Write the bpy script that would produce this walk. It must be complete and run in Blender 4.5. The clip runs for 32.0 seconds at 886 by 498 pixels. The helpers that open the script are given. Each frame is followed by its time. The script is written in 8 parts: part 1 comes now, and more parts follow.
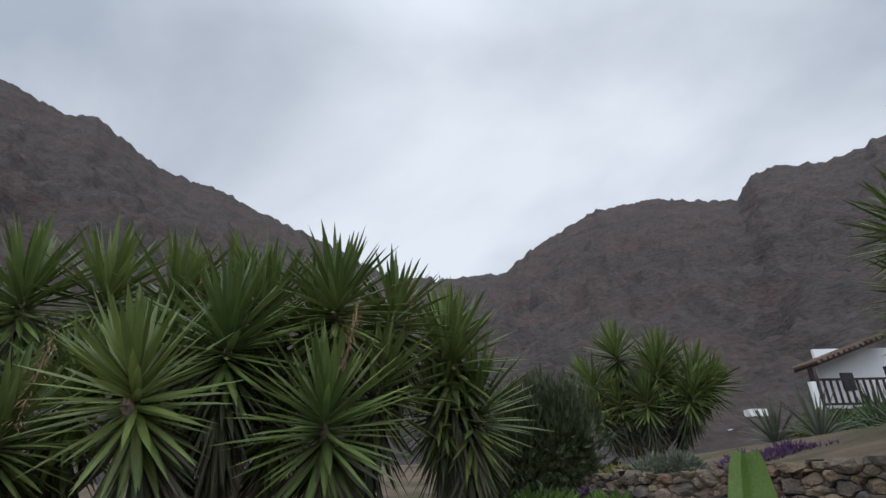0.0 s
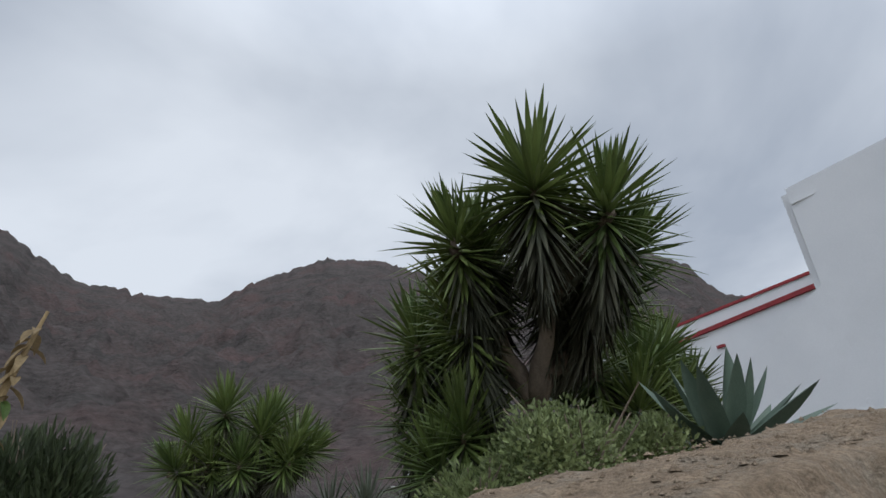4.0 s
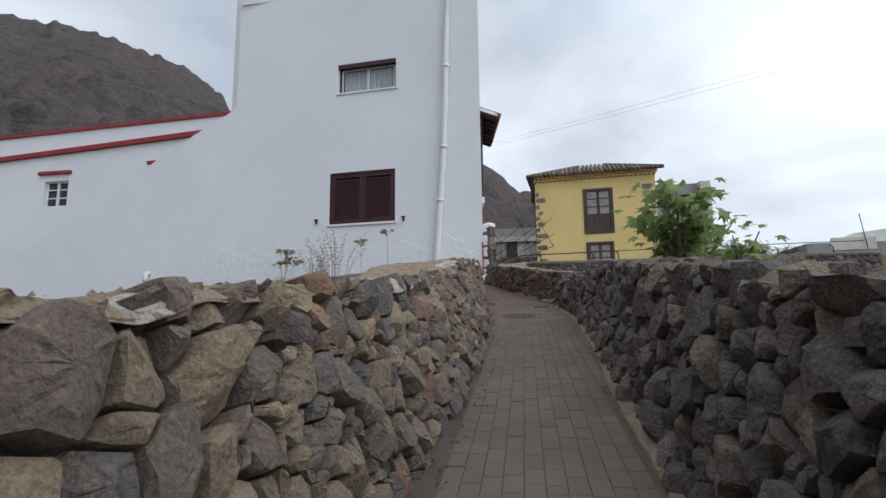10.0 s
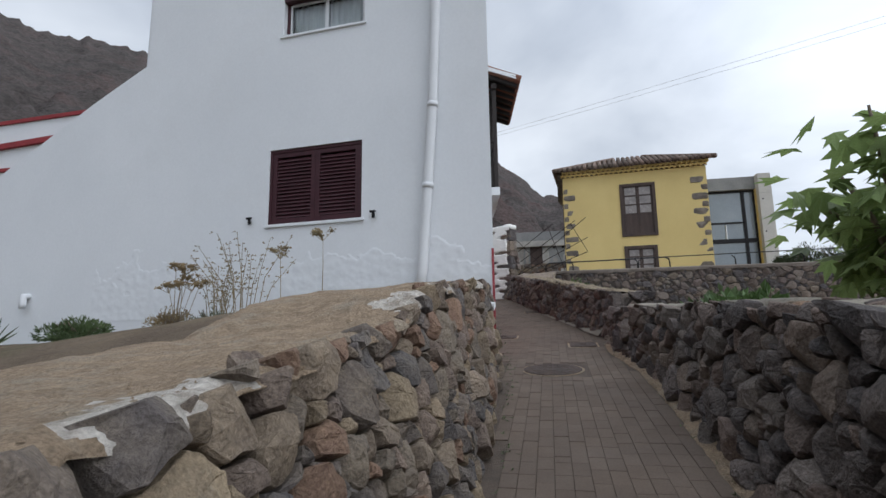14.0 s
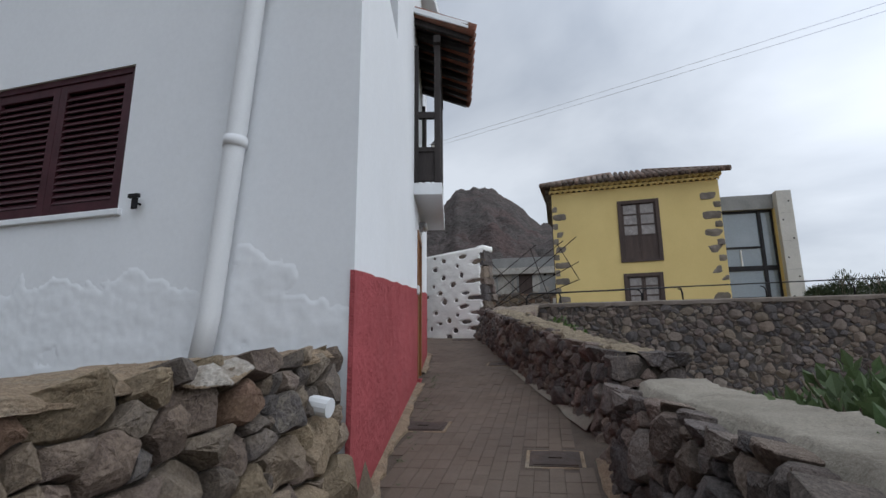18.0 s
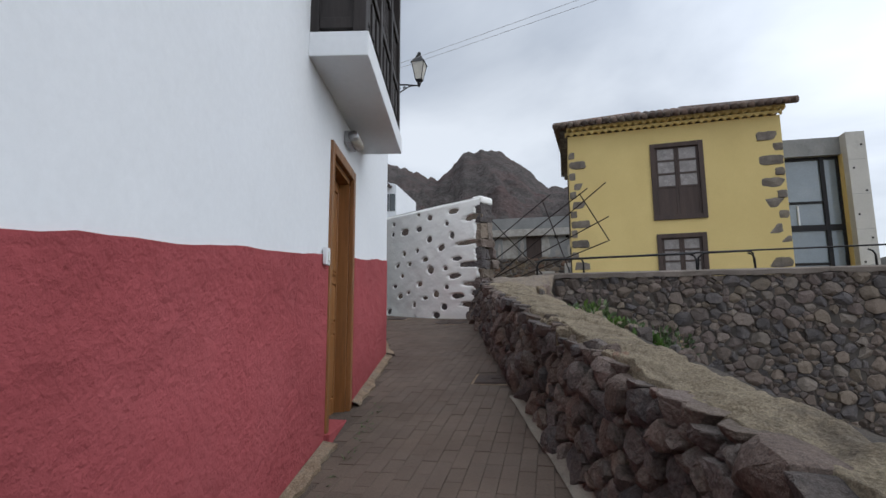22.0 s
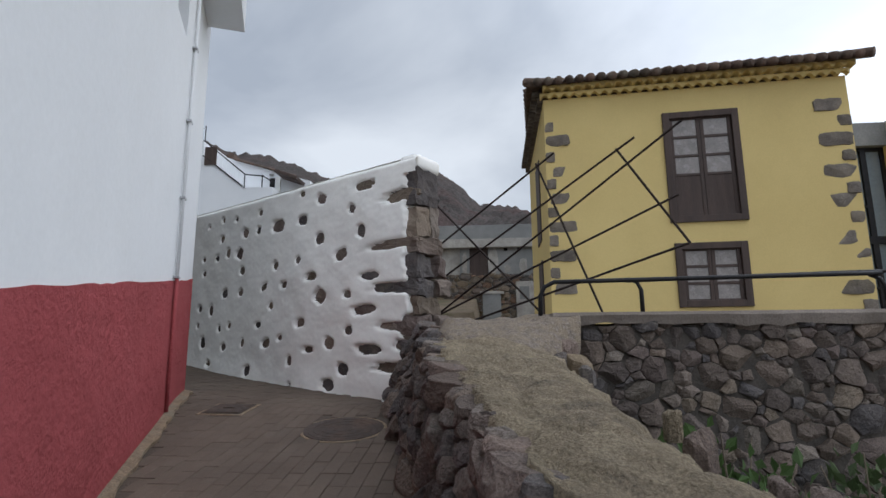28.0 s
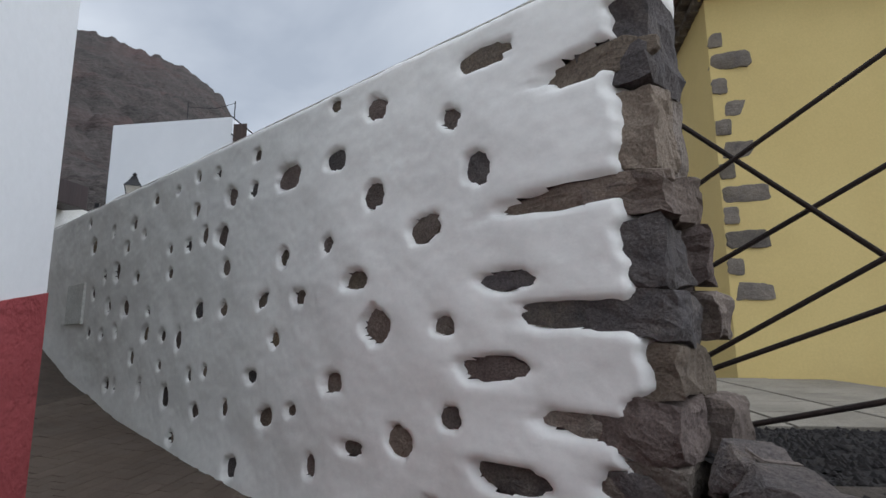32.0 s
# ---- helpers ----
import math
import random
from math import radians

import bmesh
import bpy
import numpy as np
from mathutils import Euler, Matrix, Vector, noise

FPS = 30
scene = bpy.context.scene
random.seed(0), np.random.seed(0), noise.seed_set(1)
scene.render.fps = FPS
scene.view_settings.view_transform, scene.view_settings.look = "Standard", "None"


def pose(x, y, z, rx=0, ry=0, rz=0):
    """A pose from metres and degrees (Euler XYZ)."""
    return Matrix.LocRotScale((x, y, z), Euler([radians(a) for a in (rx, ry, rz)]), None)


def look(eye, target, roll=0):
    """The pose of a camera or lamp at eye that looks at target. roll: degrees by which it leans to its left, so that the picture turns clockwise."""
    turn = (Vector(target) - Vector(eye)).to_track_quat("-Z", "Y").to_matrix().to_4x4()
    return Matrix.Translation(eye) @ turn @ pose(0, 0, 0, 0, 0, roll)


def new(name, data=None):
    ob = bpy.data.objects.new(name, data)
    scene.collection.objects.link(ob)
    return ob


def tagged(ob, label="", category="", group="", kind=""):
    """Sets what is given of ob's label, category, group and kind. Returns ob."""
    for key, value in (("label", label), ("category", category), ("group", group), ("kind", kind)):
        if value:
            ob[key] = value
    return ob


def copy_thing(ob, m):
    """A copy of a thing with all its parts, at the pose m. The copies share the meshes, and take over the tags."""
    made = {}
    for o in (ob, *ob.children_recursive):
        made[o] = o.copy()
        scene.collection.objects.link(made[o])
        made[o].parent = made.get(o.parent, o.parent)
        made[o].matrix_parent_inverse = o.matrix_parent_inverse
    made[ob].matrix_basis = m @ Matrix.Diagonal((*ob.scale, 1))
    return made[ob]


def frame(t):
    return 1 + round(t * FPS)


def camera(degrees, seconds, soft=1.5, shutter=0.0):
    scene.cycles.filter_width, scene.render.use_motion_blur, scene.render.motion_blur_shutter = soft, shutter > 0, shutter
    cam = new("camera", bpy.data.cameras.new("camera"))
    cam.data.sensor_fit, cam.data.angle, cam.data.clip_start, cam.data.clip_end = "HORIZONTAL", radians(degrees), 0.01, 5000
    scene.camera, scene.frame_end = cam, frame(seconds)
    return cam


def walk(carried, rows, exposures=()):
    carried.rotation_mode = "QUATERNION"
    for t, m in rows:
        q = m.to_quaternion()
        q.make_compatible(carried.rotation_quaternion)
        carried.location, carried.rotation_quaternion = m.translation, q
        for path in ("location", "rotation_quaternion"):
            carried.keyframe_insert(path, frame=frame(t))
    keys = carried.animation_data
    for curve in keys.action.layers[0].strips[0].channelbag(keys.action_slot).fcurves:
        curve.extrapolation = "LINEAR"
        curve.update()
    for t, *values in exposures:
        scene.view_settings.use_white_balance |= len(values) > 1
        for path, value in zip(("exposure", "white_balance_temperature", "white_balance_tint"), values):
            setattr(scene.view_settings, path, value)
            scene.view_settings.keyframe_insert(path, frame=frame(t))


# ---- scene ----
cam = camera(78.9, 32.0)
METRES, EYE, TILT, LEAN, TURN = 30.0, 1.3, 0.0, 0.0, 0.0
SKY_STRENGTH = 1.05
ROWS = [
    (0.0, 0.0, 0.0, 0.0, 0.46, 23.94, 1.04),
    (0.5, 0.0101, -0.0011, 0.0008, -2.79, 23.97, 1.05),
    (1.0, 0.0206, -0.0006, 0.004, -8.25, 25.8, 1.18),
    (1.5, 0.0285, -0.002, 0.0039, -14.64, 27.55, 1.15),
    (2.0, 0.0361, -0.0062, 0.0059, -18.33, 28.23, 1.18),
    (2.5, 0.0452, -0.0072, 0.0058, -21.5, 28.37, 1.2),
    (4.5, 0.0915, -0.0132, 0.0118, -35.24, 27.76, 1.08),
    (5.0, 0.1029, -0.0126, 0.0124, -41.23, 27.42, 1.0),
    (5.5, 0.116, -0.0142, 0.014, -48.2, 26.38, 1.06),
    (6.0, 0.1283, -0.0142, 0.0153, -53.86, 23.66, 0.96),
    (6.5, 0.1414, -0.0141, 0.0188, -60.74, 22.49, 0.85),
    (7.0, 0.1549, -0.0159, 0.0193, -67.63, 21.27, 0.91),
    (7.5, 0.168, -0.0166, 0.0199, -71.83, 16.95, 0.92),
    (8.0, 0.185, -0.0158, 0.0225, -75.09, 12.56, 0.77),
    (8.5, 0.2014, -0.0186, 0.0238, -78.73, 9.73, 0.82),
    (9.0, 0.2177, -0.0195, 0.0273, -80.25, 9.16, 0.76),
    (9.5, 0.236, -0.0183, 0.0321, -80.78, 8.84, 0.57),
    (10.0, 0.253, -0.0197, 0.0342, -81.23, 8.96, 0.63),
    (10.5, 0.2676, -0.0189, 0.0366, -81.34, 9.07, 0.59),
    (11.0, 0.2841, -0.0159, 0.04, -81.23, 8.98, 0.46),
    (11.5, 0.2991, -0.0146, 0.0409, -80.66, 9.06, 0.51),
    (12.0, 0.315, -0.0147, 0.0451, -79.86, 9.12, 0.64),
    (12.5, 0.3315, -0.0118, 0.0481, -79.19, 9.19, 0.5),
    (13.0, 0.3478, -0.0132, 0.0491, -79.04, 9.19, 0.72),
    (13.5, 0.3644, -0.0152, 0.0527, -78.89, 9.24, 0.83),
    (15.5, 0.4321, -0.0161, 0.0645, -78.27, 11.09, 0.36),
    (16.0, 0.4476, -0.0209, 0.0668, -78.45, 11.4, 0.54),
    (16.5, 0.4624, -0.0246, 0.0693, -78.57, 12.04, 0.58),
    (17.0, 0.4789, -0.0262, 0.0731, -78.69, 12.31, 0.43),
    (17.5, 0.4949, -0.0295, 0.0739, -78.98, 12.58, 0.47),
    (18.0, 0.5092, -0.0301, 0.0758, -79.04, 12.45, 0.4),
    (18.5, 0.5255, -0.0283, 0.0781, -78.95, 11.85, 0.2),
    (19.0, 0.5418, -0.028, 0.0789, -78.88, 11.03, 0.22),
    (19.5, 0.5577, -0.0262, 0.0818, -78.64, 10.18, 0.27),
    (20.0, 0.5745, -0.0236, 0.0849, -78.45, 9.27, 0.12),
    (20.5, 0.5909, -0.0247, 0.0875, -78.55, 8.97, 0.39),
    (21.0, 0.6061, -0.0236, 0.089, -78.39, 8.85, 0.28),
    (21.5, 0.6225, -0.0222, 0.0919, -78.17, 8.75, 0.23),
    (22.0, 0.6394, -0.0231, 0.0947, -78.29, 8.61, 0.3),
    (22.5, 0.6549, -0.0241, 0.0964, -78.83, 8.74, 0.34),
    (23.0, 0.6725, -0.0227, 0.0998, -81.68, 9.17, 0.14),
    (23.5, 0.6898, -0.0191, 0.1019, -84.43, 9.43, -0.01),
    (24.0, 0.7061, -0.0117, 0.1044, -85.5, 9.52, -0.16),
    (24.5, 0.7214, -0.0075, 0.107, -86.58, 9.83, -0.11),
    (26.5, 0.7892, -0.0035, 0.1166, -87.36, 9.73, 0.38),
    (27.0, 0.8056, 0.0002, 0.1191, -86.86, 9.91, 0.32),
    (27.5, 0.8222, 0.0037, 0.1196, -86.5, 10.23, 0.31),
    (28.0, 0.8397, 0.0048, 0.1225, -85.57, 10.18, 0.43),
    (28.5, 0.8586, 0.0083, 0.124, -84.82, 10.04, 0.37),
    (29.0, 0.8759, 0.0083, 0.1273, -84.66, 9.86, 0.54),
    (29.5, 0.892, 0.011, 0.129, -84.15, 9.94, 0.45),
    (30.0, 0.9098, 0.0159, 0.1316, -83.86, 9.72, 0.31),
    (30.5, 0.9268, 0.0225, 0.1337, -83.8, 9.69, 0.21),
    (31.0, 0.9414, 0.0315, 0.1366, -82.85, 9.46, 0.11),
    (31.5, 0.9541, 0.0402, 0.1395, -82.31, 9.48, 0.13),
    (32.0, 0.9693, 0.0479, 0.1419, -81.18, 9.38, 0.25),
]
walk(cam, [(t, pose(0, 0, EYE, TILT, LEAN, TURN) @ pose(METRES * x, METRES * y, METRES * z, 90 + pitch, roll, yaw)) for t, x, y, z, yaw, pitch, roll in ROWS], exposures=((0, 0.0), (3.5, -0.12), (6, 0.02), (9, 0.16), (14, 0.08), (16, -0.10), (18, -0.15), (20.5, -0.05), (24, 0.02), (27, -0.05), (32, 0.05)))

# ---------------------------------------------------------------- world, sun
SUN_AZ, SUN_EL = -104.0, 46.0
world = bpy.data.worlds.new("overcast_sky")
scene.world = world
world.use_nodes = True
wn, wl = world.node_tree.nodes, world.node_tree.links
wn.clear()
sky = wn.new("ShaderNodeTexSky")
sky.sky_type, sky.sun_disc = "NISHITA", False
sky.sun_elevation, sky.sun_rotation = radians(SUN_EL), radians(90 - SUN_AZ)
sky.air_density, sky.dust_density = 1.0, 2.0
tc = wn.new("ShaderNodeTexCoord")
sep = wn.new("ShaderNodeSeparateXYZ")
wl.new(tc.outputs["Generated"], sep.inputs[0])
# clouds spread on a flat layer overhead
up = wn.new("ShaderNodeMath"); up.operation = "MAXIMUM"; up.inputs[1].default_value = 0.0
wl.new(sep.outputs["Z"], up.inputs[0])
den = wn.new("ShaderNodeMath"); den.operation = "ADD"; den.inputs[1].default_value = 0.32
wl.new(up.outputs[0], den.inputs[0])
flat = wn.new("ShaderNodeVectorMath"); flat.operation = "DIVIDE"
comb = wn.new("ShaderNodeCombineXYZ")
for i in range(3):
    wl.new(den.outputs[0], comb.inputs[i])
wl.new(tc.outputs["Generated"], flat.inputs[0]); wl.new(comb.outputs[0], flat.inputs[1])
cloud = wn.new("ShaderNodeTexNoise"); cloud.inputs["Scale"].default_value = 1.25
cloud.inputs["Detail"].default_value = 6.0; cloud.inputs["Roughness"].default_value = 0.5; cloud.inputs["Distortion"].default_value = 0.3
wl.new(flat.outputs[0], cloud.inputs["Vector"])
ramp = wn.new("ShaderNodeValToRGB")
ramp.color_ramp.elements[0].position, ramp.color_ramp.elements[0].color = 0.36, (0.42, 0.475, 0.565, 1)
ramp.color_ramp.elements[1].position, ramp.color_ramp.elements[1].color = 0.68, (0.79, 0.85, 0.935, 1)
wl.new(cloud.outputs["Fac"], ramp.inputs[0])
# the veiled sun's glow: the sky brightens towards it
sd = Vector((math.cos(radians(SUN_EL)) * math.cos(radians(SUN_AZ)), math.cos(radians(SUN_EL)) * math.sin(radians(SUN_AZ)), math.sin(radians(SUN_EL))))
dot = wn.new("ShaderNodeVectorMath"); dot.operation = "DOT_PRODUCT"; dot.inputs[1].default_value = sd
wl.new(tc.outputs["Generated"], dot.inputs[0])
glow = wn.new("ShaderNodeMapRange"); glow.inputs[1].default_value, glow.inputs[2].default_value = 0.10, 1.0
glow.inputs[3].default_value, glow.inputs[4].default_value = 0.0, 1.3
glow.interpolation_type = "SMOOTHSTEP"
wl.new(dot.outputs["Value"], glow.inputs[0])
zen = wn.new("ShaderNodeMapRange"); zen.inputs[1].default_value, zen.inputs[2].default_value = 0.70, 1.0
zen.inputs[3].default_value, zen.inputs[4].default_value = 1.0, 1.9
wl.new(sep.outputs["Z"], zen.inputs[0])
gain = wn.new("ShaderNodeMath"); gain.operation = "ADD"
wl.new(zen.outputs[0], gain.inputs[0]); wl.new(glow.outputs[0], gain.inputs[1])
lit = wn.new("ShaderNodeVectorMath"); lit.operation = "SCALE"
wl.new(ramp.outputs[0], lit.inputs[0]); wl.new(gain.outputs[0], lit.inputs["Scale"])
skyc = wn.new("ShaderNodeVectorMath"); skyc.operation = "SCALE"; skyc.inputs["Scale"].default_value = 0.10
wl.new(sky.outputs[0], skyc.inputs[0])
both = wn.new("ShaderNodeMix"); both.data_type = "RGBA"; both.inputs[0].default_value = 0.9
wl.new(skyc.outputs[0], both.inputs[6]); wl.new(lit.outputs[0], both.inputs[7])
bg = wn.new("ShaderNodeBackground"); bg.inputs["Strength"].default_value = SKY_STRENGTH
wl.new(both.outputs[2], bg.inputs["Color"])
wout = wn.new("ShaderNodeOutputWorld")
wl.new(bg.outputs[0], wout.inputs[0])

lamp = bpy.data.lights.new("sun", "SUN")
lamp.energy, lamp.angle, lamp.color = 0.38, radians(50), (1.0, 0.97, 0.93)
sun = new("sun", lamp)
sun.matrix_basis = look(sd * 100, (0, 0, 0))


# ---------------------------------------------------------------- materials
def mat(name, a, b, scale=3.0, rough=0.85, bump=0.3, bscale=30.0, metal=0.0, third=None, spread=(0.35, 0.65), rand=None, coarse=0.0, vary=0.0, isle=False, bdist=0.02, stretch=None, spec=0.3, grain=0.25, stain=(0.50, 0.66), own=0.72):
    """A two-scale procedural surface. a, b: its colours; third: stains; rand: colours that pieces draw from; coarse: large relief; vary: brightness by piece."""
    m = bpy.data.materials.new(name)
    m.use_nodes = True
    n, l = m.node_tree.nodes, m.node_tree.links
    p = n["Principled BSDF"]
    geo = n.new("ShaderNodeNewGeometry")
    vec = geo.outputs["Position"]
    if stretch:
        st = n.new("ShaderNodeVectorMath"); st.operation = "MULTIPLY"; st.inputs[1].default_value = stretch
        l.new(vec, st.inputs[0]); vec = st.outputs[0]
    def tex(s, d=6.0, r=0.6):
        t = n.new("ShaderNodeTexNoise")
        t.inputs["Scale"].default_value, t.inputs["Detail"].default_value, t.inputs["Roughness"].default_value = s, d, r
        l.new(vec, t.inputs["Vector"])
        return t.outputs["Fac"]
    def blend(f, x, y, how="MIX"):
        q = n.new("ShaderNodeMix"); q.data_type = "RGBA"; q.blend_type = how
        for s, v in ((q.inputs[0], f), (q.inputs[6], x), (q.inputs[7], y)):
            if isinstance(v, bpy.types.NodeSocket):
                l.new(v, s)
            else:
                s.default_value = v if isinstance(v, float) else (*v, 1)
        return q.outputs[2]
    def edge(f, lo, hi, o0=0.0, o1=1.0):
        q = n.new("ShaderNodeMapRange")
        for i, v in enumerate((lo, hi, o0, o1)):
            q.inputs[i + 1].default_value = v
        l.new(f, q.inputs[0])
        return q.outputs[0]
    col = blend(edge(tex(scale), *spread), a, b)
    rnd = None
    if rand or vary:
        if isle:
            rnd = geo.outputs["Random Per Island"]
        else:
            oi = n.new("ShaderNodeObjectInfo"); rnd = oi.outputs["Random"]
    if rand:
        cr = n.new("ShaderNodeValToRGB"); cr.color_ramp.interpolation = "CONSTANT"
        while len(cr.color_ramp.elements) < len(rand):
            cr.color_ramp.elements.new(0.5)
        for i, c in enumerate(rand):
            cr.color_ramp.elements[i].position, cr.color_ramp.elements[i].color = i / len(rand), (*c, 1)
        l.new(rnd, cr.inputs[0])
        col = blend(own, col, cr.outputs[0])
    if third:
        col = blend(edge(tex(scale * 0.31, 8.0, 0.7), *stain, 0.0, 0.85), col, third)
    # fine grain
    gr = edge(tex(bscale * 1.7, 4.0, 0.7), 0.25, 0.75, 1 - grain, 1 + grain * 0.9)
    gv = n.new("ShaderNodeVectorMath"); gv.operation = "SCALE"
    l.new(col, gv.inputs[0]); l.new(gr, gv.inputs["Scale"])
    col = gv.outputs[0]
    if vary:
        wob = n.new("ShaderNodeTexWhiteNoise"); wob.noise_dimensions = "1D"
        l.new(rnd, wob.inputs["W"])
        vv = n.new("ShaderNodeVectorMath"); vv.operation = "SCALE"
        l.new(col, vv.inputs[0]); l.new(edge(wob.outputs["Value"], 0, 1, 1 - vary, 1 + vary), vv.inputs["Scale"])
        col = vv.outputs[0]
    l.new(col, p.inputs["Base Color"])
    l.new(edge(tex(scale * 2.3), 0.3, 0.7, max(0.05, rough - 0.12), min(1.0, rough + 0.1)), p.inputs["Roughness"])
    p.inputs["Metallic"].default_value = metal
    p.inputs["Specular IOR Level"].default_value = spec
    if bump:
        h = tex(bscale, 8.0, 0.65)
        if coarse:
            ad = n.new("ShaderNodeMath"); ad.operation = "MULTIPLY_ADD"; ad.inputs[1].default_value = coarse
            l.new(tex(bscale * 0.16, 5.0, 0.55), ad.inputs[0]); l.new(h, ad.inputs[2]); h = ad.outputs[0]
        bp = n.new("ShaderNodeBump"); bp.inputs["Strength"].default_value, bp.inputs["Distance"].default_value = bump, bdist
        l.new(h, bp.inputs["Height"]); l.new(bp.outputs[0], p.inputs["Normal"])
    return m


def leafy(name, a, b, rough=0.5, through_light=0.25, scale=1.2):
    """Leaves: colour by leaf, some light let through."""
    m = mat(name, a, b, scale, rough, 0.15, 60, vary=0.35, isle=True, spec=0.35)
    n, l = m.node_tree.nodes, m.node_tree.links
    p = n["Principled BSDF"]
    tr = n.new("ShaderNodeBsdfTranslucent")
    l.new(p.inputs["Base Color"].links[0].from_socket, tr.inputs["Color"])
    mx = n.new("ShaderNodeMixShader"); mx.inputs[0].default_value = through_light
    l.new(p.outputs[0], mx.inputs[1]); l.new(tr.outputs[0], mx.inputs[2])
    l.new(mx.outputs[0], n["Material Output"].inputs["Surface"])
    return m


white = mat("white_limewash", (0.775, 0.79, 0.805), (0.73, 0.747, 0.765), 0.5, 0.9, 0.12, 14, third=(0.71, 0.722, 0.73), coarse=0.8, bdist=0.008, spec=0.15, grain=0.03)
limewash = mat("thick_limewash", (0.885, 0.87, 0.83), (0.84, 0.825, 0.79), 0.8, 0.9, 0.18, 16, third=(0.77, 0.76, 0.73), coarse=1.2, bdist=0.010, spec=0.15, grain=0.04)
red = mat("red_plaster", (0.375, 0.083, 0.090), (0.315, 0.070, 0.075), 1.0, 0.9, 0.75, 24, third=(0.39, 0.098, 0.105), coarse=2.6, bdist=0.03, spec=0.12, grain=0.07)
red_trim = mat("red_painted_coping", (0.33, 0.05, 0.055), (0.26, 0.04, 0.045), 3, 0.8, 0.3, 30)
yellow = mat("yellow_render", (0.73, 0.565, 0.245), (0.68, 0.52, 0.22), 0.6, 0.92, 0.25, 22, third=(0.65, 0.495, 0.22), coarse=1.0, bdist=0.008, spec=0.12, grain=0.06)
cream = mat("pale_wash", (0.78, 0.78, 0.75), (0.70, 0.70, 0.66), 1.0, 0.9, 0.3, 18, third=(0.55, 0.54, 0.49))
STONES = [(0.210, 0.160, 0.113), (0.097, 0.090, 0.092), (0.268, 0.200, 0.128), (0.137, 0.111, 0.095), (0.173, 0.129, 0.108), (0.284, 0.216, 0.137), (0.070, 0.070, 0.078), (0.210, 0.153, 0.124), (0.121, 0.105, 0.100), (0.242, 0.187, 0.139), (0.226, 0.126, 0.082), (0.179, 0.145, 0.112)]
stone = mat("mixed_rubble_stone", (0.22, 0.175, 0.125), (0.09, 0.076, 0.068), 9.0, 0.93, 0.9, 46, third=(0.25, 0.215, 0.165), rand=STONES, vary=0.22, stain=(0.58, 0.72), coarse=0.9, bdist=0.022, spec=0.2, grain=0.45, own=0.58)
DARKS = [(0.125, 0.105, 0.095), (0.175, 0.133, 0.112), (0.098, 0.090, 0.090), (0.20, 0.145, 0.118), (0.14, 0.118, 0.108), (0.20, 0.168, 0.145), (0.11, 0.097, 0.094), (0.24, 0.185, 0.145)]
lava = mat("dark_lava_stone", (0.165, 0.13, 0.112), (0.062, 0.054, 0.052), 10.0, 0.95, 1.0, 42, third=(0.20, 0.16, 0.13), rand=DARKS, vary=0.25, stain=(0.58, 0.72), coarse=1.2, bdist=0.03, spec=0.2, grain=0.5, own=0.58)
TERR = [(0.145, 0.113, 0.10), (0.20, 0.15, 0.122), (0.098, 0.090, 0.096), (0.25, 0.19, 0.148), (0.15, 0.118, 0.107), (0.23, 0.182, 0.152), (0.19, 0.142, 0.127), (0.108, 0.098, 0.10), (0.27, 0.225, 0.188), (0.165, 0.126, 0.105), (0.25, 0.195, 0.145), (0.115, 0.103, 0.105)]
basalt = mat("grey_basalt_rubble", (0.16, 0.135, 0.115), (0.075, 0.067, 0.065), 9.0, 0.93, 0.9, 46, third=(0.19, 0.16, 0.135), rand=TERR, vary=0.22, stain=(0.58, 0.72), coarse=0.8, bdist=0.018, spec=0.2, grain=0.45, own=0.6)
gap = mat("earth_between_stones", (0.075, 0.06, 0.048), (0.045, 0.037, 0.031), 8, 0.97, 0.8, 40)
mortar = mat("grey_lime_mortar", (0.105, 0.09, 0.078), (0.062, 0.054, 0.048), 5, 0.95, 0.8, 35, coarse=1.0)
cement = mat("weathered_cement_cap", (0.335, 0.25, 0.170), (0.225, 0.166, 0.113), 11.0, 0.95, 1.0, 44, third=(0.28, 0.24, 0.185), coarse=1.2, bdist=0.03, spec=0.2, grain=0.45)
cement_pale = mat("pale_cement_cap", (0.27, 0.243, 0.20), (0.20, 0.178, 0.145), 1.6, 0.95, 0.8, 40, third=(0.155, 0.135, 0.11), coarse=1.5, bdist=0.015, spec=0.2)
coping_mat = mat("pinkish_cement_coping", (0.255, 0.215, 0.185), (0.19, 0.16, 0.138), 2.2, 0.95, 0.8, 40, third=(0.15, 0.125, 0.105), coarse=1.5, bdist=0.015, spec=0.2)
cap_grey = mat("straw_cement_crust", (0.335, 0.272, 0.188), (0.225, 0.178, 0.122), 7.0, 0.95, 1.0, 48, third=(0.16, 0.128, 0.096), stain=(0.54, 0.66), coarse=2.2, bdist=0.05, spec=0.2, grain=0.55)
speckle = mat("speckled_cement_crust", (0.305, 0.252, 0.212), (0.115, 0.092, 0.078), 38.0, 0.95, 1.0, 48, third=(0.25, 0.20, 0.145), stain=(0.42, 0.56), coarse=1.6, bdist=0.03, spec=0.2, grain=0.55)
lava_grit = mat("black_lava_gravel", (0.022, 0.018, 0.017), (0.009, 0.008, 0.008), 40.0, 0.95, 0.5, 45, bdist=0.01, grain=0.5)
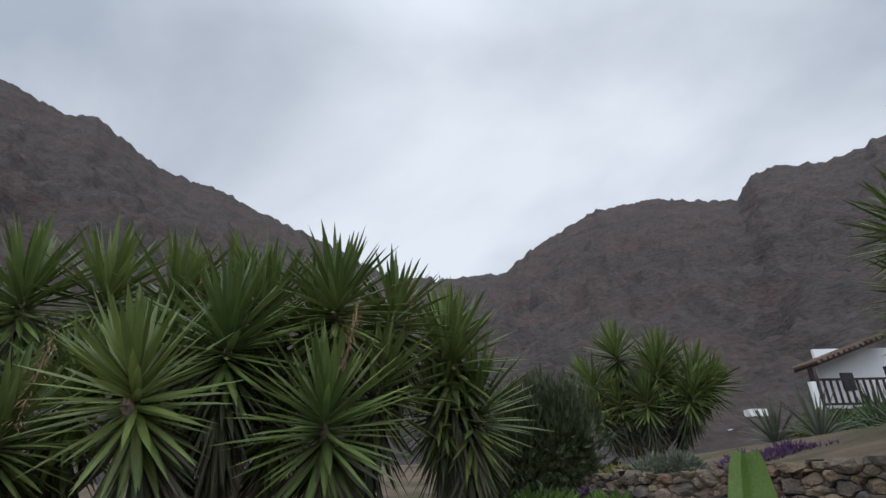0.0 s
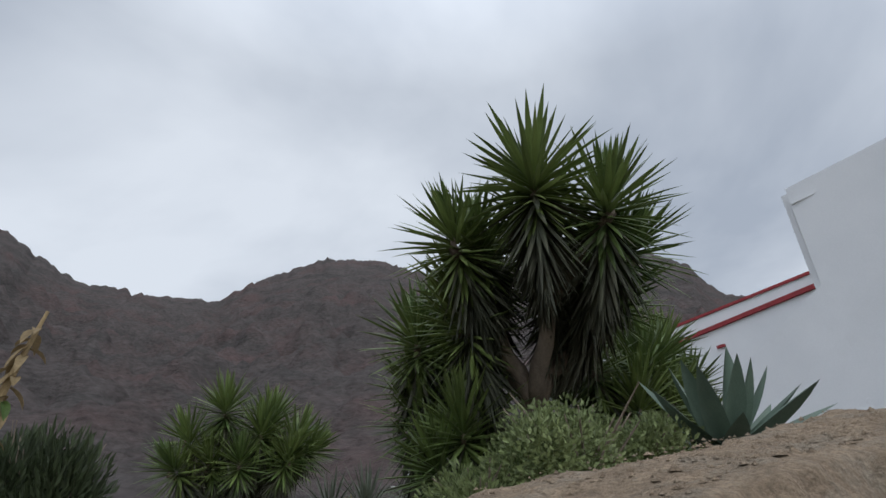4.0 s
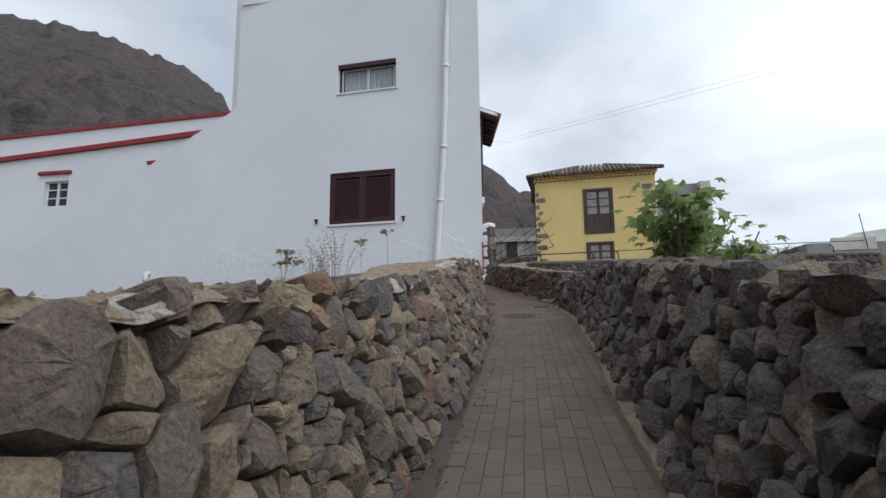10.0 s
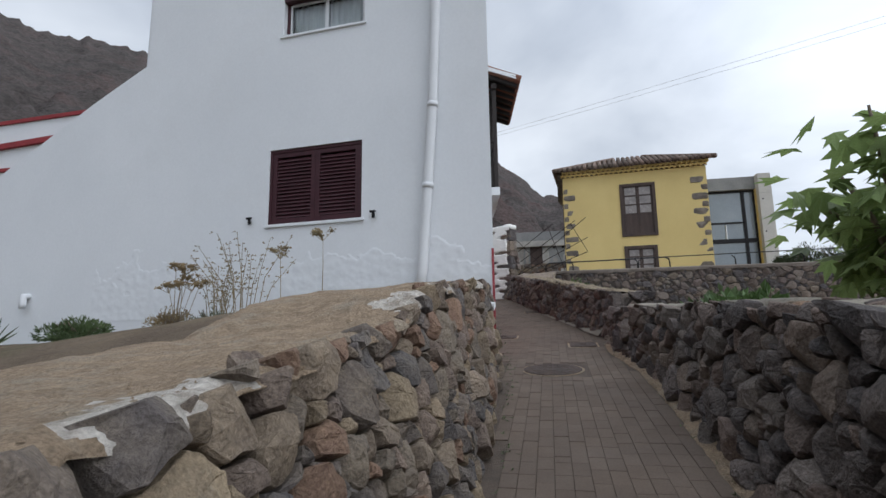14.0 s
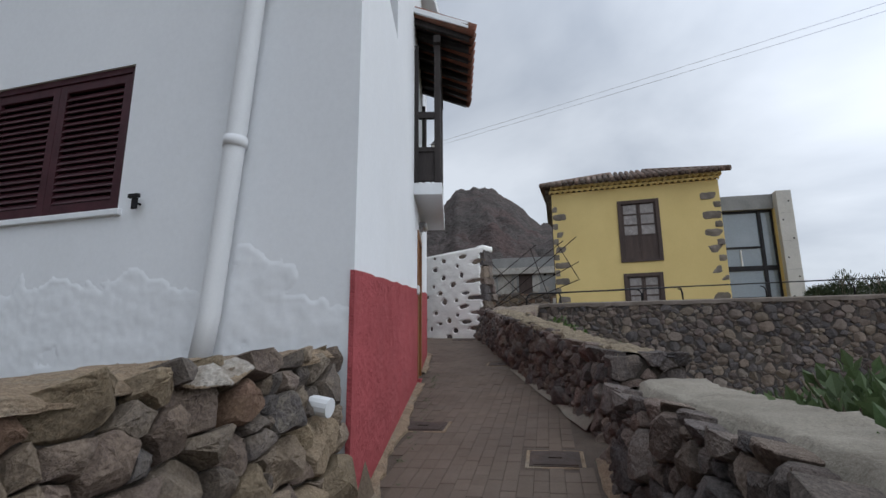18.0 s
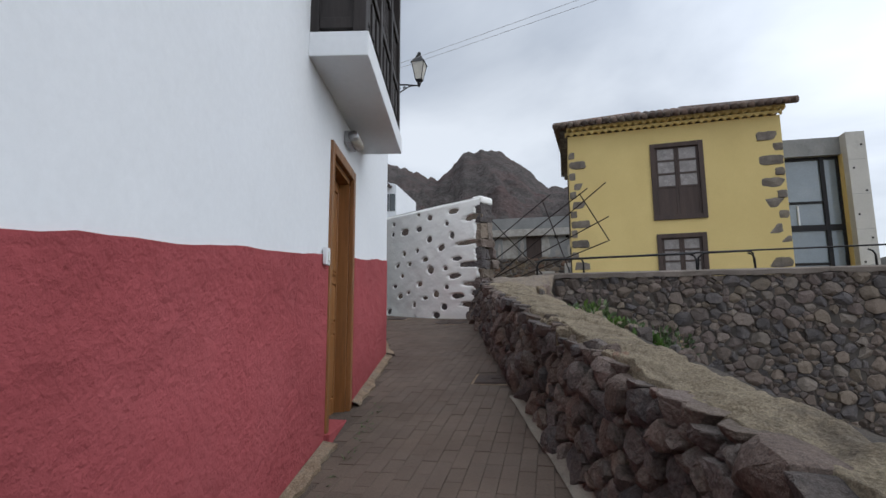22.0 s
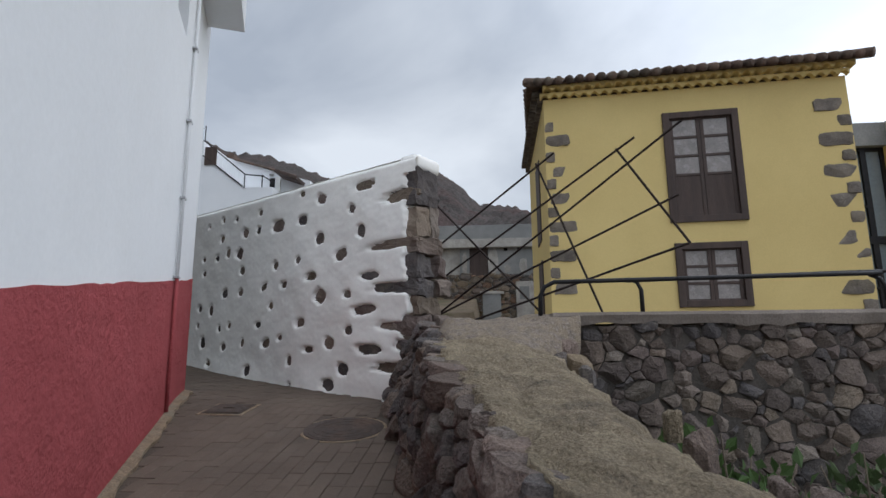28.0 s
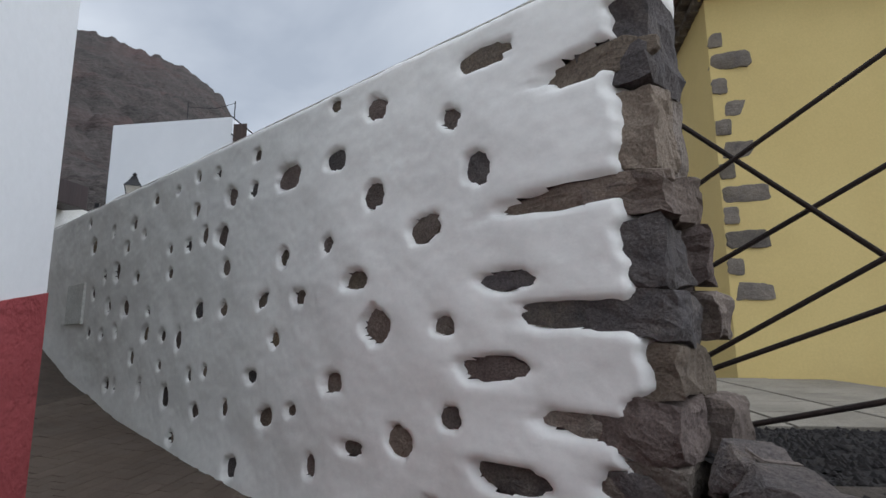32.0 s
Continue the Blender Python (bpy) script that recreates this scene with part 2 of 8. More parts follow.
lime = mat("white_lime_splash", (0.56, 0.52, 0.465), (0.33, 0.285, 0.235), 9.0, 0.95, 1.0, 30, third=(0.20, 0.165, 0.13), coarse=2.0, bdist=0.04, grain=0.35)
paver = mat("brown_concrete_paver", (0.128, 0.096, 0.074), (0.098, 0.074, 0.058), 1.1, 0.9, 0.5, 60, third=(0.142, 0.112, 0.088), vary=0.08, bdist=0.006, spec=0.25)
paver_far = mat("brown_concrete_pavers", (0.128, 0.096, 0.074), (0.098, 0.074, 0.058), 1.1, 0.9, 0.5, 60, third=(0.142, 0.112, 0.088), vary=0.08, isle=True, bdist=0.006, spec=0.25)
joint = mat("sand_joint", (0.105, 0.080, 0.062), (0.075, 0.058, 0.046), 6, 0.97, 0.7, 70)
iron = mat("rusty_cast_iron", (0.070, 0.050, 0.041), (0.052, 0.040, 0.034), 9, 0.8, 0.5, 60, metal=0.15, third=(0.105, 0.068, 0.048))
black_iron = mat("black_painted_iron", (0.022, 0.022, 0.024), (0.030, 0.028, 0.028), 8, 0.5, 0.2, 80, metal=0.6)
# black sheath coloured grey, so haze and distance are in the paint
cable_hazed = mat("grey_cable_sheath", (0.38, 0.38, 0.39), (0.32, 0.32, 0.33), 8, 0.6, 0.1, 80)
rebar = mat("rusted_bar", (0.040, 0.026, 0.021), (0.026, 0.019, 0.017), 20, 0.75, 0.5, 120, metal=0.4)
soil = mat("dry_brown_soil", (0.175, 0.135, 0.095), (0.115, 0.088, 0.065), 1.3, 0.97, 0.9, 22, third=(0.07, 0.075, 0.035), coarse=2.0, bdist=0.04, spec=0.1)
scree = mat("volcanic_slope", (0.097, 0.082, 0.077), (0.067, 0.061, 0.057), 0.016, 0.98, 1.0, 0.085, third=(0.104, 0.071, 0.066), coarse=2.4, bdist=7.0, spec=0.05, stretch=(1, 1, 2.0), grain=0.45)
wood_door = mat("varnished_pine", (0.27, 0.115, 0.035), (0.20, 0.082, 0.026), 6.0, 0.42, 0.25, 30, stretch=(1.0, 1.0, 0.07), bdist=0.004, spec=0.45)
wood_dark = mat("dark_brown_paint", (0.032, 0.018, 0.017), (0.024, 0.014, 0.013), 6.0, 0.55, 0.25, 40, stretch=(1, 1, 0.1), bdist=0.003, spec=0.4)
wood_maroon = mat("maroon_shutter_paint", (0.060, 0.018, 0.024), (0.046, 0.014, 0.019), 5.0, 0.5, 0.2, 40, bdist=0.003, spec=0.4)
wood_grey = mat("weathered_dark_timber", (0.038, 0.031, 0.029), (0.026, 0.022, 0.021), 5, 0.7, 0.4, 40, stretch=(1, 1, 0.1), bdist=0.004)
wood_brown = mat("brown_window_paint", (0.085, 0.058, 0.048), (0.060, 0.042, 0.036), 5, 0.6, 0.3, 40, stretch=(1, 1, 0.1), bdist=0.004)
tile = mat("terracotta_tile", (0.23, 0.085, 0.055), (0.16, 0.065, 0.045), 5, 0.9, 0.6, 40, third=(0.10, 0.075, 0.055), vary=0.3)
old_tile = mat("weathered_roof_tile", (0.165, 0.107, 0.082), (0.10, 0.074, 0.060), 5, 0.93, 0.7, 35, third=(0.13, 0.115, 0.085), vary=0.35)
pvc = mat("white_plastic_pipe", (0.73, 0.74, 0.75), (0.69, 0.70, 0.71), 2, 0.5, 0.04, 40, grain=0.03)
concrete = mat("light_formed_concrete", (0.57, 0.545, 0.495), (0.50, 0.48, 0.435), 0.8, 0.9, 0.35, 30, third=(0.36, 0.35, 0.33))
grey_render = mat("grey_cement_render", (0.27, 0.27, 0.26), (0.20, 0.20, 0.195), 0.7, 0.93, 0.4, 20, third=(0.34, 0.33, 0.31))
concrete_old = mat("streaked_old_plaster", (0.47, 0.44, 0.395), (0.33, 0.305, 0.275), 2.5, 0.93, 0.5, 26, third=(0.25, 0.225, 0.195), coarse=1.0)
curtain = mat("white_net_curtain", (0.62, 0.63, 0.63), (0.52, 0.53, 0.54), 3, 0.95, 0.3, 40, stretch=(6, 6, 0.5))
steel = mat("brushed_steel", (0.45, 0.45, 0.46), (0.38, 0.38, 0.39), 6, 0.4, 0.15, 60, metal=0.9)
lamp_glass = mat("frosted_lamp_glass", (0.55, 0.52, 0.45), (0.48, 0.45, 0.40), 4, 0.35, 0.05, 40)
black_hose = mat("black_hose_rubber", (0.02, 0.02, 0.021), (0.027, 0.026, 0.025), 6, 0.6, 0.1, 50)
bark = mat("grey_yucca_bark", (0.27, 0.215, 0.165), (0.175, 0.14, 0.108), 4, 0.95, 1.0, 34, third=(0.09, 0.07, 0.055), coarse=1.0, stretch=(1, 1, 0.35))
yucca_leaf = leafy("yucca_leaf", (0.155, 0.198, 0.060), (0.072, 0.112, 0.034), 0.40, 0.22, 0.8)
# dead leaves, coloured darker still for the deep shade under the heads
yucca_dead_shaded = leafy("withered_yucca_leaf", (0.075, 0.070, 0.042), (0.042, 0.047, 0.028), 0.7, 0.1)
agave_leaf = leafy("blue_green_agave_leaf", (0.18, 0.245, 0.18), (0.12, 0.175, 0.13), 0.55, 0.08)
sage_leaf = leafy("sage_green_leaf", (0.235, 0.275, 0.115), (0.14, 0.18, 0.072), 0.6, 0.3)
weed_leaf = leafy("rank_weed_leaf", (0.10, 0.165, 0.055), (0.06, 0.105, 0.036), 0.5, 0.3)
bush_leaf = leafy("grey_green_leaf", (0.095, 0.135, 0.055), (0.060, 0.092, 0.038), 0.6, 0.25)
dark_leaf = leafy("dark_evergreen_leaf", (0.062, 0.080, 0.036), (0.034, 0.048, 0.022), 0.55, 0.2)
bright_leaf = leafy("fresh_green_leaf", (0.115, 0.185, 0.040), (0.065, 0.125, 0.028), 0.5, 0.35)
banana_leaf = leafy("yellow_green_broad_leaf", (0.28, 0.36, 0.07), (0.20, 0.28, 0.05), 0.5, 0.3)
fig_leaf = leafy("fig_leaf", (0.26, 0.335, 0.125), (0.17, 0.235, 0.085), 0.5, 0.42)
silver_leaf = leafy("silvery_leaf", (0.155, 0.175, 0.125), (0.105, 0.125, 0.085), 0.7, 0.2)
purple_flower = leafy("purple_flower", (0.125, 0.062, 0.155), (0.075, 0.050, 0.090), 0.8, 0.2)
dry_straw = leafy("dry_straw", (0.34, 0.25, 0.13), (0.22, 0.155, 0.085), 0.85, 0.2)
dry_weed = leafy("dry_brown_weed", (0.28, 0.21, 0.11), (0.18, 0.14, 0.085), 0.9, 0.15)
yellow_leaf = leafy("yellow_green_leaf", (0.215, 0.195, 0.045), (0.14, 0.14, 0.04), 0.6, 0.3)

glass = bpy.data.materials.new("window_glass"); glass.use_nodes = True
gp = glass.node_tree.nodes["Principled BSDF"]
gp.inputs["Base Color"].default_value = (0.9, 0.95, 0.95, 1)
gp.inputs["Roughness"].default_value, gp.inputs["Transmission Weight"].default_value = 0.03, 1.0
dark_glass = mat("tinted_facade_glass", (0.055, 0.065, 0.070), (0.045, 0.055, 0.060), 0.5, 0.12, 0.0, 20, spec=0.9)
# the reflected sky is put into the base colour as pale blue-grey
sky_coloured_glass = mat("pale_reflecting_glass", (0.24, 0.28, 0.31), (0.19, 0.23, 0.26), 0.5, 0.10, 0.0, 20, spec=1.0)
dull_pane = mat("dusty_pane", (0.30, 0.265, 0.245), (0.22, 0.195, 0.18), 3, 0.25, 0.05, 20, spec=0.6)
# near-black colour stands in for the shade inside rooms and openings
unlit_black = mat("dark_interior", (0.02, 0.018, 0.017), (0.014, 0.013, 0.013), 2, 0.9, 0.0, 20)


# ---------------------------------------------------------------- builders
WORLD = {}


def thing(name, at, label, category, group="", kind=""):
    """An Empty at the base of a thing, to carry its parts."""
    ob = new(name)
    ob.location = at
    ob.empty_display_size = 0.1
    WORLD[ob] = Matrix.Translation(at)
    return tagged(ob, label, category, group, kind)


def obj(name, data, material, parent=None, label="", basis=None):
    ob = new(name, data)
    if material and not data.materials:
        data.materials.append(material)
    if basis is not None:
        ob.matrix_basis = basis
    if parent is not None:
        ob.parent = parent
        ob.matrix_parent_inverse = WORLD.get(parent, Matrix()).inverted()
    if label:
        ob["label"] = label
    return ob


def part(name, bm, material, parent=None, label="", smooth=False):
    """Links a bmesh, in world places, as one mesh object under a thing or a part."""
    me = bpy.data.meshes.new(name)
    bmesh.ops.recalc_face_normals(bm, faces=bm.faces)
    bm.to_mesh(me)
    bm.free()
    if smooth:
        me.polygons.foreach_set("use_smooth", [True] * len(me.polygons))
    return obj(name, me, material, parent, label)


def raw(name, verts, faces, material, parent=None, label="", smooth=False, basis=None):
    me = bpy.data.meshes.new(name)
    me.from_pydata(verts, [], faces)
    if smooth:
        me.polygons.foreach_set("use_smooth", [True] * len(me.polygons))
    return obj(name, me, material, parent, label, basis)


def box(bm, lo, hi, m=None, bevel=0.0):
    """A box between two corners in the frame m."""
    r = bmesh.ops.create_cube(bm, size=1.0)
    vs = r["verts"]
    c = [(a + b) / 2 for a, b in zip(lo, hi)]
    s = [abs(b - a) for a, b in zip(lo, hi)]
    bmesh.ops.transform(bm, verts=vs, matrix=(m or Matrix()) @ Matrix.Translation(c) @ Matrix.Diagonal((*s, 1)))
    if bevel:
        es = list({e for v in vs for e in v.link_edges})
        bmesh.ops.bevel(bm, geom=es, offset=bevel, segments=2, affect="EDGES", profile=0.6)
    return bm


def B(lo, hi, m=None, bevel=0.0):
    return box(bmesh.new(), lo, hi, m, bevel)


def tube(bm, pts, radii, sides=8, m=None):
    """A tube through points, with a radius at each."""
    pts = [Vector(p) for p in pts]
    if not isinstance(radii, (list, tuple)):
        radii = [radii] * len(pts)
    rings = []
    for i, p in enumerate(pts):
        d = (pts[min(i + 1, len(pts) - 1)] - pts[max(i - 1, 0)]).normalized()
        q = d.to_track_quat("Z", "Y")
        ring = []
        for k in range(sides):
            a = 2 * math.pi * k / sides
            v = p + q @ Vector((math.cos(a) * radii[i], math.sin(a) * radii[i], 0))
            ring.append(bm.verts.new(m @ v if m else v))
        rings.append(ring)
    for r0, r1 in zip(rings, rings[1:]):
        for k in range(sides):
            bm.faces.new((r0[k], r0[(k + 1) % sides], r1[(k + 1) % sides], r1[k]))
    bm.faces.new(rings[0][::-1])
    bm.faces.new(rings[-1])
    return bm


def T(pts, radii, sides=8, m=None):
    return tube(bmesh.new(), pts, radii, sides, m)


def prism(bm, poly, d, m=None):
    """A polygon in x, z pushed along y by d, in the frame m."""
    m = m or Matrix()
    f = [bm.verts.new(m @ Vector((x, 0, z))) for x, z in poly]
    b = [bm.verts.new(m @ Vector((x, d, z))) for x, z in poly]
    bm.faces.new(f)
    bm.faces.new(b[::-1])
    for i in range(len(poly)):
        j = (i + 1) % len(poly)
        bm.faces.new((f[j], f[i], b[i], b[j]))
    return bm


def along(p0, p1):
    """A frame on a vertical wall: x along it from p0 to p1, y into it (to the left of the way), z up."""
    d = Vector((p1[0] - p0[0], p1[1] - p0[1], 0))
    return Matrix.Translation((p0[0], p0[1], 0)) @ Matrix.Rotation(math.atan2(d.y, d.x), 4, "Z"), d.length


def walled(bm, m, u0, u1, z0, z1, thick, holes=()):
    """A wall in the frame m with real openings (ua, ub, za, zb)."""
    us = sorted({u0, u1, *[h[0] for h in holes], *[h[1] for h in holes]})
    zs = sorted({z0, z1, *[h[2] for h in holes], *[h[3] for h in holes]})
    def full(i, j):
        if not (0 <= i < len(us) - 1 and 0 <= j < len(zs) - 1):
            return False
        u, z = (us[i] + us[i + 1]) / 2, (zs[j] + zs[j + 1]) / 2
        return not any(a < u < b and c < z < d for a, b, c, d in holes)
    seen = {}
    def v(i, j, k):
        if (i, j, k) not in seen:
            seen[i, j, k] = bm.verts.new(m @ Vector((us[i], thick * k, zs[j])))
        return seen[i, j, k]
    for i in range(len(us) - 1):
        for j in range(len(zs) - 1):
            if not full(i, j):
                continue
            bm.faces.new((v(i, j, 0), v(i + 1, j, 0), v(i + 1, j + 1, 0), v(i, j + 1, 0)))
            bm.faces.new((v(i, j, 1), v(i, j + 1, 1), v(i + 1, j + 1, 1), v(i + 1, j, 1)))
            for di, dj, a, b in ((-1, 0, (i, j), (i, j + 1)), (1, 0, (i + 1, j), (i + 1, j + 1)), (0, -1, (i, j), (i + 1, j)), (0, 1, (i, j + 1), (i + 1, j + 1))):
                if not full(i + di, j + dj):
                    bm.faces.new((v(*a, 0), v(*b, 0), v(*b, 1), v(*a, 1)))
    return bm


def lane_z(x):
    return 0.135 + 0.14 * x


LIME_FOOT = [(-1, 4.30), (0, 4.36), (1.3, 4.42), (2.9, 4.52), (4, 4.62), (5.3, 4.77), (5.9, 4.87), (7, 5.07), (8.5, 5.49), (14, 7.0)]


def lane_h(x, y):
    """Height of the paving: an even climb, then a dip that turns up along the lime-washed wall."""
    w = smooth((x - 29.8) / 1.5)
    if w <= 0:
        return lane_z(x)
    u = (x - 31.22) * 0.536 + (y - 0.97) * 0.844
    return lane_z(x) * (1 - w) + poly_at(LIME_FOOT, u) * w


def poly_at(rows, x):
    """Linear between rows of (x, value)."""
    return float(np.interp(x, [r[0] for r in rows], [r[1] for r in rows]))


# ---------------------------------------------------------------- ground and mountains
TOP_LEFT = [(-9, -0.1), (0, 1.1), (3, 1.58), (3.5, 1.70), (5.4, 2.03), (7.4, 2.28), (11, 2.68), (14, 3.07), (14.6, 3.27), (15.3, 3.40), (16.3, 3.52), (18.4, 3.70)]
TOP_RIGHT = [(-9, -0.1), (0, 1.05), (6, 1.95), (8, 2.28), (12, 2.85), (13.2, 3.0), (14.2, 3.10), (15.5, 3.21), (17.2, 3.27), (18.3, 3.35), (19.2, 3.39), (19.8, 3.44)]
KERB = [(20.2, -1.35), (21.4, -1.10), (22.65, -0.78), (24.9, -0.22), (26.5, 0.12), (28.5, 0.56), (30.9, 1.15)]


def smooth(t):
    t = min(1.0, max(0.0, t))
    return t * t * (3 - 2 * t)


def ground_z(x, y):
    g = lane_z(min(x, 60))
    base = g
    if y > 0.45 and x < 19.2:
        edge = 4.3 - 0.33 * (min(y, 9) - 1.2)
        low = 0.2 + 0.08 * min(y, 28) + 0.04 * min(x, 4) - 0.012 * max(0, y - 28)
        high = (poly_at(TOP_LEFT, x) - 0.06) - 0.12 * min(max(y - 1, 0), 5) * smooth((x - 5) / 9) - 0.02 * max(0, y - 6)
        bed = 1.40 + 0.22 * (x - 3.6)
        high += (bed - high) * smooth((y - 1.2) / 2.5) * smooth((9 - x) / 4)
        base = low + (high - low) * smooth((x - edge) / 0.5 + 0.5)
    elif y < -1.75 and x < 19.6:
        base = poly_at(TOP_RIGHT, x) - 0.45 + 0.02 * (y + 1.75)
    elif x < 30.5 and x >= 19.6 and y < poly_at(KERB, x) - 0.45:
        base = 2.95 - 0.22 * min(max(-y - 2.5, 0), 3.2)
    elif x >= 30.5 and y < 0.45:
        base = (5.18 if x < 30.9 else 4.86) + 0.34 * smooth((x - 38.2) / 1.5) * (x > 31)
    elif x > 29.8 and y >= 0.45:
        base = lane_h(x, y) if x < 42 and y < 16 else g
    far = math.hypot(x - 12, y)
    if far > 60:
        base += (1.5 - base) * smooth((far - 60) / 200)
        if y < 0:
            base -= 0.02 * (far - 60)
    return base + 0.02 * noise.noise((x * 1.7, y * 1.7, 0.0)) * (1 if abs(y + 0.6) > 1.4 else 0)


def spread_lines(a, b, step, out):
    mid = list(np.arange(a, b + 1e-6, step))
    lo, hi, s = [], [], step
    x = 0.0
    while x < out:
        s *= 1.22
        x += s
        lo.append(a - x)
        hi.append(b + x)
    return lo[::-1] + mid + hi


gx, gy = spread_lines(-6, 42, 0.4, 3600), spread_lines(-13, 24, 0.3, 3600)
gv = [(x, y, ground_z(x, y) - (0.05 if -2.0 < y - max(0, x - 20) * 0.2 < 1.2 or (x > 28 and 0.4 < y < 16) else 0.0)) for y in gy for x in gx]
gf = [(j * len(gx) + i, j * len(gx) + i + 1, (j + 1) * len(gx) + i + 1, (j + 1) * len(gx) + i) for j in range(len(gy) - 1) for i in range(len(gx) - 1)]
tagged(raw("ground", gv, gf, soil, smooth=True), "dry brown garden soil of a hillside village", "ground", kind="structure")

SKYLINE = [(150, 31), (136, 32.2), (131, 31.4), (128.4, 32.0), (124, 30), (121, 28.9), (115.4, 28.2), (111.6, 26.9), (105.5, 25), (102, 23.6), (96, 21), (89, 21.0), (83, 21.4), (81, 23), (78, 24.6), (72.5, 26.8), (66.5, 26.9), (58.5, 25), (56.5, 27), (54, 27), (50, 26.1), (45.5, 26.7), (42.5, 26.6), (37.5, 25.9), (34.5, 24.9), (32, 23.6), (30.8, 21.6), (29, 19.8), (26.5, 19.3), (23, 19.3), (20, 18.5), (15.6, 17.3), (12.4, 16.1), (10.6, 17.2), (9.2, 19), (5.5, 19), (3, 17.5), (1.5, 15.9), (0, 15), (-4, 14.6), (-7, 13.2), (-12, 8), (-18, 2), (-24, -2)][::-1]


def mountain():
    az = np.arange(-24, 150.01, 0.26)
    el = np.interp(az, [s[0] for s in SKYLINE], [s[1] for s in SKYLINE])
    rs = np.concatenate([np.linspace(0, 1, 130) ** 1.25 * 1680 + 120, [1860, 1950]])
    verts, faces = [], []
    for j, r in enumerate(rs):
        u = min(1.0, (r - 120) / 1680)
        for a, e in zip(az, el):
            h = (math.tan(radians(e)) * 1800 - 8.0) * (0.22 * u + 0.78 * u ** 1.55) + 3.0
            if r > 1800:
                h -= (r - 1800) * 1.2
            x, y = 10 + r * math.cos(radians(a)), r * math.sin(radians(a))
            p = (x * 0.0045, y * 0.0045, 0.3)
            rid = 1 - abs(noise.fractal(p, 1.0, 2.1, 5))
            rough = noise.fractal((x * 0.018, y * 0.018, h * 0.01), 0.9, 2.0, 4)
            inside = math.sin(math.pi * min(1.0, u)) if u < 1 else 0.0
            k = min(1.0, e / 15) if e > 0 else 0.0
            h += k * (rid * 70 * inside - 45 * inside + rough * (6 + 26 * inside))
            # crags just at the crest
            h += k * (noise.fractal((a * 1.3, 0.0, 7.0), 0.7, 2.3, 6) * 13.0 * smooth((u - 0.8) / 0.2) * (1 if r <= 1800 else 0))
            verts.append((x, y, h))
    n = len(az)
    for j in range(len(rs) - 1):
        for i in range(n - 1):
            faces.append((j * n + i, j * n + i + 1, (j + 1) * n + i + 1, (j + 1) * n + i))
    ob = raw("mountain", verts, faces, scree, smooth=True)
    return tagged(ob, "steep dark volcanic mountainside with crags and thin scrub", "mountain", kind="structure")


mountain()


# ---------------------------------------------------------------- dry stone walls
def cells(length, high0, size, seed, lo=0.40, hi=1.75, flat=1.25):
    """A close packing of uneven stones on a face, lying flat: polygons in (u, v)."""
    rng = random.Random(seed)
    high = lambda u: high0(u) * flat
    top = max(high(length * k / 20) for k in range(21)) + 0.05
    pts, grid, g = [], {}, size * 2
    for f0, f1, tries in ((1.25, hi, 1.1), (0.85, 1.25, 4.0), (0.62, 0.85, 9.0), (lo, 0.62, 16.0)):
        for _ in range(int(tries * length * top / (size * size))):
            u, v, r = rng.uniform(0, length), rng.uniform(0, top), size * 0.5 * rng.uniform(f0, f1)
            if v > high(u) + 0.02:
                continue
            i, j = int(u / g), int(v / g)
            ok = True
            for di in (-1, 0, 1):
                for dj in (-1, 0, 1):
                    for k in grid.get((i + di, j + dj), ()):
                        q = pts[k]
                        dx, dy = q[0] - u, q[1] - v
                        if dx * dx + dy * dy < (0.82 * (q[2] + r)) ** 2:
                            ok = False
            if ok:
                grid.setdefault((i, j), []).append(len(pts))
                pts.append((u, v, r))
    out = []
    for k, (u, v, r) in enumerate(pts):
        poly = [(u - 3 * size, v - 3 * size), (u + 3 * size, v - 3 * size), (u + 3 * size, v + 3 * size), (u - 3 * size, v + 3 * size)]
        cuts = [((0, 1), high(u) + rng.uniform(-0.03, 0.05) - v), ((0, -1), v + 0.04), ((1, 0), length - u), ((-1, 0), u)]
        i, j = int(u / g), int(v / g)
        for di in (-2, -1, 0, 1, 2):
            for dj in (-2, -1, 0, 1, 2):
                for kk in grid.get((i + di, j + dj), ()):
                    if kk != k:
                        q = pts[kk]
                        d = (q[0] - u, q[1] - v)
                        cuts.append((d, (d[0] ** 2 + d[1] ** 2 + r * r - q[2] ** 2) / 2))
        for d, c in cuts:
            poly = clipped(poly, d[0], d[1], c + d[0] * u + d[1] * v)
            if len(poly) < 3:
                break
        if len(poly) >= 3:
            out.append(((u, v / flat, r), [(p[0], p[1] / flat) for p in poly]))
    return out


def clipped(poly, nx, ny, c):
    """The part of a convex polygon where nx * u + ny * v <= c."""
    out = []
    for a, b in zip(poly, poly[1:] + poly[:1]):
        sa, sb = nx * a[0] + ny * a[1] - c, nx * b[0] + ny * b[1] - c
        if sa <= 0:
            out.append(a)
        if (sa < 0 < sb) or (sb < 0 < sa):
            t = sa / (sa - sb)
            out.append((a[0] + (b[0] - a[0]) * t, a[1] + (b[1] - a[1]) * t))
    return out


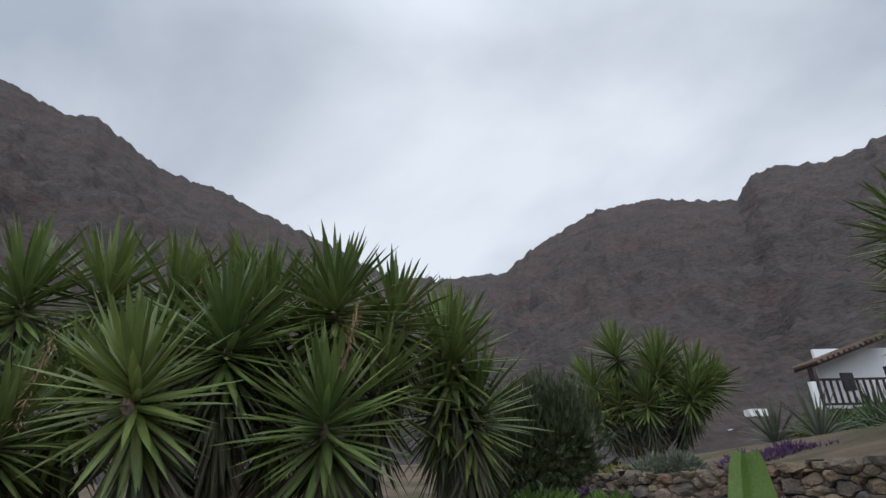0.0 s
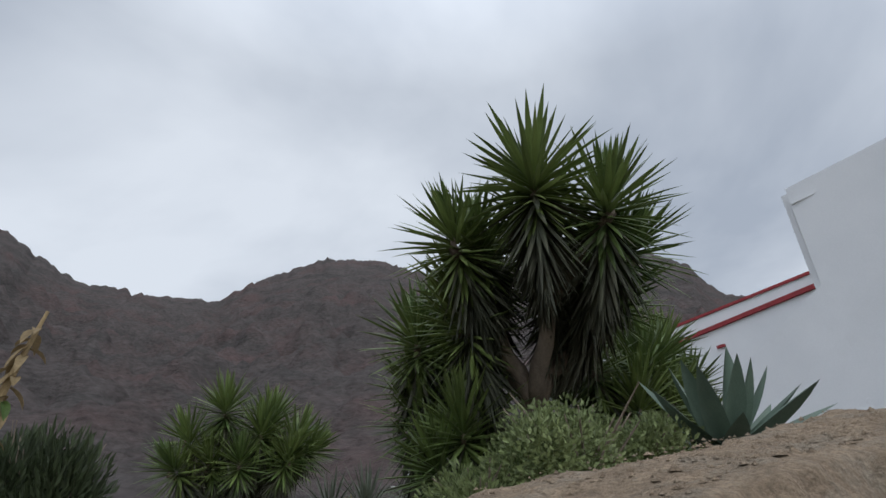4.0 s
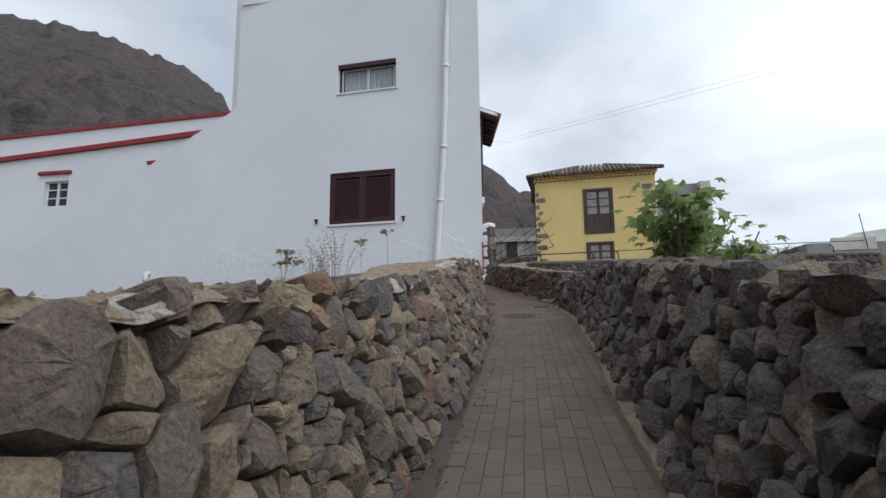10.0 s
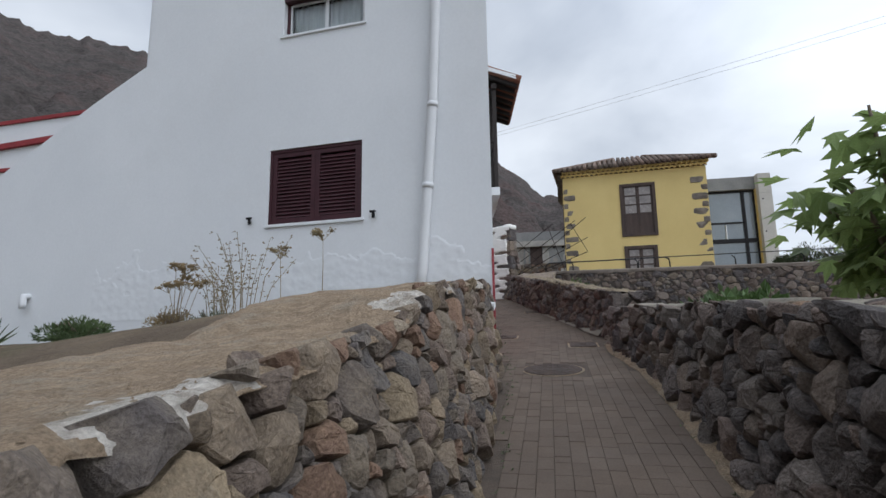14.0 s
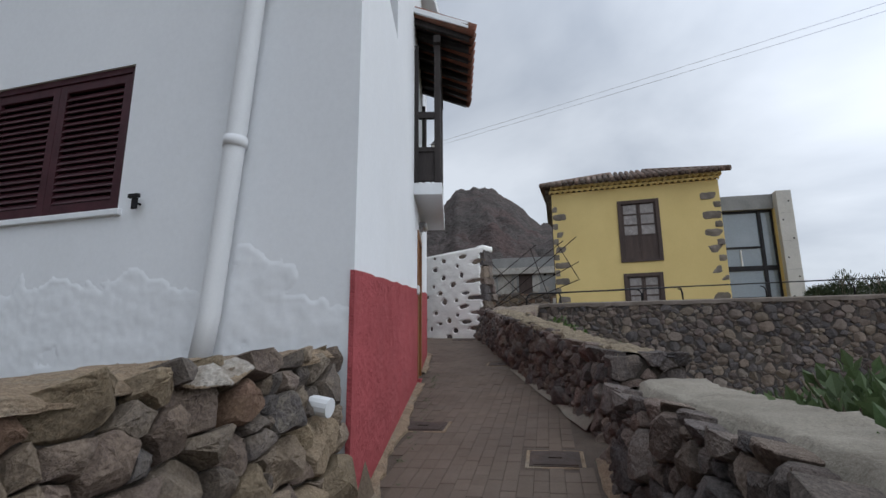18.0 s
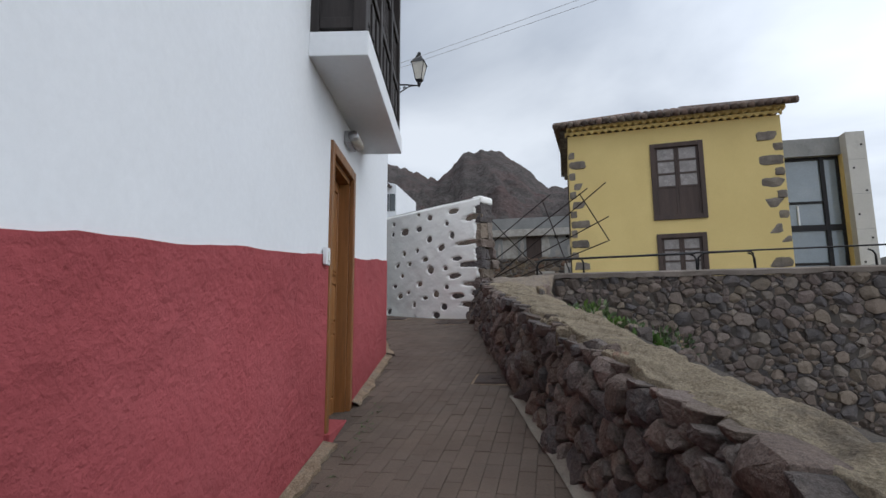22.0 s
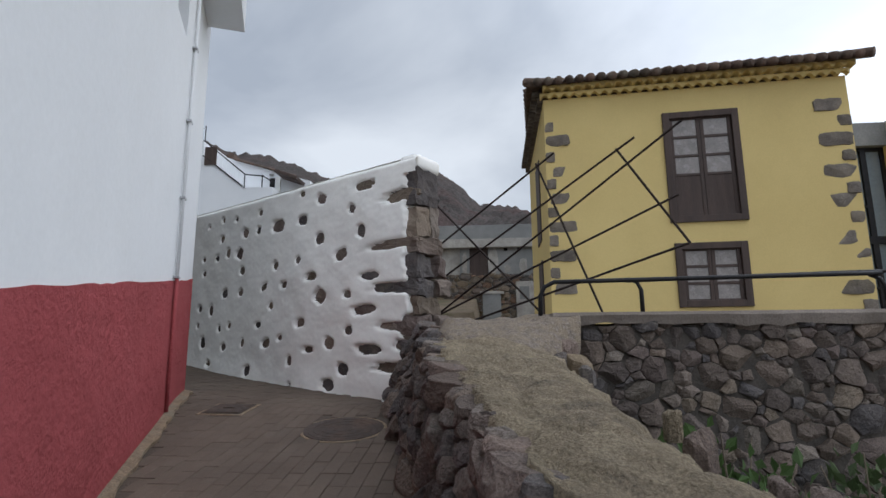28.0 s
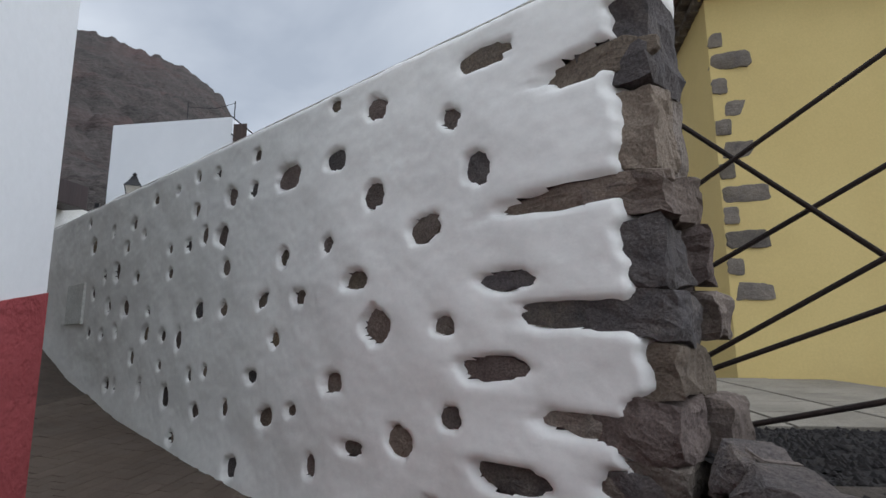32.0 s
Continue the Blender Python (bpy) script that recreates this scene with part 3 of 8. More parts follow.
def stone_mesh(poly, c, r, rng, proud, shrink=0.95, rough=1.0):
    """One quarried stone: a broken outline, a main face with struck-off facets, and sides that run back into the wall."""
    ring = []
    for a, b in zip(poly, poly[1:] + poly[:1]):
        l = math.hypot(b[0] - a[0], b[1] - a[1])
        if l < 0.006:
            continue
        cut = rng.uniform(0.03, 0.13)
        ring.append((a[0] * (1 - cut) + b[0] * cut, a[1] * (1 - cut) + b[1] * cut))
        if l > 0.045:
            k = rng.uniform(0.4, 0.6)
            o = rng.uniform(-0.09, 0.03) * l
            ring.append((a[0] * (1 - k) + b[0] * k + (b[1] - a[1]) / l * o, a[1] * (1 - k) + b[1] * k - (b[0] - a[0]) / l * o))
        cut = rng.uniform(0.03, 0.13)
        ring.append((a[0] * cut + b[0] * (1 - cut), a[1] * cut + b[1] * (1 - cut)))
    n = len(ring)
    if n < 3:
        return None
    base = proud * rng.uniform(0.45, 1.25)
    planes = [(rng.uniform(-0.22, 0.22) * rough, rng.uniform(-0.25, 0.18) * rough, base)]
    for _ in range(rng.randint(2, 4)):
        an, g = rng.uniform(0, 6.283), rng.uniform(0.45, 1.3) * rough
        planes.append((-math.cos(an) * g, -math.sin(an) * g, base + g * r * rng.uniform(0.0, 0.45)))
    kk = rng.uniform(0, 50)
    def depth(du, dv):
        d = min(gu * du + gv * dv + h for gu, gv, h in planes)
        return max(-0.03, d) + r * 0.06 * rough * noise.noise((du / r * 2.6 + kk, dv / r * 2.6, kk))
    verts = []
    for s, drop in ((shrink, None), (shrink, 0.32 + 0.1 * rough), (shrink * 0.955, 0.05), (shrink * 0.66, 0.0), (shrink * 0.33, 0.0)):
        for u, v in ring:
            du, dv = (u - c[0]) * s, (v - c[1]) * s
            d = -0.10 if drop is None else depth(du, dv) - drop * base + rng.uniform(-0.004, 0.004) * rough
            verts.append((c[0] + du, c[1] + dv, d))
    verts.append((c[0], c[1], depth(0, 0)))
    faces = []
    for k in range(4):
        for i in range(n):
            j = (i + 1) % n
            faces.append((k * n + i, k * n + j, (k + 1) * n + j, (k + 1) * n + i))
    for i in range(n):
        faces.append((4 * n + i, 4 * n + (i + 1) % n, 5 * n))
    return verts, faces


def stone_face(parent, length, high, place, size, material, seed, near, proud=0.06, shrink=0.94, rough=1.0, limit=300, flat=1.3, least=0.38, most=2.0):
    """Stones over a wall's face. place(u, v, d): to the world. near: the stretch (u0, u1) whose stones are parts of their own."""
    rng = random.Random(seed + 1)
    loose = 0
    av, af = [], []
    for (u, v, r), poly in cells(length, high, size, seed, least, most, flat):
        got = stone_mesh(poly, (u, v), r, rng, proud * (0.6 + 0.5 * r / (size * 0.5)), shrink, rough)
        if not got:
            continue
        verts = [place(*p) for p in got[0]]
        if near[0] <= u <= near[1] and loose < limit:
            raw("stone", verts, got[1], material, parent, smooth=False)
            loose += 1
        else:
            o = len(av)
            av += verts
            af += [tuple(i + o for i in f) for f in got[1]]
    if av:
        isl = bpy.data.materials.get(material.name + "_joined")
        ob = raw("stones", av, af, isl, parent)
        ob["kind"] = "stuff"


def joined(material):
    """The same surface for stones in one mesh, which vary by island."""
    m = material.copy()
    m.name = material.name + "_joined"
    n, l = m.node_tree.nodes, m.node_tree.links
    info = [x for x in n if x.bl_idname == "ShaderNodeObjectInfo"]
    geo = [x for x in n if x.bl_idname == "ShaderNodeNewGeometry"][0]
    for x in info:
        for k in list(x.outputs["Random"].links):
            l.new(geo.outputs["Random Per Island"], k.to_socket)
    return m


for m0 in (stone, lava, basalt):
    joined(m0)


def strip(bm, rows):
    """A sheet through rows of points."""
    vs = [[bm.verts.new(p) for p in r] for r in rows]
    for a, b in zip(vs, vs[1:]):
        for i in range(len(a) - 1):
            bm.faces.new((a[i], a[i + 1], b[i + 1], b[i]))
    return bm


# the wall along the garden
LX0, LX1 = 2.6, 18.28
FOOT_L = [(2, 0.0), (8.5, 0.03), (10.2, 0.02), (11.5, -0.03), (13, -0.07), (14.3, -0.03), (17.5, 0.14), (18.3, 0.22)]


def left_place(u, v, d):
    x = LX0 + u
    h = poly_at(TOP_LEFT, x) - lane_z(x)
    y0 = poly_at(FOOT_L, x)
    return (x, y0 + (0.33 - y0) * min(1.1, v / h) - d * 0.94, lane_z(x) + v + d * 0.3)


wall_left = thing("wall_garden", (10, 0.3, lane_z(10)), "battered dry-stone garden wall of mixed brown and grey rubble", "wall", kind="structure")
core = bmesh.new()
rows = []
for x in np.arange(LX0, LX1 + 0.01, 0.35):
    t, y0 = poly_at(TOP_LEFT, x), poly_at(FOOT_L, x)
    rows.append([(x, y0 + 0.05, lane_z(x) - 0.2), (x, 0.36, t - 0.05), (x, 1.0, t - 0.07), (x, 1.0, lane_z(x) - 0.2)])
strip(core, rows)
part("core", core, gap, wall_left)
def left_high(u):
    return poly_at(TOP_LEFT, LX0 + u) - lane_z(LX0 + u) - 0.17 * smooth((4.9 - LX0 - u) / 0.4)


stone_face(wall_left, 6.2, left_high, left_place, 0.215, stone, 13, (0.0, 6.2), 0.065, limit=200, flat=1.3)
stone_face(wall_left, 5.9, lambda u: left_high(u + 6.2), lambda u, v, d: left_place(u + 6.2, v, d), 0.158, stone, 12, (0.0, 5.9), 0.055, limit=280, flat=1.3)
stone_face(wall_left, LX1 - LX0 - 12.1, lambda u: left_high(u + 12.1), lambda u, v, d: left_place(u + 12.1, v, d), 0.20, stone, 16, (0.0, 4.0), 0.06, limit=120, flat=1.3, most=2.3)
# loose boulders set on the wall's top
rng = random.Random(31)
for x, y, s in ((4.9, 0.34, 0.10), (5.32, 0.42, 0.10), (6.0, 0.40, 0.06), (7.3, 0.40, 0.07), (10.4, 0.42, 0.06), (12.9, 0.40, 0.07), (14.9, 0.38, 0.06)):
    pl = [(s * (1 + rng.uniform(-.22, .22)) * math.cos(a), s * 0.8 * (1 + rng.uniform(-.22, .22)) * math.sin(a)) for a in np.linspace(0, 2 * math.pi, 9)[:-1]]
    got = stone_mesh(pl, (0, 0), s, rng, s * 0.8)
    raw("stone", [(x + a, y + b, poly_at(TOP_LEFT, x) - 0.01 + c) for a, b, c in got[0]], got[1], stone, wall_left)

# its cap of cement and trodden earth
def cap_z(x, y):
    return poly_at(TOP_LEFT, x) + 0.005 + 0.025 * noise.noise((x * 2.5, y * 2.5, 3)) + 0.012 * noise.noise((x * 9, y * 9, 3)) + (0.14 * smooth((8 - x) / 3) - 0.05) * (y - 0.3)


LIME = [(2.6, 3.3, 0.20, 0.10), (4.7, 5.6, 0.17, 0.05), (5.85, 6.3, 0.08, 0.03), (8.6, 8.9, 0.05, 0.02), (10.1, 11.75, 0.15, 0.05), (12.2, 12.8, 0.09, 0.03), (14.2, 14.7, 0.12, 0.04), (15.2, 15.7, 0.10, 0.04), (16.9, 17.3, 0.08, 0.03)]


def lime_at(x):
    """How wide and how deep the lime lies along the wall's edge."""
    w = d = 0.0
    for a, b, wide, deep in LIME:
        k = smooth((x - a) / 0.15) * smooth((b - x) / 0.15)
        n = 0.95 + 0.7 * noise.noise((x * 2.1, a, 0)) + 0.3 * noise.noise((x * 8, a, 0))
        w, d = max(w, k * wide * max(0.0, n)), max(d, k * deep * max(0.0, 0.85 + 0.8 * noise.noise((x * 3.3, a, 5)) + 0.3 * noise.noise((x * 11, a, 5))))
    return w, d


rows, mask = [], []
for x in np.arange(LX0, LX1 + 0.02, 0.025):
    wide = 0.75 + 0.35 * noise.noise((x * 0.6, 2.0, 0)) + (0.7 * smooth((x - 9) / 3) * smooth((19 - x) / 5))
    low = smooth((4.9 - x) / 0.4)
    y0 = 0.36 + 0.10 * noise.noise((x * 2.3, 5, 1)) + 0.06 * noise.noise((x * 8.3, 5, 4)) - 0.06 * low
    lw, ld = lime_at(x)
    drop = 0.035 + 0.24 * low * (0.8 + 0.5 * noise.noise((x * 3, 1, 7))) + ld
    r = []
    for f in np.linspace(1.0, 0.0, 13):
        y = y0 - 0.03 - 0.035 * math.sin(f * 1.57) - 0.22 * drop * f
        r.append((x, y + 0.012 * noise.noise((x * 9, f * 4, 2)), cap_z(x, y0) - 0.012 - drop * f))
    for k in range(34):
        f = (k / 33) ** 1.4
        y = y0 + f * wide
        r.append((x, y, cap_z(x, y) + 0.006 * noise.noise((x * 31, y * 31, 3)) - 0.12 * smooth((f - 0.8) / 0.2)))
    rows.append(r)
    edge = y0 + lw
    mask.append([lw > 0.008 and p[1] < edge + 0.06 * noise.noise((x * 7, p[1] * 7, 4)) + 0.07 * noise.noise((x * 23, p[1] * 23, p[2] * 23)) and p[2] > cap_z(x, y0) - 0.03 - ld * 1.5 + 0.04 * noise.noise((x * 9, p[2] * 9, 8)) + 0.02 * noise.noise((x * 27, p[2] * 27, 8)) for p in r])
verts = [p for r in rows for p in r]
n = len(rows[0])
faces = [(j * n + i, j * n + i + 1, (j + 1) * n + i + 1, (j + 1) * n + i) for j in range(len(rows) - 1) for i in range(n - 1)]
cap = raw("cap", verts, faces, cement, wall_left, "brown weathered cement and earth cap with flaking white lime", smooth=True)
cap.data.materials.append(lime)
cap.data.polygons.foreach_set("material_index", [1 if mask[j][i] else 0 for j in range(len(rows) - 1) for i in range(n - 1)])
# grit strewn over it
rg = random.Random(91)
verts, faces = [], []
for k in range(2600):
    x = rg.uniform(2.7, 6.5) if k < 1700 else rg.uniform(6.5, 18)
    y, q = 0.34 + abs(rg.gauss(0, 0.35)), rg.uniform(0.004, 0.012) * (2.2 if rg.random() < 0.05 else 1)
    if y > 1.0:
        continue
    z, o = cap_z(x, y), len(verts)
    for dx, dy, dz in ((1, 0, 0), (-0.2, 0.9, 0), (-0.9, -0.1, 0), (0.1, -0.9, 0), (0.1, 0.1, 0.8)):
        verts.append((x + dx * q * rg.uniform(0.6, 1.2), y + dy * q * rg.uniform(0.6, 1.2), z + dz * q * rg.uniform(0.6, 1.2)))
    faces += [(o, o + 1, o + 4), (o + 1, o + 2, o + 4), (o + 2, o + 3, o + 4), (o + 3, o, o + 4)]
raw("grit", verts, faces, cement, wall_left)["kind"] = "stuff"

# the dark wall across the lane
RX0, RX1 = 4.5, 19.75
FOOT_R = [(4, -1.24), (9, -1.25), (10.6, -1.34), (12.2, -1.36), (13.8, -1.46), (16.3, -1.52), (17.7, -1.50), (19.1, -1.31), (19.8, -1.33)]


def right_place(u, v, d):
    x = RX0 + u
    return (x, poly_at(FOOT_R, x) - 0.17 * v + d, lane_z(x) + v + d * 0.2)


wall_right = thing("wall_field", (12, -1.6, lane_z(12)), "dry-stone field wall of dark vesicular lava rock", "wall", kind="structure")
core = bmesh.new()
rows = []
for x in np.arange(RX0, RX1 - 0.02, 0.35):
    t, y0 = poly_at(TOP_RIGHT, x), poly_at(FOOT_R, x)
    rows.append([(x, y0 - 0.05, lane_z(x) - 0.2), (x, y0 - 0.24, t - 0.06), (x, y0 - 0.8, t - 0.08), (x, y0 - 0.85, lane_z(x) - 0.4)])
strip(core, rows)
part("core", core, gap, wall_right)
stone_face(wall_right, RX1 - RX0, lambda u: poly_at(TOP_RIGHT, RX0 + u) - lane_z(RX0 + u), right_place, 0.165, lava, 23, (4.4, 10.5), 0.07, 0.96, 0.95, flat=1.15)


def end_place(u, v, d):
    return (RX1 - 0.02 + d, poly_at(FOOT_R, RX1) - 0.02 - u, lane_z(RX1) + v)


part("core", B((19.3, -2.08, 2.6), (19.72, -1.44, 3.36)), gap, wall_right)
stone_face(wall_right, 0.75, lambda u: 0.50, end_place, 0.22, lava, 29, (0, 1), 0.05)
# stones lying on its top
rng = random.Random(77)
for x in np.arange(RX0 + 0.2, 15.2, 0.24):
    for k in range(2):
        s = rng.uniform(0.10, 0.20)
        yy = poly_at(FOOT_R, x) - 0.30 - 0.26 * k + rng.uniform(-.06, .06)
        pl = [(s * (1 + rng.uniform(-.25, .25)) * math.cos(a), s * 0.8 * (1 + rng.uniform(-.25, .25)) * math.sin(a)) for a in np.linspace(0, 2 * math.pi, 8)[:-1]]
        got = stone_mesh(pl, (0, 0), s, rng, 0.07)
        o = (x + rng.uniform(-.05, .05), yy, poly_at(TOP_RIGHT, x) - 0.04)
        raw("stone", [(o[0] + a, o[1] + b, o[2] + c) for a, b, c in got[0]], got[1], stone if rng.random() < 0.6 else lava, wall_right)
rows = []
for x in np.arange(13.6, RX1 + 0.05, 0.05):
    t, y0 = poly_at(TOP_RIGHT, x), poly_at(FOOT_R, x)
    r = []
    for k in range(11):
        f = k / 10
        y = y0 - 0.21 + 0.09 * noise.noise((x * 2.9, 9, 1)) + 0.06 * noise.noise((x * 9, 9, 1)) - f * (0.62 + 0.12 * noise.noise((x * 1.4, 3, 1)))
        r.append((x, y, t + 0.03 + 0.02 * noise.noise((x * 2, y * 2, 8)) + 0.015 * noise.noise((x * 9, y * 9, 8)) - 0.03 * max(0.0, 1 - 8 * abs(noise.noise((x * 1.7, y * 1.7, 21)))) - (0.10 if k in (0, 10) else 0)))
    rows.append(r)
part("cap", strip(bmesh.new(), rows), cement_pale, wall_right, "pale cracked cement cap", smooth=True)

rows = []
for x in np.arange(8.5, RX1, 0.1):
    y = poly_at(FOOT_R, x)
    w = 0.075 + 0.03 * noise.noise((x * 1.7, 0, 19)) + 0.02 * noise.noise((x * 7, 0, 19))
    rows.append([(x, y + 0.04 + w, lane_z(x) - 0.01), (x, y + 0.035 + w, lane_z(x) + 0.008), (x, y + 0.03, lane_z(x) + 0.03), (x, y - 0.03, lane_z(x) + 0.07)])
part("footing", strip(bmesh.new(), rows), cement, wall_right, "cracked cement fillet at the foot", smooth=True)

# the curving parapet that follows, up to the lime-washed wall
KP = [Vector((x, y, 0)) for x, y in KERB]
KL = [0.0]
for a, b in zip(KP, KP[1:]):
    KL.append(KL[-1] + (b - a).length)


def kerb_at(u):
    x = float(np.interp(u, KL, [p.x for p in KP]))
    y = float(np.interp(u, KL, [p.y for p in KP]))
    e = 0.25
    d = Vector((float(np.interp(u + e, KL, [p.x for p in KP]) - np.interp(u - e, KL, [p.x for p in KP])), float(np.interp(u + e, KL, [p.y for p in KP]) - np.interp(u - e, KL, [p.y for p in KP])), 0)).normalized()
    return Vector((x, y, 0)), Vector((-d.y, d.x, 0))


def kerb_high(u):
    return 0.70 + 0.06 * smooth(u / 6) + 0.03 * noise.noise((u, 0, 0))


def kerb_place(u, v, d):
    p, n = kerb_at(u)
    q = p - n * (v * (0.16 + 0.34 * smooth((u - KL[-1] + 2.3) / 1.6))) + n * d
    return (q.x, q.y, lane_z(q.x) + v + 0.15 * d)


wall_bend = thing("wall_parapet", (25, -0.6, lane_z(25)), "low curving lava-stone parapet with a broad cement top", "wall", kind="structure")
core, rows = bmesh.new(), []
for u in np.arange(0, KL[-1] + 0.01, 0.3):
    p, n = kerb_at(u)
    z, h = lane_z(p.x), kerb_high(u)
    a, b = p - n * 0.05, p - n * (0.22 + 0.26 * smooth((u - KL[-1] + 2.3) / 1.6))
    c = p - n * 0.72
    rows.append([(a.x, a.y, z - 0.2), (b.x, b.y, z + h - 0.05), (c.x, c.y, z + h - 0.06), (c.x, c.y, z - 1.0)])
strip(core, rows)
part("core", core, gap, wall_bend)
stone_face(wall_bend, KL[-1], kerb_high, kerb_place, 0.15, lava, 41, (0, 9.5), 0.07, 0.96, 0.95, flat=1.15)
PE = kerb_at(0)


def pend_place(u, v, d):
    q = PE[0] - PE[1] * (0.03 + u) - Vector((PE[1].y, -PE[1].x, 0)) * (0.02 + d)
    return (q.x, q.y, lane_z(q.x) + v)


ME = Matrix.Translation((PE[0].x, PE[0].y, lane_z(PE[0].x))) @ Matrix.Rotation(math.atan2(-PE[1].x, PE[1].y), 4, "Z")
part("core", B((0.0, -0.70, -0.3), (0.4, -0.07, 0.68), ME), gap, wall_bend)
stone_face(wall_bend, 0.70, lambda u: 0.71, pend_place, 0.30, lava, 47, (0, 1), 0.05, 0.97)
rows = []
for u in np.arange(-0.03, KL[-1] - 1.15, 0.04):
    p, n = kerb_at(u)
    h = kerb_high(u) - 0.10 * smooth((u - KL[-1] + 1.7) / 0.5)
    w = 0.43 + 0.12 * noise.noise((u * 1.1, 2, 2)) + 0.07 * noise.noise((u * 4.1, 2, 2)) + 0.40 * smooth((u - 7.0) / 2.4) + 0.20 * smooth((u - 2.0) / 2.5) * smooth((9.5 - u) / 2)
    r = []
    for k in range(25):
        f = k / 24
        q = p - n * (0.13 + 0.25 * smooth((u - KL[-1] + 2.3) / 1.6) + 0.05 * noise.noise((u * 2.6, 4, 4)) + 0.03 * noise.noise((u * 9, 4, 4)) + f * w)
        r.append((q.x, q.y, lane_z(p.x) + h + 0.03 + 0.034 * noise.noise((q.x * 3, q.y * 3, 2)) + 0.022 * noise.noise((q.x * 9, q.y * 9, 2)) + 0.016 * noise.noise((q.x * 24, q.y * 24, 2)) - 0.03 * max(0.0, 1 - 9 * abs(noise.noise((q.x * 2.2, q.y * 2.2, 12)))) - 0.05 * smooth((f - 0.75) / 0.25) - (0.11 if k in (0, 24) else 0.0)))
    rows.append(r)
part("cap", strip(bmesh.new(), rows), cap_grey, wall_bend, "rough trowelled cement top", smooth=True)
rows = []
for u in np.arange(0.3, 4.3, 0.1):
    p, n = kerb_at(u)
    w = 0.10 + 0.03 * noise.noise((u * 1.7, 0, 9))
    rows.append([(*(p + n * (0.02 + w)).xy, lane_z(p.x) + 0.012), (*(p + n * 0.01).xy, lane_z(p.x) + 0.04 + 0.1 * smooth((0.9 - u) / 0.6)), (*(p - n * 0.04).xy, lane_z(p.x) + 0.10)])
part("footing", strip(bmesh.new(), rows), cement_pale, wall_bend, "pale cement fillet at the foot", smooth=True)

rng = random.Random(58)
for k in range(46):
    u = rng.uniform(2.2, KL[-1] - 1.3)
    p, n = kerb_at(u)
    s = rng.uniform(0.04, 0.11)
    far_side = k % 3 == 0
    w = 0.52 + 0.40 * smooth((u - 7.0) / 2.4) + 0.20 * smooth((u - 2.0) / 2.5) * smooth((9.5 - u) / 2)
    q = p - n * (rng.uniform(0.12, 0.22) + (w if far_side else 0.25 * smooth((u - KL[-1] + 2.3) / 1.6)))
    pl = [(s * (1 + rng.uniform(-.25, .25)) * math.cos(a), s * 0.8 * (1 + rng.uniform(-.25, .25)) * math.sin(a)) for a in np.linspace(0, 2 * math.pi, 9)[:-1]]
    got = stone_mesh(pl, (0, 0), s, rng, s * 0.5)
    z = lane_z(p.x) + kerb_high(u) - 0.10 * smooth((u - KL[-1] + 1.7) / 0.5) - (0.05 if far_side else 0.0)
    raw("stone", [(q.x + a, q.y + b, z + c) for a, b, c in got[0]], got[1], stone if k % 4 == 1 else cap_grey if k % 4 == 2 else lava, wall_bend)

# the terrace wall under the yellow house
wall_terrace = thing("wall_terrace", (30.1, -5, 2.3), "tall terrace wall of grey basalt rubble with cement coping", "wall", kind="structure")
part("core", B((30.165, -14, 1.6), (30.7, -0.3, 5.14)), mortar, wall_terrace)
stone_face(wall_terrace, 14.2, lambda u: 3.25, lambda u, v, d: (30.16 - d, 0.2 - u, 1.9 + v), 0.18, basalt, 61, (0.4, 5.6), 0.040, 0.972, 0.75, flat=1.3, least=0.36, most=2.1)
cop = bmesh.new()
rows = []
for y in np.arange(-0.47, -14.01, -0.15):
    w = 0.02 * noise.noise((0, y * 1.5, 3)) + 0.012 * noise.noise((0, y * 6, 3))
    rows.append([(30.11 + w, y, 5.145 + 2.5 * w), (30.095 + w, y, 5.23 + 0.5 * w), (30.12, y, 5.26), (30.5, y, 5.265), (31.0, y, 5.22)])
rows.insert(0, [(p[0], -0.40, 5.08) for p in rows[0]])
part("coping", strip(cop, rows), coping_mat, wall_terrace, "grey cement coping", smooth=False)

# rough cement hump where parapet and terrace wall meet
rows = []
for x in np.arange(28.9, 30.85, 0.08):
    r = []
    for k in range(22):
        f = k / 21
        ya = 0.50 + 0.12 * smooth((x - 29.0) / 1.3) + 0.05 * noise.noise((x * 3, 1, 1)) + 0.03 * noise.noise((x * 11, 1, 1))
        yb = -0.25 - 0.45 * smooth((x - 28.9) / 1.2)
        y = ya + (yb - ya) * f
        top = lane_z(x) + 0.71 + 0.13 * smooth((x - 29.0) / 1.2) - 0.30 * smooth((x - 30.4) / 0.4)
        z = top + 0.05 * noise.noise((x * 1.6, y * 1.6, 6)) + 0.022 * noise.noise((x * 4.5, y * 4.5, 6)) + 0.018 * noise.noise((x * 16, y * 16, 6))
        z -= 0.05 * abs(noise.noise((x * 2.6, y * 2.6, 1))) + 0.14 * smooth((29.2 - x) / 0.3) + 0.22 * smooth((0.07 - f) / 0.07) + 0.30 * smooth((f - 0.86) / 0.14) * smooth((30.0 - x) / 0.25)
        z += 0.035 * smooth((x - 29.6) / 0.4) * smooth((f - 0.35) / 0.4)
        r.append((x, y, z))
    rows.append(r)
part("hump", strip(bmesh.new(), rows), speckle, wall_bend, "rough mound of weathered cement", smooth=True)
rng = random.Random(57)
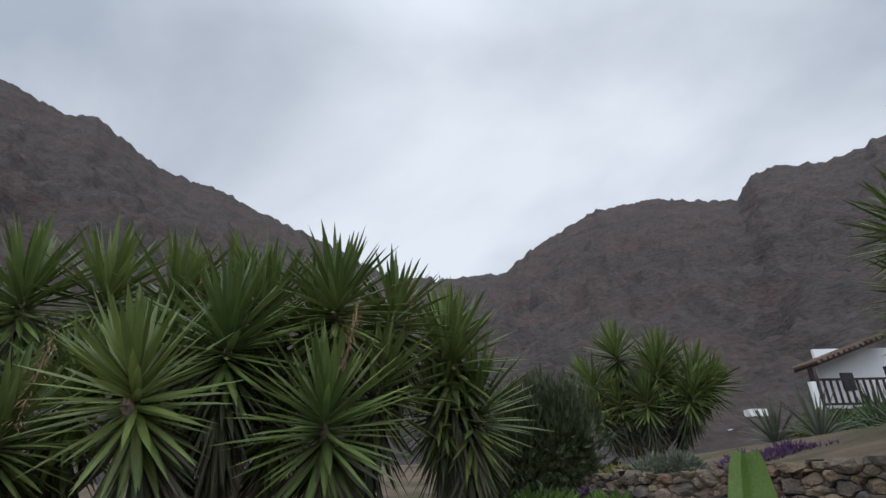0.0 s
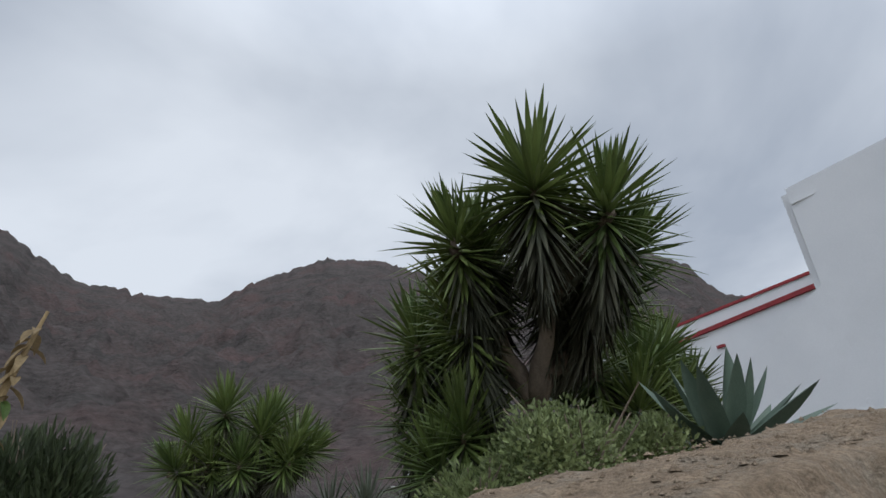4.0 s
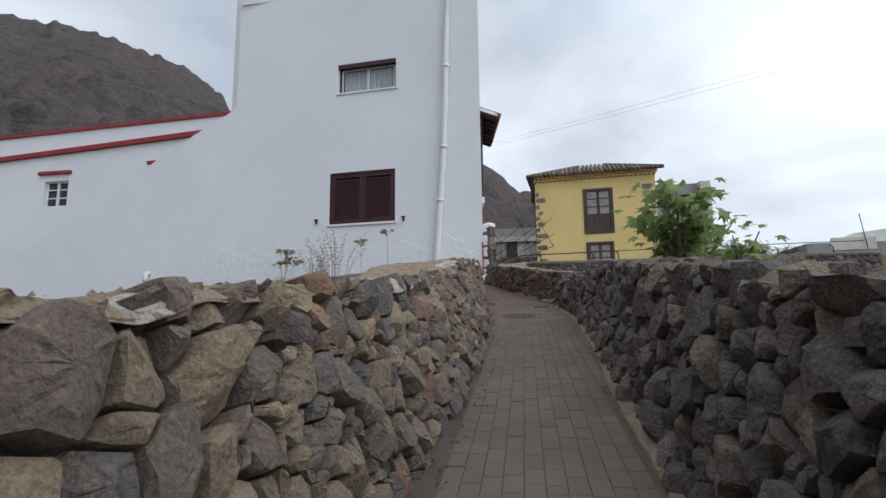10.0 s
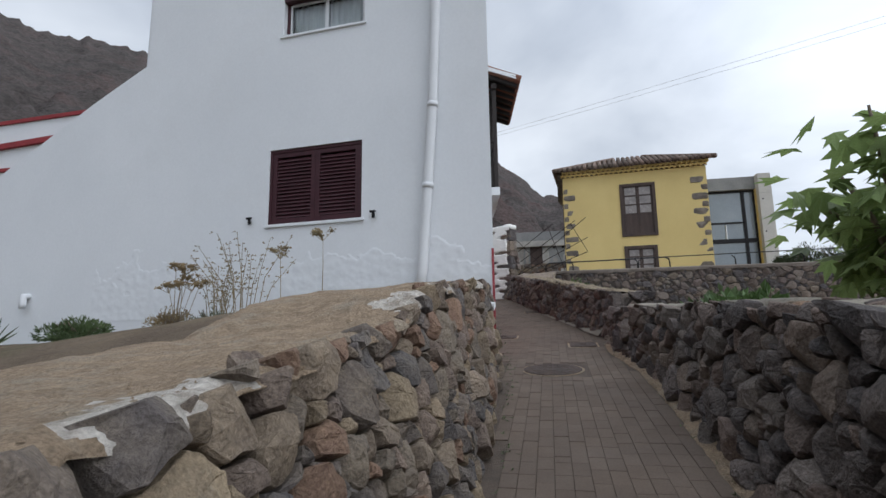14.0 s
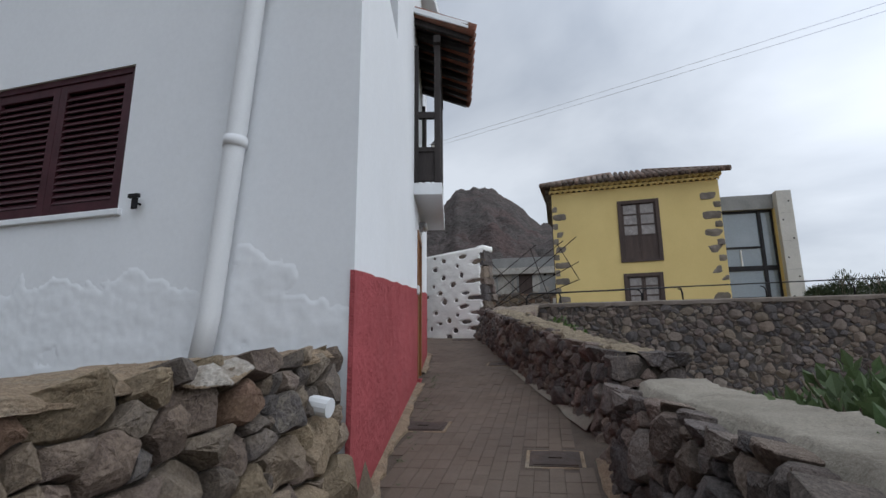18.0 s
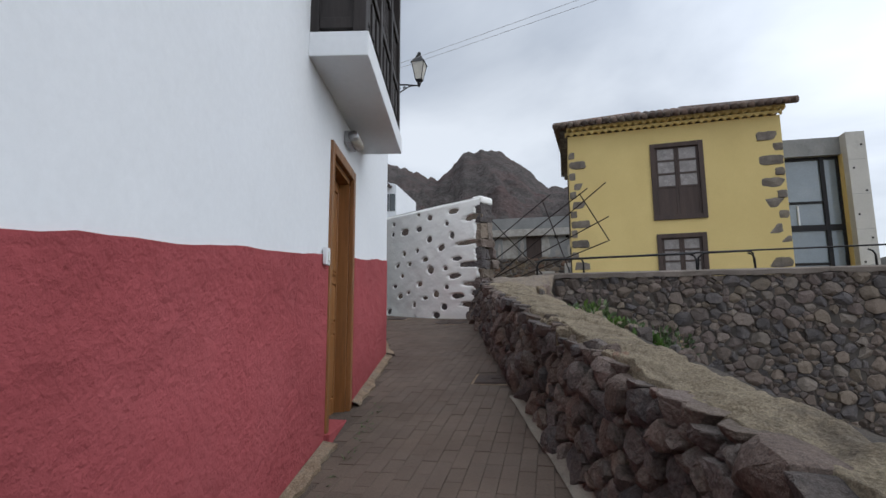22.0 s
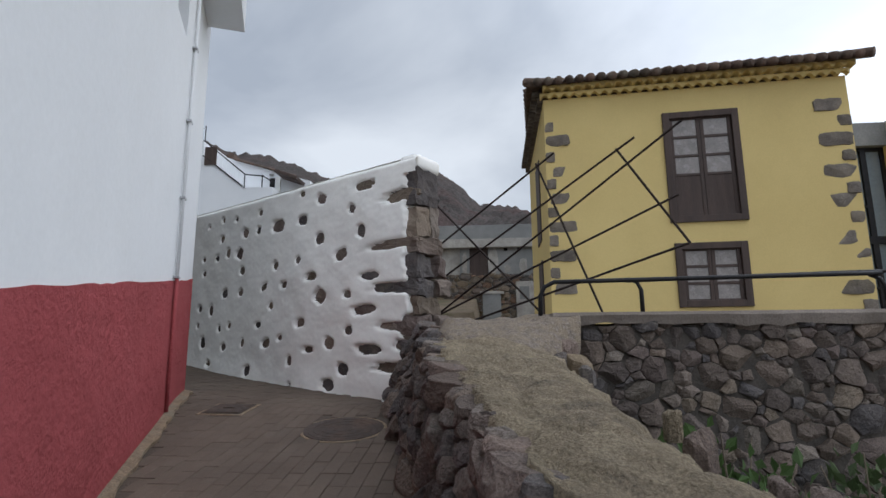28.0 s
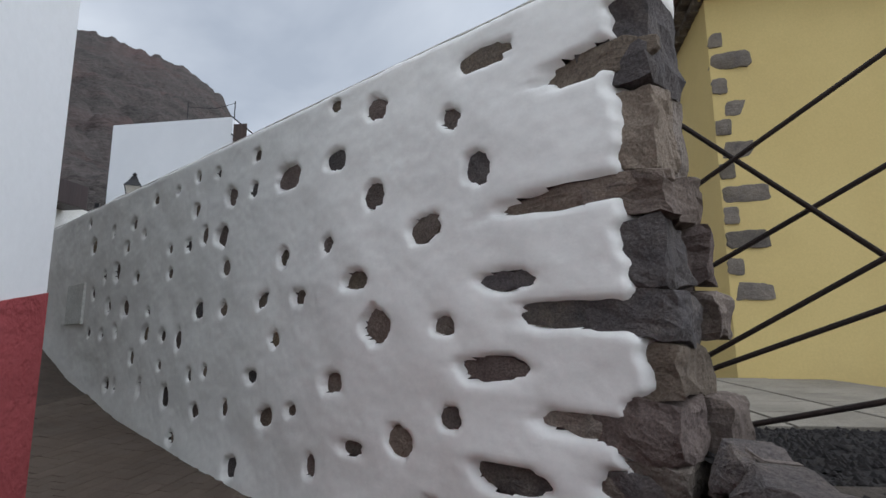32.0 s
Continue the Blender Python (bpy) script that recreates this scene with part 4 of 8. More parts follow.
for x, f, s in ((29.0, 0.05, 0.13), (29.4, 0.03, 0.11), (29.1, 0.9, 0.15), (29.45, 0.95, 0.17), (29.75, 0.92, 0.13), (29.3, 0.78, 0.08), (29.9, 0.45, 0.07), (29.2, 0.35, 0.09), (28.6, 0.5, 0.08)):
    ya = 0.50 + 0.12 * smooth((x - 29.0) / 1.3)
    yb = -0.25 - 0.45 * smooth((x - 28.9) / 1.2)
    y = ya + (yb - ya) * f
    pl = [(s * (1 + rng.uniform(-.25, .25)) * math.cos(a), s * 0.8 * (1 + rng.uniform(-.25, .25)) * math.sin(a)) for a in np.linspace(0, 2 * math.pi, 9)[:-1]]
    got = stone_mesh(pl, (0, 0), s, rng, s * 0.5)
    top = lane_z(x) + 0.65 + 0.13 * smooth((x - 29.0) / 1.2) - (0.10 if f > 0.8 else 0.03)
    raw("stone", [(x + a, y + b, top + c) for a, b, c in got[0]], got[1], lava, wall_bend)

# black gravel bed behind the mound, and the pale slabs of the house's path
bed = thing("gravel_bed", (31.7, 0, 5.0), "bed of black lava gravel behind the parapet", "gravel", kind="structure")
rows = [[(x, y, 5.15 - 0.065 * (x - 30.4) + 0.02 * noise.noise((x * 3, y * 3, 8)) + 0.012 * noise.noise((x * 14, y * 14, 8))) for y in np.linspace(-1.1, 0.78, 40)] for x in np.arange(30.4, 32.81, 0.05)]
part("gravel", strip(bmesh.new(), rows), lava_grit, bed)
rg = random.Random(44)
verts, faces = [], []
for k in range(2600):
    x, y, q = rg.uniform(30.7, 32.78), rg.uniform(-1.08, 0.75), rg.uniform(0.008, 0.026)
    z = 5.15 - 0.065 * (x - 30.4) + 0.02 * noise.noise((x * 3, y * 3, 8)) + 0.012 * noise.noise((x * 14, y * 14, 8)) + q * 0.2
    o = len(verts)
    for dx, dy, dz in ((1, 0, 0), (-0.2, 0.9, 0.1), (-0.9, -0.1, 0), (0.1, -0.9, 0.1), (0.1, 0.1, 0.8)):
        verts.append((x + dx * q * rg.uniform(0.6, 1.2), y + dy * q * rg.uniform(0.6, 1.2), z + dz * q * rg.uniform(0.6, 1.2)))
    faces += [(o, o + 1, o + 4), (o + 1, o + 2, o + 4), (o + 2, o + 3, o + 4), (o + 3, o, o + 4)]
raw("grit", verts, faces, lava_grit, bed)["kind"] = "stuff"
part("soil", B((30.9, -1.1, 4.5), (32.8, 0.76, 4.93)), gap, bed)
path = thing("pavement_path", (34.5, -0.5, 4.9), "path of pale square concrete slabs before the yellow house", "path", kind="structure")
part("bedding", B((32.8, -2.4, 4.6), (36.9, 1.3, 4.985)), joint, path)
for i in range(6):
    for j in range(5):
        part("slab", B((32.82 + i * 0.68, -2.36 + j * 0.73, 4.96), (33.48 + i * 0.68, -1.65 + j * 0.73, 5.012 + 0.004 * ((i * 3 + j * 5) % 3)), None, 0.008), cement_pale, path)

# the garden's low retaining wall
wall_low = thing("wall_bed", (3.3, 4.6, 0.9), "low dry-stone retaining wall of a flower bed", "wall", kind="structure")
A0, A1 = Vector((4.55, 0.6, 0)), Vector((1.9, 8.4, 0))
AD = (A1 - A0).normalized()
AN = Vector((-AD.y, AD.x, 0))
stone_face(wall_low, (A1 - A0).length, lambda u: 1.08 - 0.03 * u + 0.05 * noise.noise((u, 3, 3)), lambda u, v, d: (*(A0 + AD * u + AN * (d - 0.2 * v * 0.5)).xy, 0.42 + 0.02 * u + v), 0.17, stone, 71, (0, 8.2), 0.06, flat=1.9)
part("core", strip(bmesh.new(), [[(*(A0 + AD * u + AN * -0.05).xy, 0.3), (*(A0 + AD * u - AN * 0.13).xy, 1.44 - 0.012 * u), (*(A0 + AD * u - AN * 0.8).xy, 1.46 - 0.012 * u)] for u in np.arange(0, 8.3, 0.4)]), gap, wall_low)


# ---------------------------------------------------------------- the lane
road = thing("road", (16, -0.5, lane_z(16)), "narrow sloping lane of brown concrete pavers", "lane", kind="structure")
rows = []
for x in np.arange(-8, 40.1, 0.25):
    y0 = poly_at(FOOT_R + KERB[1:] + [(36, 7.5), (40, 14)], x) - 0.25
    y1 = poly_at(FOOT_L + [(22.9, 1.05), (26.2, 1.65), (31.1, 3.6), (40, 18.0)], x) + 0.25
    if x < 4:
        y0, y1 = -1.4, 0.1
    rows.append([(x, y, lane_h(x, y) - 0.006) for y in np.linspace(y0, y1, 9)])
part("bedding", strip(bmesh.new(), rows), joint, road)


def lane_sides(x):
    if x < 19.75:
        a = poly_at(FOOT_R, x) + 0.11
    else:
        a = poly_at([(19.75, -1.22)] + KERB[1:] + [(31.4, 1.2), (33.3, 4.3)], x) + 0.06
    b = poly_at(FOOT_L + [(18.35, 0.24), (22.9, 0.95), (26.2, 1.55), (31.1, 3.5), (33.3, 6.5)], x) - 0.09
    return a, b


# ---------------------------------------------------------------- the white house
F0, F1 = (18.32, 0.228), (18.82, 6.05)
S0, S1, S2, S3 = (18.32, 0.228), (22.9, 0.95), (26.21, 1.55), (31.14, 3.51)
MF, LF = along(F1, F0)
MS, LS = along(S0, S1)
MS2, LS2 = along(S1, S2)
MH, LH = along(S2, S3)


def fu(u):
    return LF - u


house = thing("white_house", (20, 3, 2.9), "tall white limewashed village house with a red dado", "house")
LW = (fu(3.39), fu(1.87), 4.70, 5.86)
UW = (fu(3.24), fu(1.86), 7.72, 8.41)
bm = bmesh.new()
walled(bm, MF, 0.0, LF - 0.12, 2.3, 10.66, 0.35, (LW, UW))
for z0, z1 in ((2.3, 10.66),):
    foot = [Vector((*S0, 0)), MS @ Vector((0.12, 0, 0)), MS @ Vector((0.12, 0.3, 0)), MF @ Vector((LF - 0.12, 0, 0))]
    lo, hi = [bm.verts.new((p.x, p.y, z0)) for p in foot], [bm.verts.new((p.x, p.y, z1)) for p in foot]
    for k in range(4):
        bm.faces.new((lo[k], lo[(k + 1) % 4], hi[(k + 1) % 4], hi[k]))
    bm.faces.new(hi)
for v in bm.verts:
    if abs(v.co.z - 10.66) < 1e-4:
        v.co.z += 0.25 * max(0.0, (MF.inverted() @ v.co).x * -1 + LF) / LF
part("front_wall", bm, white, house)
bm = bmesh.new()
walled(bm, MS, 0.12, LS, 2.3, 10.62, 0.3, ((1.25, 1.96, 7.03, 8.2),))
part("lane_wall", bm, white, house)
bm = bmesh.new()
# the door falls just past the slight bend of the lane wall
walled(bm, MS2, 0.0, LS2, 2.8, 10.62, 0.3, ((0.06, 0.87, 3.36, 5.52),))
part("lane_wall", bm, white, house)
bm = bmesh.new()
walled(bm, along((18.82 + 0.3, 6.05), (18.3 + 8.0, 6.05))[0], 0.0, 7.0, 2.6, 10.9, 0.3)
part("side_wall", bm, white, house)
part("roof_slab", B((18.75, 0.9, 10.3), (26.0, 6.0, 10.45)), white, house)
# added near-black sheet, so that the openings look in on darkness
part("inner_wall", B((20.6, 1.8, 3.0), (20.8, 5.9, 10.2)), unlit_black, house)

# dado
def dado(m, l, z_a, z_b, foot, holes=(), u0=-0.012):
    """Red dado, 6 to 12 mm proud of the wall, with a wavering upper edge."""
    bm = bmesh.new()
    n = max(2, int((l - u0) / 0.12))
    for i in range(n):
        ua, ub = u0 + (l - u0) * i / n, u0 + (l - u0) * (i + 1) / n
        if any(h[0] - 0.001 <= (ua + ub) / 2 <= h[1] + 0.001 for h in holes):
            continue
        za = z_a + (z_b - z_a) * (ua - u0) / (l - u0) + 0.018 * noise.noise((ua * 1.8, z_a, 0)) + 0.008 * noise.noise((ua * 9, z_a, 0))
        zb = z_a + (z_b - z_a) * (ub - u0) / (l - u0) + 0.018 * noise.noise((ub * 1.8, z_a, 0)) + 0.008 * noise.noise((ub * 9, z_a, 0))
        prism(bm, [(ua, foot), (ub, foot), (ub, zb), (ua, za)], 0.03, m @ Matrix.Translation((0, -0.008, 0)))
    bmesh.ops.remove_doubles(bm, verts=bm.verts, dist=0.0005)
    return bm


part("dado", dado(MS, LS, 4.16, 4.70, 2.4), red, house, "rough red-painted plaster dado")
part("dado", dado(MS2, LS2, 4.70, 5.09, 2.9, ((0.0, 0.92),), 0.0), red, house, "rough red-painted plaster dado")
def plinth(parent, m, u0, u1):
    """A cracked cement strip along the foot of a wall."""
    rows = []
    for u in np.arange(u0, u1, 0.1):
        w = 0.075 + 0.05 * noise.noise((u * 2, u1, 0)) + 0.035 * noise.noise((u * 9, u1, 0))
        a = m @ Vector((u, -0.012, 0))
        b = m @ Vector((u, -0.012 - w, 0))
        z = lane_h(a.x, a.y)
        rows.append([(b.x, b.y, z - 0.06), (b.x, b.y, z + 0.025), (a.x, a.y, z + 0.045)])
    part("plinth", strip(bmesh.new(), rows), cement, parent, "cracked cement strip along the foot")


plinth(house, MS, 0.0, LS)
plinth(house, MS2, 0.97, LS2)

# shutters
def louvre(parent, u0, u1, z0, z1, m):
    sh = part("shutter", B((u0, 0.03, z0), (u0 + 0.07, 0.075, z1), m, 0.004), wood_maroon, parent, "closed maroon louvred shutter")
    bm = bmesh.new()
    box(bm, (u1 - 0.07, 0.03, z0), (u1, 0.075, z1), m, 0.004)
    part("stile", bm, wood_maroon, sh)
    part("rail", B((u0 + 0.07, 0.032, z0), (u1 - 0.07, 0.072, z0 + 0.09), m, 0.003), wood_maroon, sh)
    part("rail", B((u0 + 0.07, 0.032, z1 - 0.07), (u1 - 0.07, 0.072, z1), m, 0.003), wood_maroon, sh)
    n = 17
    for i in range(n):
        z = z0 + 0.10 + (z1 - z0 - 0.19) * (i + 0.5) / n
        part("slat", B((u0 + 0.07, -0.034, -0.004), (u1 - 0.07, 0.034, 0.004), m @ Matrix.Translation((0, 0.052, z)) @ Matrix.Rotation(radians(56), 4, "X")), wood_maroon, sh)


win = part("window", B((LW[0] - 0.005, 0.02, LW[2] + 0.0), (LW[0] + 0.045, 0.13, LW[3]), MF, 0.004), wood_maroon, house, "window closed by maroon louvred shutters")
part("frame", B((LW[1] - 0.045, 0.02, LW[2]), (LW[1] + 0.005, 0.13, LW[3]), MF, 0.004), wood_maroon, win)
part("frame", B((LW[0] + 0.045, 0.02, LW[3] - 0.05), (LW[1] - 0.045, 0.13, LW[3] + 0.003), MF, 0.004), wood_maroon, win)
part("sill", B((LW[0] - 0.04, -0.035, LW[2] - 0.045), (LW[1] + 0.04, 0.15, LW[2] + 0.002), MF, 0.008), white, win)
mid = (LW[0] + LW[1]) / 2
louvre(win, LW[0] + 0.047, mid - 0.002, LW[2] + 0.006, LW[3] - 0.052, MF)
louvre(win, mid + 0.002, LW[1] - 0.047, LW[2] + 0.006, LW[3] - 0.052, MF)
# near-black sheet that paints the shade behind the slats
part("backing", B((LW[0], 0.16, LW[2]), (LW[1], 0.18, LW[3]), MF), unlit_black, win)

# upper sliding window
win = part("window", B((UW[0], 0.10, UW[3] - 0.05), (UW[1], 0.17, UW[3]), MF, 0.003), wood_maroon, house, "small sliding window with net curtains")
part("frame", B((UW[0], 0.10, UW[2]), (UW[0] + 0.05, 0.17, UW[3] - 0.05), MF, 0.003), wood_maroon, win)
part("frame", B((UW[1] - 0.05, 0.10, UW[2]), (UW[1], 0.17, UW[3] - 0.05), MF, 0.003), wood_maroon, win)
part("frame", B((UW[0] + 0.05, 0.10, UW[2]), (UW[1] - 0.05, 0.17, UW[2] + 0.035), MF, 0.003), wood_maroon, win)
# dark strip that colours in the shadow at the top of the reveal
part("lintel", B((UW[0] - 0.01, 0.002, UW[3] - 0.10), (UW[1] + 0.01, 0.10, UW[3] - 0.002), MF), wood_maroon, win, "maroon strip painted in for the shadow under the opening head")
part("sill", B((UW[0] - 0.04, -0.03, UW[2] - 0.04), (UW[1] + 0.04, 0.12, UW[2]), MF, 0.006), white, win)
for k in range(2):
    a = UW[0] + 0.05 + k * (UW[1] - UW[0] - 0.10) / 2
    b = a + (UW[1] - UW[0] - 0.10) / 2
    z0, z1 = UW[2] + 0.035, UW[3] - 0.10
    s = part("sash", B((a, 0.115, z0), (a + 0.028, 0.14, z1), MF, 0.002), pvc, win, "white aluminium sash")
    part("stile", B((b - 0.028, 0.115, z0), (b, 0.14, z1), MF, 0.002), pvc, s)
    part("rail", B((a + 0.028, 0.115, z0), (b - 0.028, 0.14, z0 + 0.028), MF, 0.002), pvc, s)
    part("rail", B((a + 0.028, 0.115, z1 - 0.028), (b - 0.028, 0.14, z1), MF, 0.002), pvc, s)
    g = part("pane", B((a + 0.028, 0.126, z0 + 0.028), (b - 0.028, 0.130, z1 - 0.028), MF), glass, s)
    g.visible_shadow = False
    bm = bmesh.new()
    rr = []
    for q in np.linspace(a + 0.02, b - 0.02, 48):
        y = 0.21 + 0.022 * math.sin(q * 62) + 0.012 * math.sin(q * 131)
        rr.append([MF @ Vector((q, y, z0)), MF @ Vector((q, y, z1))])
    part("curtain", strip(bm, rr), curtain, win, "gathered white net curtain", smooth=True)
part("backing", B((UW[0], 0.32, UW[2]), (UW[1], 0.34, UW[3]), MF), unlit_black, win)

# rain pipe on the front
bm = bmesh.new()
q = [MF @ Vector((fu(u), -0.085, z)) for u, z in ((1.0, 3.55), (0.94, 3.9), (0.85, 5.1), (0.77, 6.3), (0.72, 7.6), (0.67, 9.0), (0.65, 9.74))]
q.append(MF @ Vector((fu(0.65), 0.02, 9.82)))
pipe = part("rain_pipe", tube(bm, q, 0.068, 14), pvc, house, "white plastic rain pipe", smooth=True)
for u, z in ((0.855, 5.05), (0.775, 6.2), (0.70, 8.0)):
    part("collar", T([MF @ Vector((fu(u), -0.085, z - 0.035)), MF @ Vector((fu(u - 0.004), -0.085, z + 0.035))], 0.079, 14), pvc, pipe, smooth=True)
for u, z in ((3.67, 4.77), (1.67, 4.72)):
    b = part("shutter_hook", T([MF @ Vector((fu(u), 0.02, z)), MF @ Vector((fu(u), -0.05, z)), MF @ Vector((fu(u), -0.055, z + 0.06))], 0.009, 6), black_iron, house, "black iron shutter stay")
    part("plate", B((fu(u) - 0.045, -0.075, z + 0.03), (fu(u) + 0.045, -0.05, z + 0.06), MF @ Matrix.Translation((0, 0, 0)), 0.005), black_iron, b)
    part("plate", B((fu(u) - 0.012, -0.07, z - 0.05), (fu(u) + 0.03, -0.05, z + 0.03), MF, 0.005), black_iron, b)
# the thick flaking coat along the foot of the front
verts, faces = [], []
cu, cz = np.arange(0.02, 6.6, 0.022), np.arange(3.35, 4.63, 0.022)
for z in cz:
    for u in cu:
        rise = smooth((4.60 + 0.20 * noise.noise((u * 0.8, 3.0, 0)) - z) / 0.9)
        blot = noise.noise((u * 2.1, z * 2.6, 7.0)) + 0.45 * noise.noise((u * 6.0, z * 7.0, 2.0)) + 0.2 * noise.noise((u * 17, z * 19, 2.0))
        coat = smooth((blot + 1.25 * rise - 0.62) / 0.06)
        d = -0.003 + coat * (0.009 + 0.005 * noise.noise((u * 9, z * 9, 5)) + 0.003 * noise.noise((u * 26, z * 26, 5)))
        verts.append(tuple(MF @ Vector((fu(u), -d, z))))
n = len(cu)
for j in range(len(cz) - 1):
    for i in range(n - 1):
        faces.append((j * n + i, j * n + i + 1, (j + 1) * n + i + 1, (j + 1) * n + i))
raw("flaking_coat", verts, faces, white, house, "flaking repaired limewash", smooth=True)
b = part("drain_elbow", T([MF @ Vector((fu(7.96), 0.05, 3.80)), MF @ Vector((fu(7.96), -0.09, 3.80)), MF @ Vector((fu(7.96), -0.10, 3.66)), MF @ Vector((fu(7.96), -0.10, 3.60))], 0.055, 12), pvc, house, "white plastic waste elbow", smooth=True)
# stair wall that slopes down beside the house
bm = bmesh.new()
prism(bm, [(fu(5.84), 2.3), (fu(5.84), 7.66), (fu(7.0), 7.10), (fu(9.6), 5.70), (fu(12.6), 4.1), (fu(12.6), 2.3)][::-1], 0.3, MF)
tagged(part("wall_stair", bm, white, None), "white limewashed wall sloping down beside the house", "wall", kind="structure")
# eave corner that shows past the left edge
part("eave_tile", T([(19.6, 6.5, 9.74), (19.6, 6.02, 9.86)], 0.12, 10), tile, house, "terracotta eave tile end")

# front door
door = part("door", B((0.10, 0.115, 3.44), (0.83, 0.155, 5.47), MS2, 0.004), wood_door, house, "varnished brown panelled wooden door, closed")
for u0, u1 in ((-0.005, 0.075), (0.855, 0.935)):
    part("casing", B((u0, -0.022, 3.33), (u1, 0.02, 5.60), MS2, 0.008), wood_door, door)
part("casing", B((0.075, -0.022, 5.515), (0.855, 0.02, 5.60), MS2, 0.008), wood_door, door)
for u0, u1 in ((0.06, 0.10), (0.83, 0.87)):
    part("jamb", B((u0, 0.02, 3.36), (u1, 0.17, 5.515), MS2, 0.003), wood_door, door)
part("head", B((0.10, 0.02, 5.475), (0.83, 0.17, 5.515), MS2, 0.003), wood_door, door)
part("threshold", B((-0.02, -0.05, 3.20), (0.95, 0.18, 3.42), MS2, 0.01), red, door, "worn red-painted threshold")


def panel(u0, u1, z0, z1):
    pn = part("panel", B((u0 + 0.035, 0.101, z0 + 0.035), (u1 - 0.035, 0.118, z1 - 0.035), MS2, 0.008), wood_door, door)
    for lo, hi in (((u0, 0.098, z0), (u0 + 0.02, 0.12, z1)), ((u1 - 0.02, 0.098, z0), (u1, 0.12, z1)), ((u0 + 0.02, 0.098, z0), (u1 - 0.02, 0.12, z0 + 0.02)), ((u0 + 0.02, 0.098, z1 - 0.02), (u1 - 0.02, 0.12, z1))):
        part("moulding", B(lo, hi, MS2, 0.006), wood_door, pn)


for u0, u1 in ((0.17, 0.44), (0.49, 0.76)):
    panel(u0, u1, 4.62, 5.38)
    panel(u0, u1, 3.56, 4.14)
panel(0.17, 0.76, 4.20, 4.56)
part("handle", T([MS2 @ Vector((0.14, 0.11, 4.36)), MS2 @ Vector((0.14, 0.06, 4.36))], [0.012, 0.028], 10), steel, door, "small round door knob")
bell = part("switch_box", B((4.45, -0.042, 4.61), (4.545, -0.012, 4.735), MS, 0.006), pvc, house, "white plastic bell box")
part("button", B((4.475, -0.05, 4.64), (4.52, -0.04, 4.705), MS, 0.003), cream, bell)
# bulkhead light
bl = part("wall_light", T([MS2 @ Vector((0.45, -0.080, 5.80)), MS2 @ Vector((0.72, -0.080, 5.80))], 0.046, 16), steel, house, "grey cylindrical wall light", smooth=True)
part("back_plate", B((0.46, -0.06, 5.74), (0.71, 0.0, 5.85), MS2, 0.01), steel, bl)
part("diffuser", T([MS2 @ Vector((0.47, -0.092, 5.784)), MS2 @ Vector((0.70, -0.092, 5.784))], 0.042, 12), lamp_glass, bl, smooth=True)

# balcony
MB, LB = along((22.28, 0.853), (24.28, 1.20))
OUT = 0.40
balcony = thing("balcony", (23.2, 0.8, 5.95), "timber Canarian balcony on a white slab with tiled roof", "balcony")
part("slab", B((0.0, -OUT, 5.95), (LB, 0.0, 6.125), MB, 0.008), white, balcony, "white plastered balcony slab")
for u in (0.05, LB * 0.36, LB * 0.68, LB - 0.05):
    part("post", B((u - 0.045, -OUT + 0.02, 6.13), (u + 0.045, -OUT + 0.11, 8.30), MB, 0.008), wood_grey, balcony)
for u in (0.05, LB - 0.05):
    part("post", B((u - 0.04, -0.06, 6.13), (u + 0.04, 0.0, 8.30), MB, 0.006), wood_grey, balcony)
for z0, z1 in ((6.16, 6.24), (6.60, 6.67), (7.12, 7.22)):
    part("rail", B((0.09, -OUT + 0.03, z0), (LB - 0.09, -OUT + 0.10, z1), MB, 0.005), wood_grey, balcony)
    for u in (0.05, LB - 0.05):
        part("rail", B((u - 0.03, -OUT + 0.11, z0), (u + 0.03, -0.06, z1), MB, 0.005), wood_grey, balcony)
n = 9
for i in range(n):
    u = 0.10 + (LB - 0.2) * i / n
    pn = part("panel", B((u + 0.012, -OUT + 0.05, 6.24), (u + (LB - 0.2) / n - 0.012, -OUT + 0.075, 6.60), MB, 0.004), wood_grey, balcony)
    part("boss", B((u + 0.05, -OUT + 0.035, 6.29), (u + (LB - 0.2) / n - 0.05, -OUT + 0.05, 6.55), MB, 0.006), wood_grey, pn)
for i in range(22):
    u = 0.12 + (LB - 0.24) * i / 21
    part("baluster", T([MB @ Vector((u, -OUT + 0.065, 6.67)), MB @ Vector((u, -OUT + 0.065, 6.8)), MB @ Vector((u, -OUT + 0.065, 6.9)), MB @ Vector((u, -OUT + 0.065, 7.12))], [0.014, 0.02, 0.014, 0.016], 6), wood_grey, balcony)
for u in (0.05, LB - 0.05):
    part("side_panel", B((u - 0.012, -OUT + 0.11, 6.24), (u + 0.012, -0.06, 6.60), MB), wood_grey, balcony)
    part("baluster", T([MB @ Vector((u, -OUT + 0.24, 6.67)), MB @ Vector((u, -OUT + 0.24, 7.12))], 0.018, 6), wood_grey, balcony)
part("beam", B((-0.06, -OUT + 0.01, 8.30), (LB + 0.06, -OUT + 0.12, 8.42), MB, 0.006), wood_grey, balcony)
for i in range(8):
    u = -0.02 + (LB + 0.04) * i / 7
    bm = bmesh.new()
    prism(bm, [(-0.82, 8.33), (0.0, 8.62), (0.0, 8.70), (-0.82, 8.41)], 0.07, MB @ Matrix.Translation((u + 0.035, 0, 0)) @ Matrix.Rotation(radians(90), 4, "Z"))
    part("rafter", bm, wood_grey, balcony)
bm = bmesh.new()
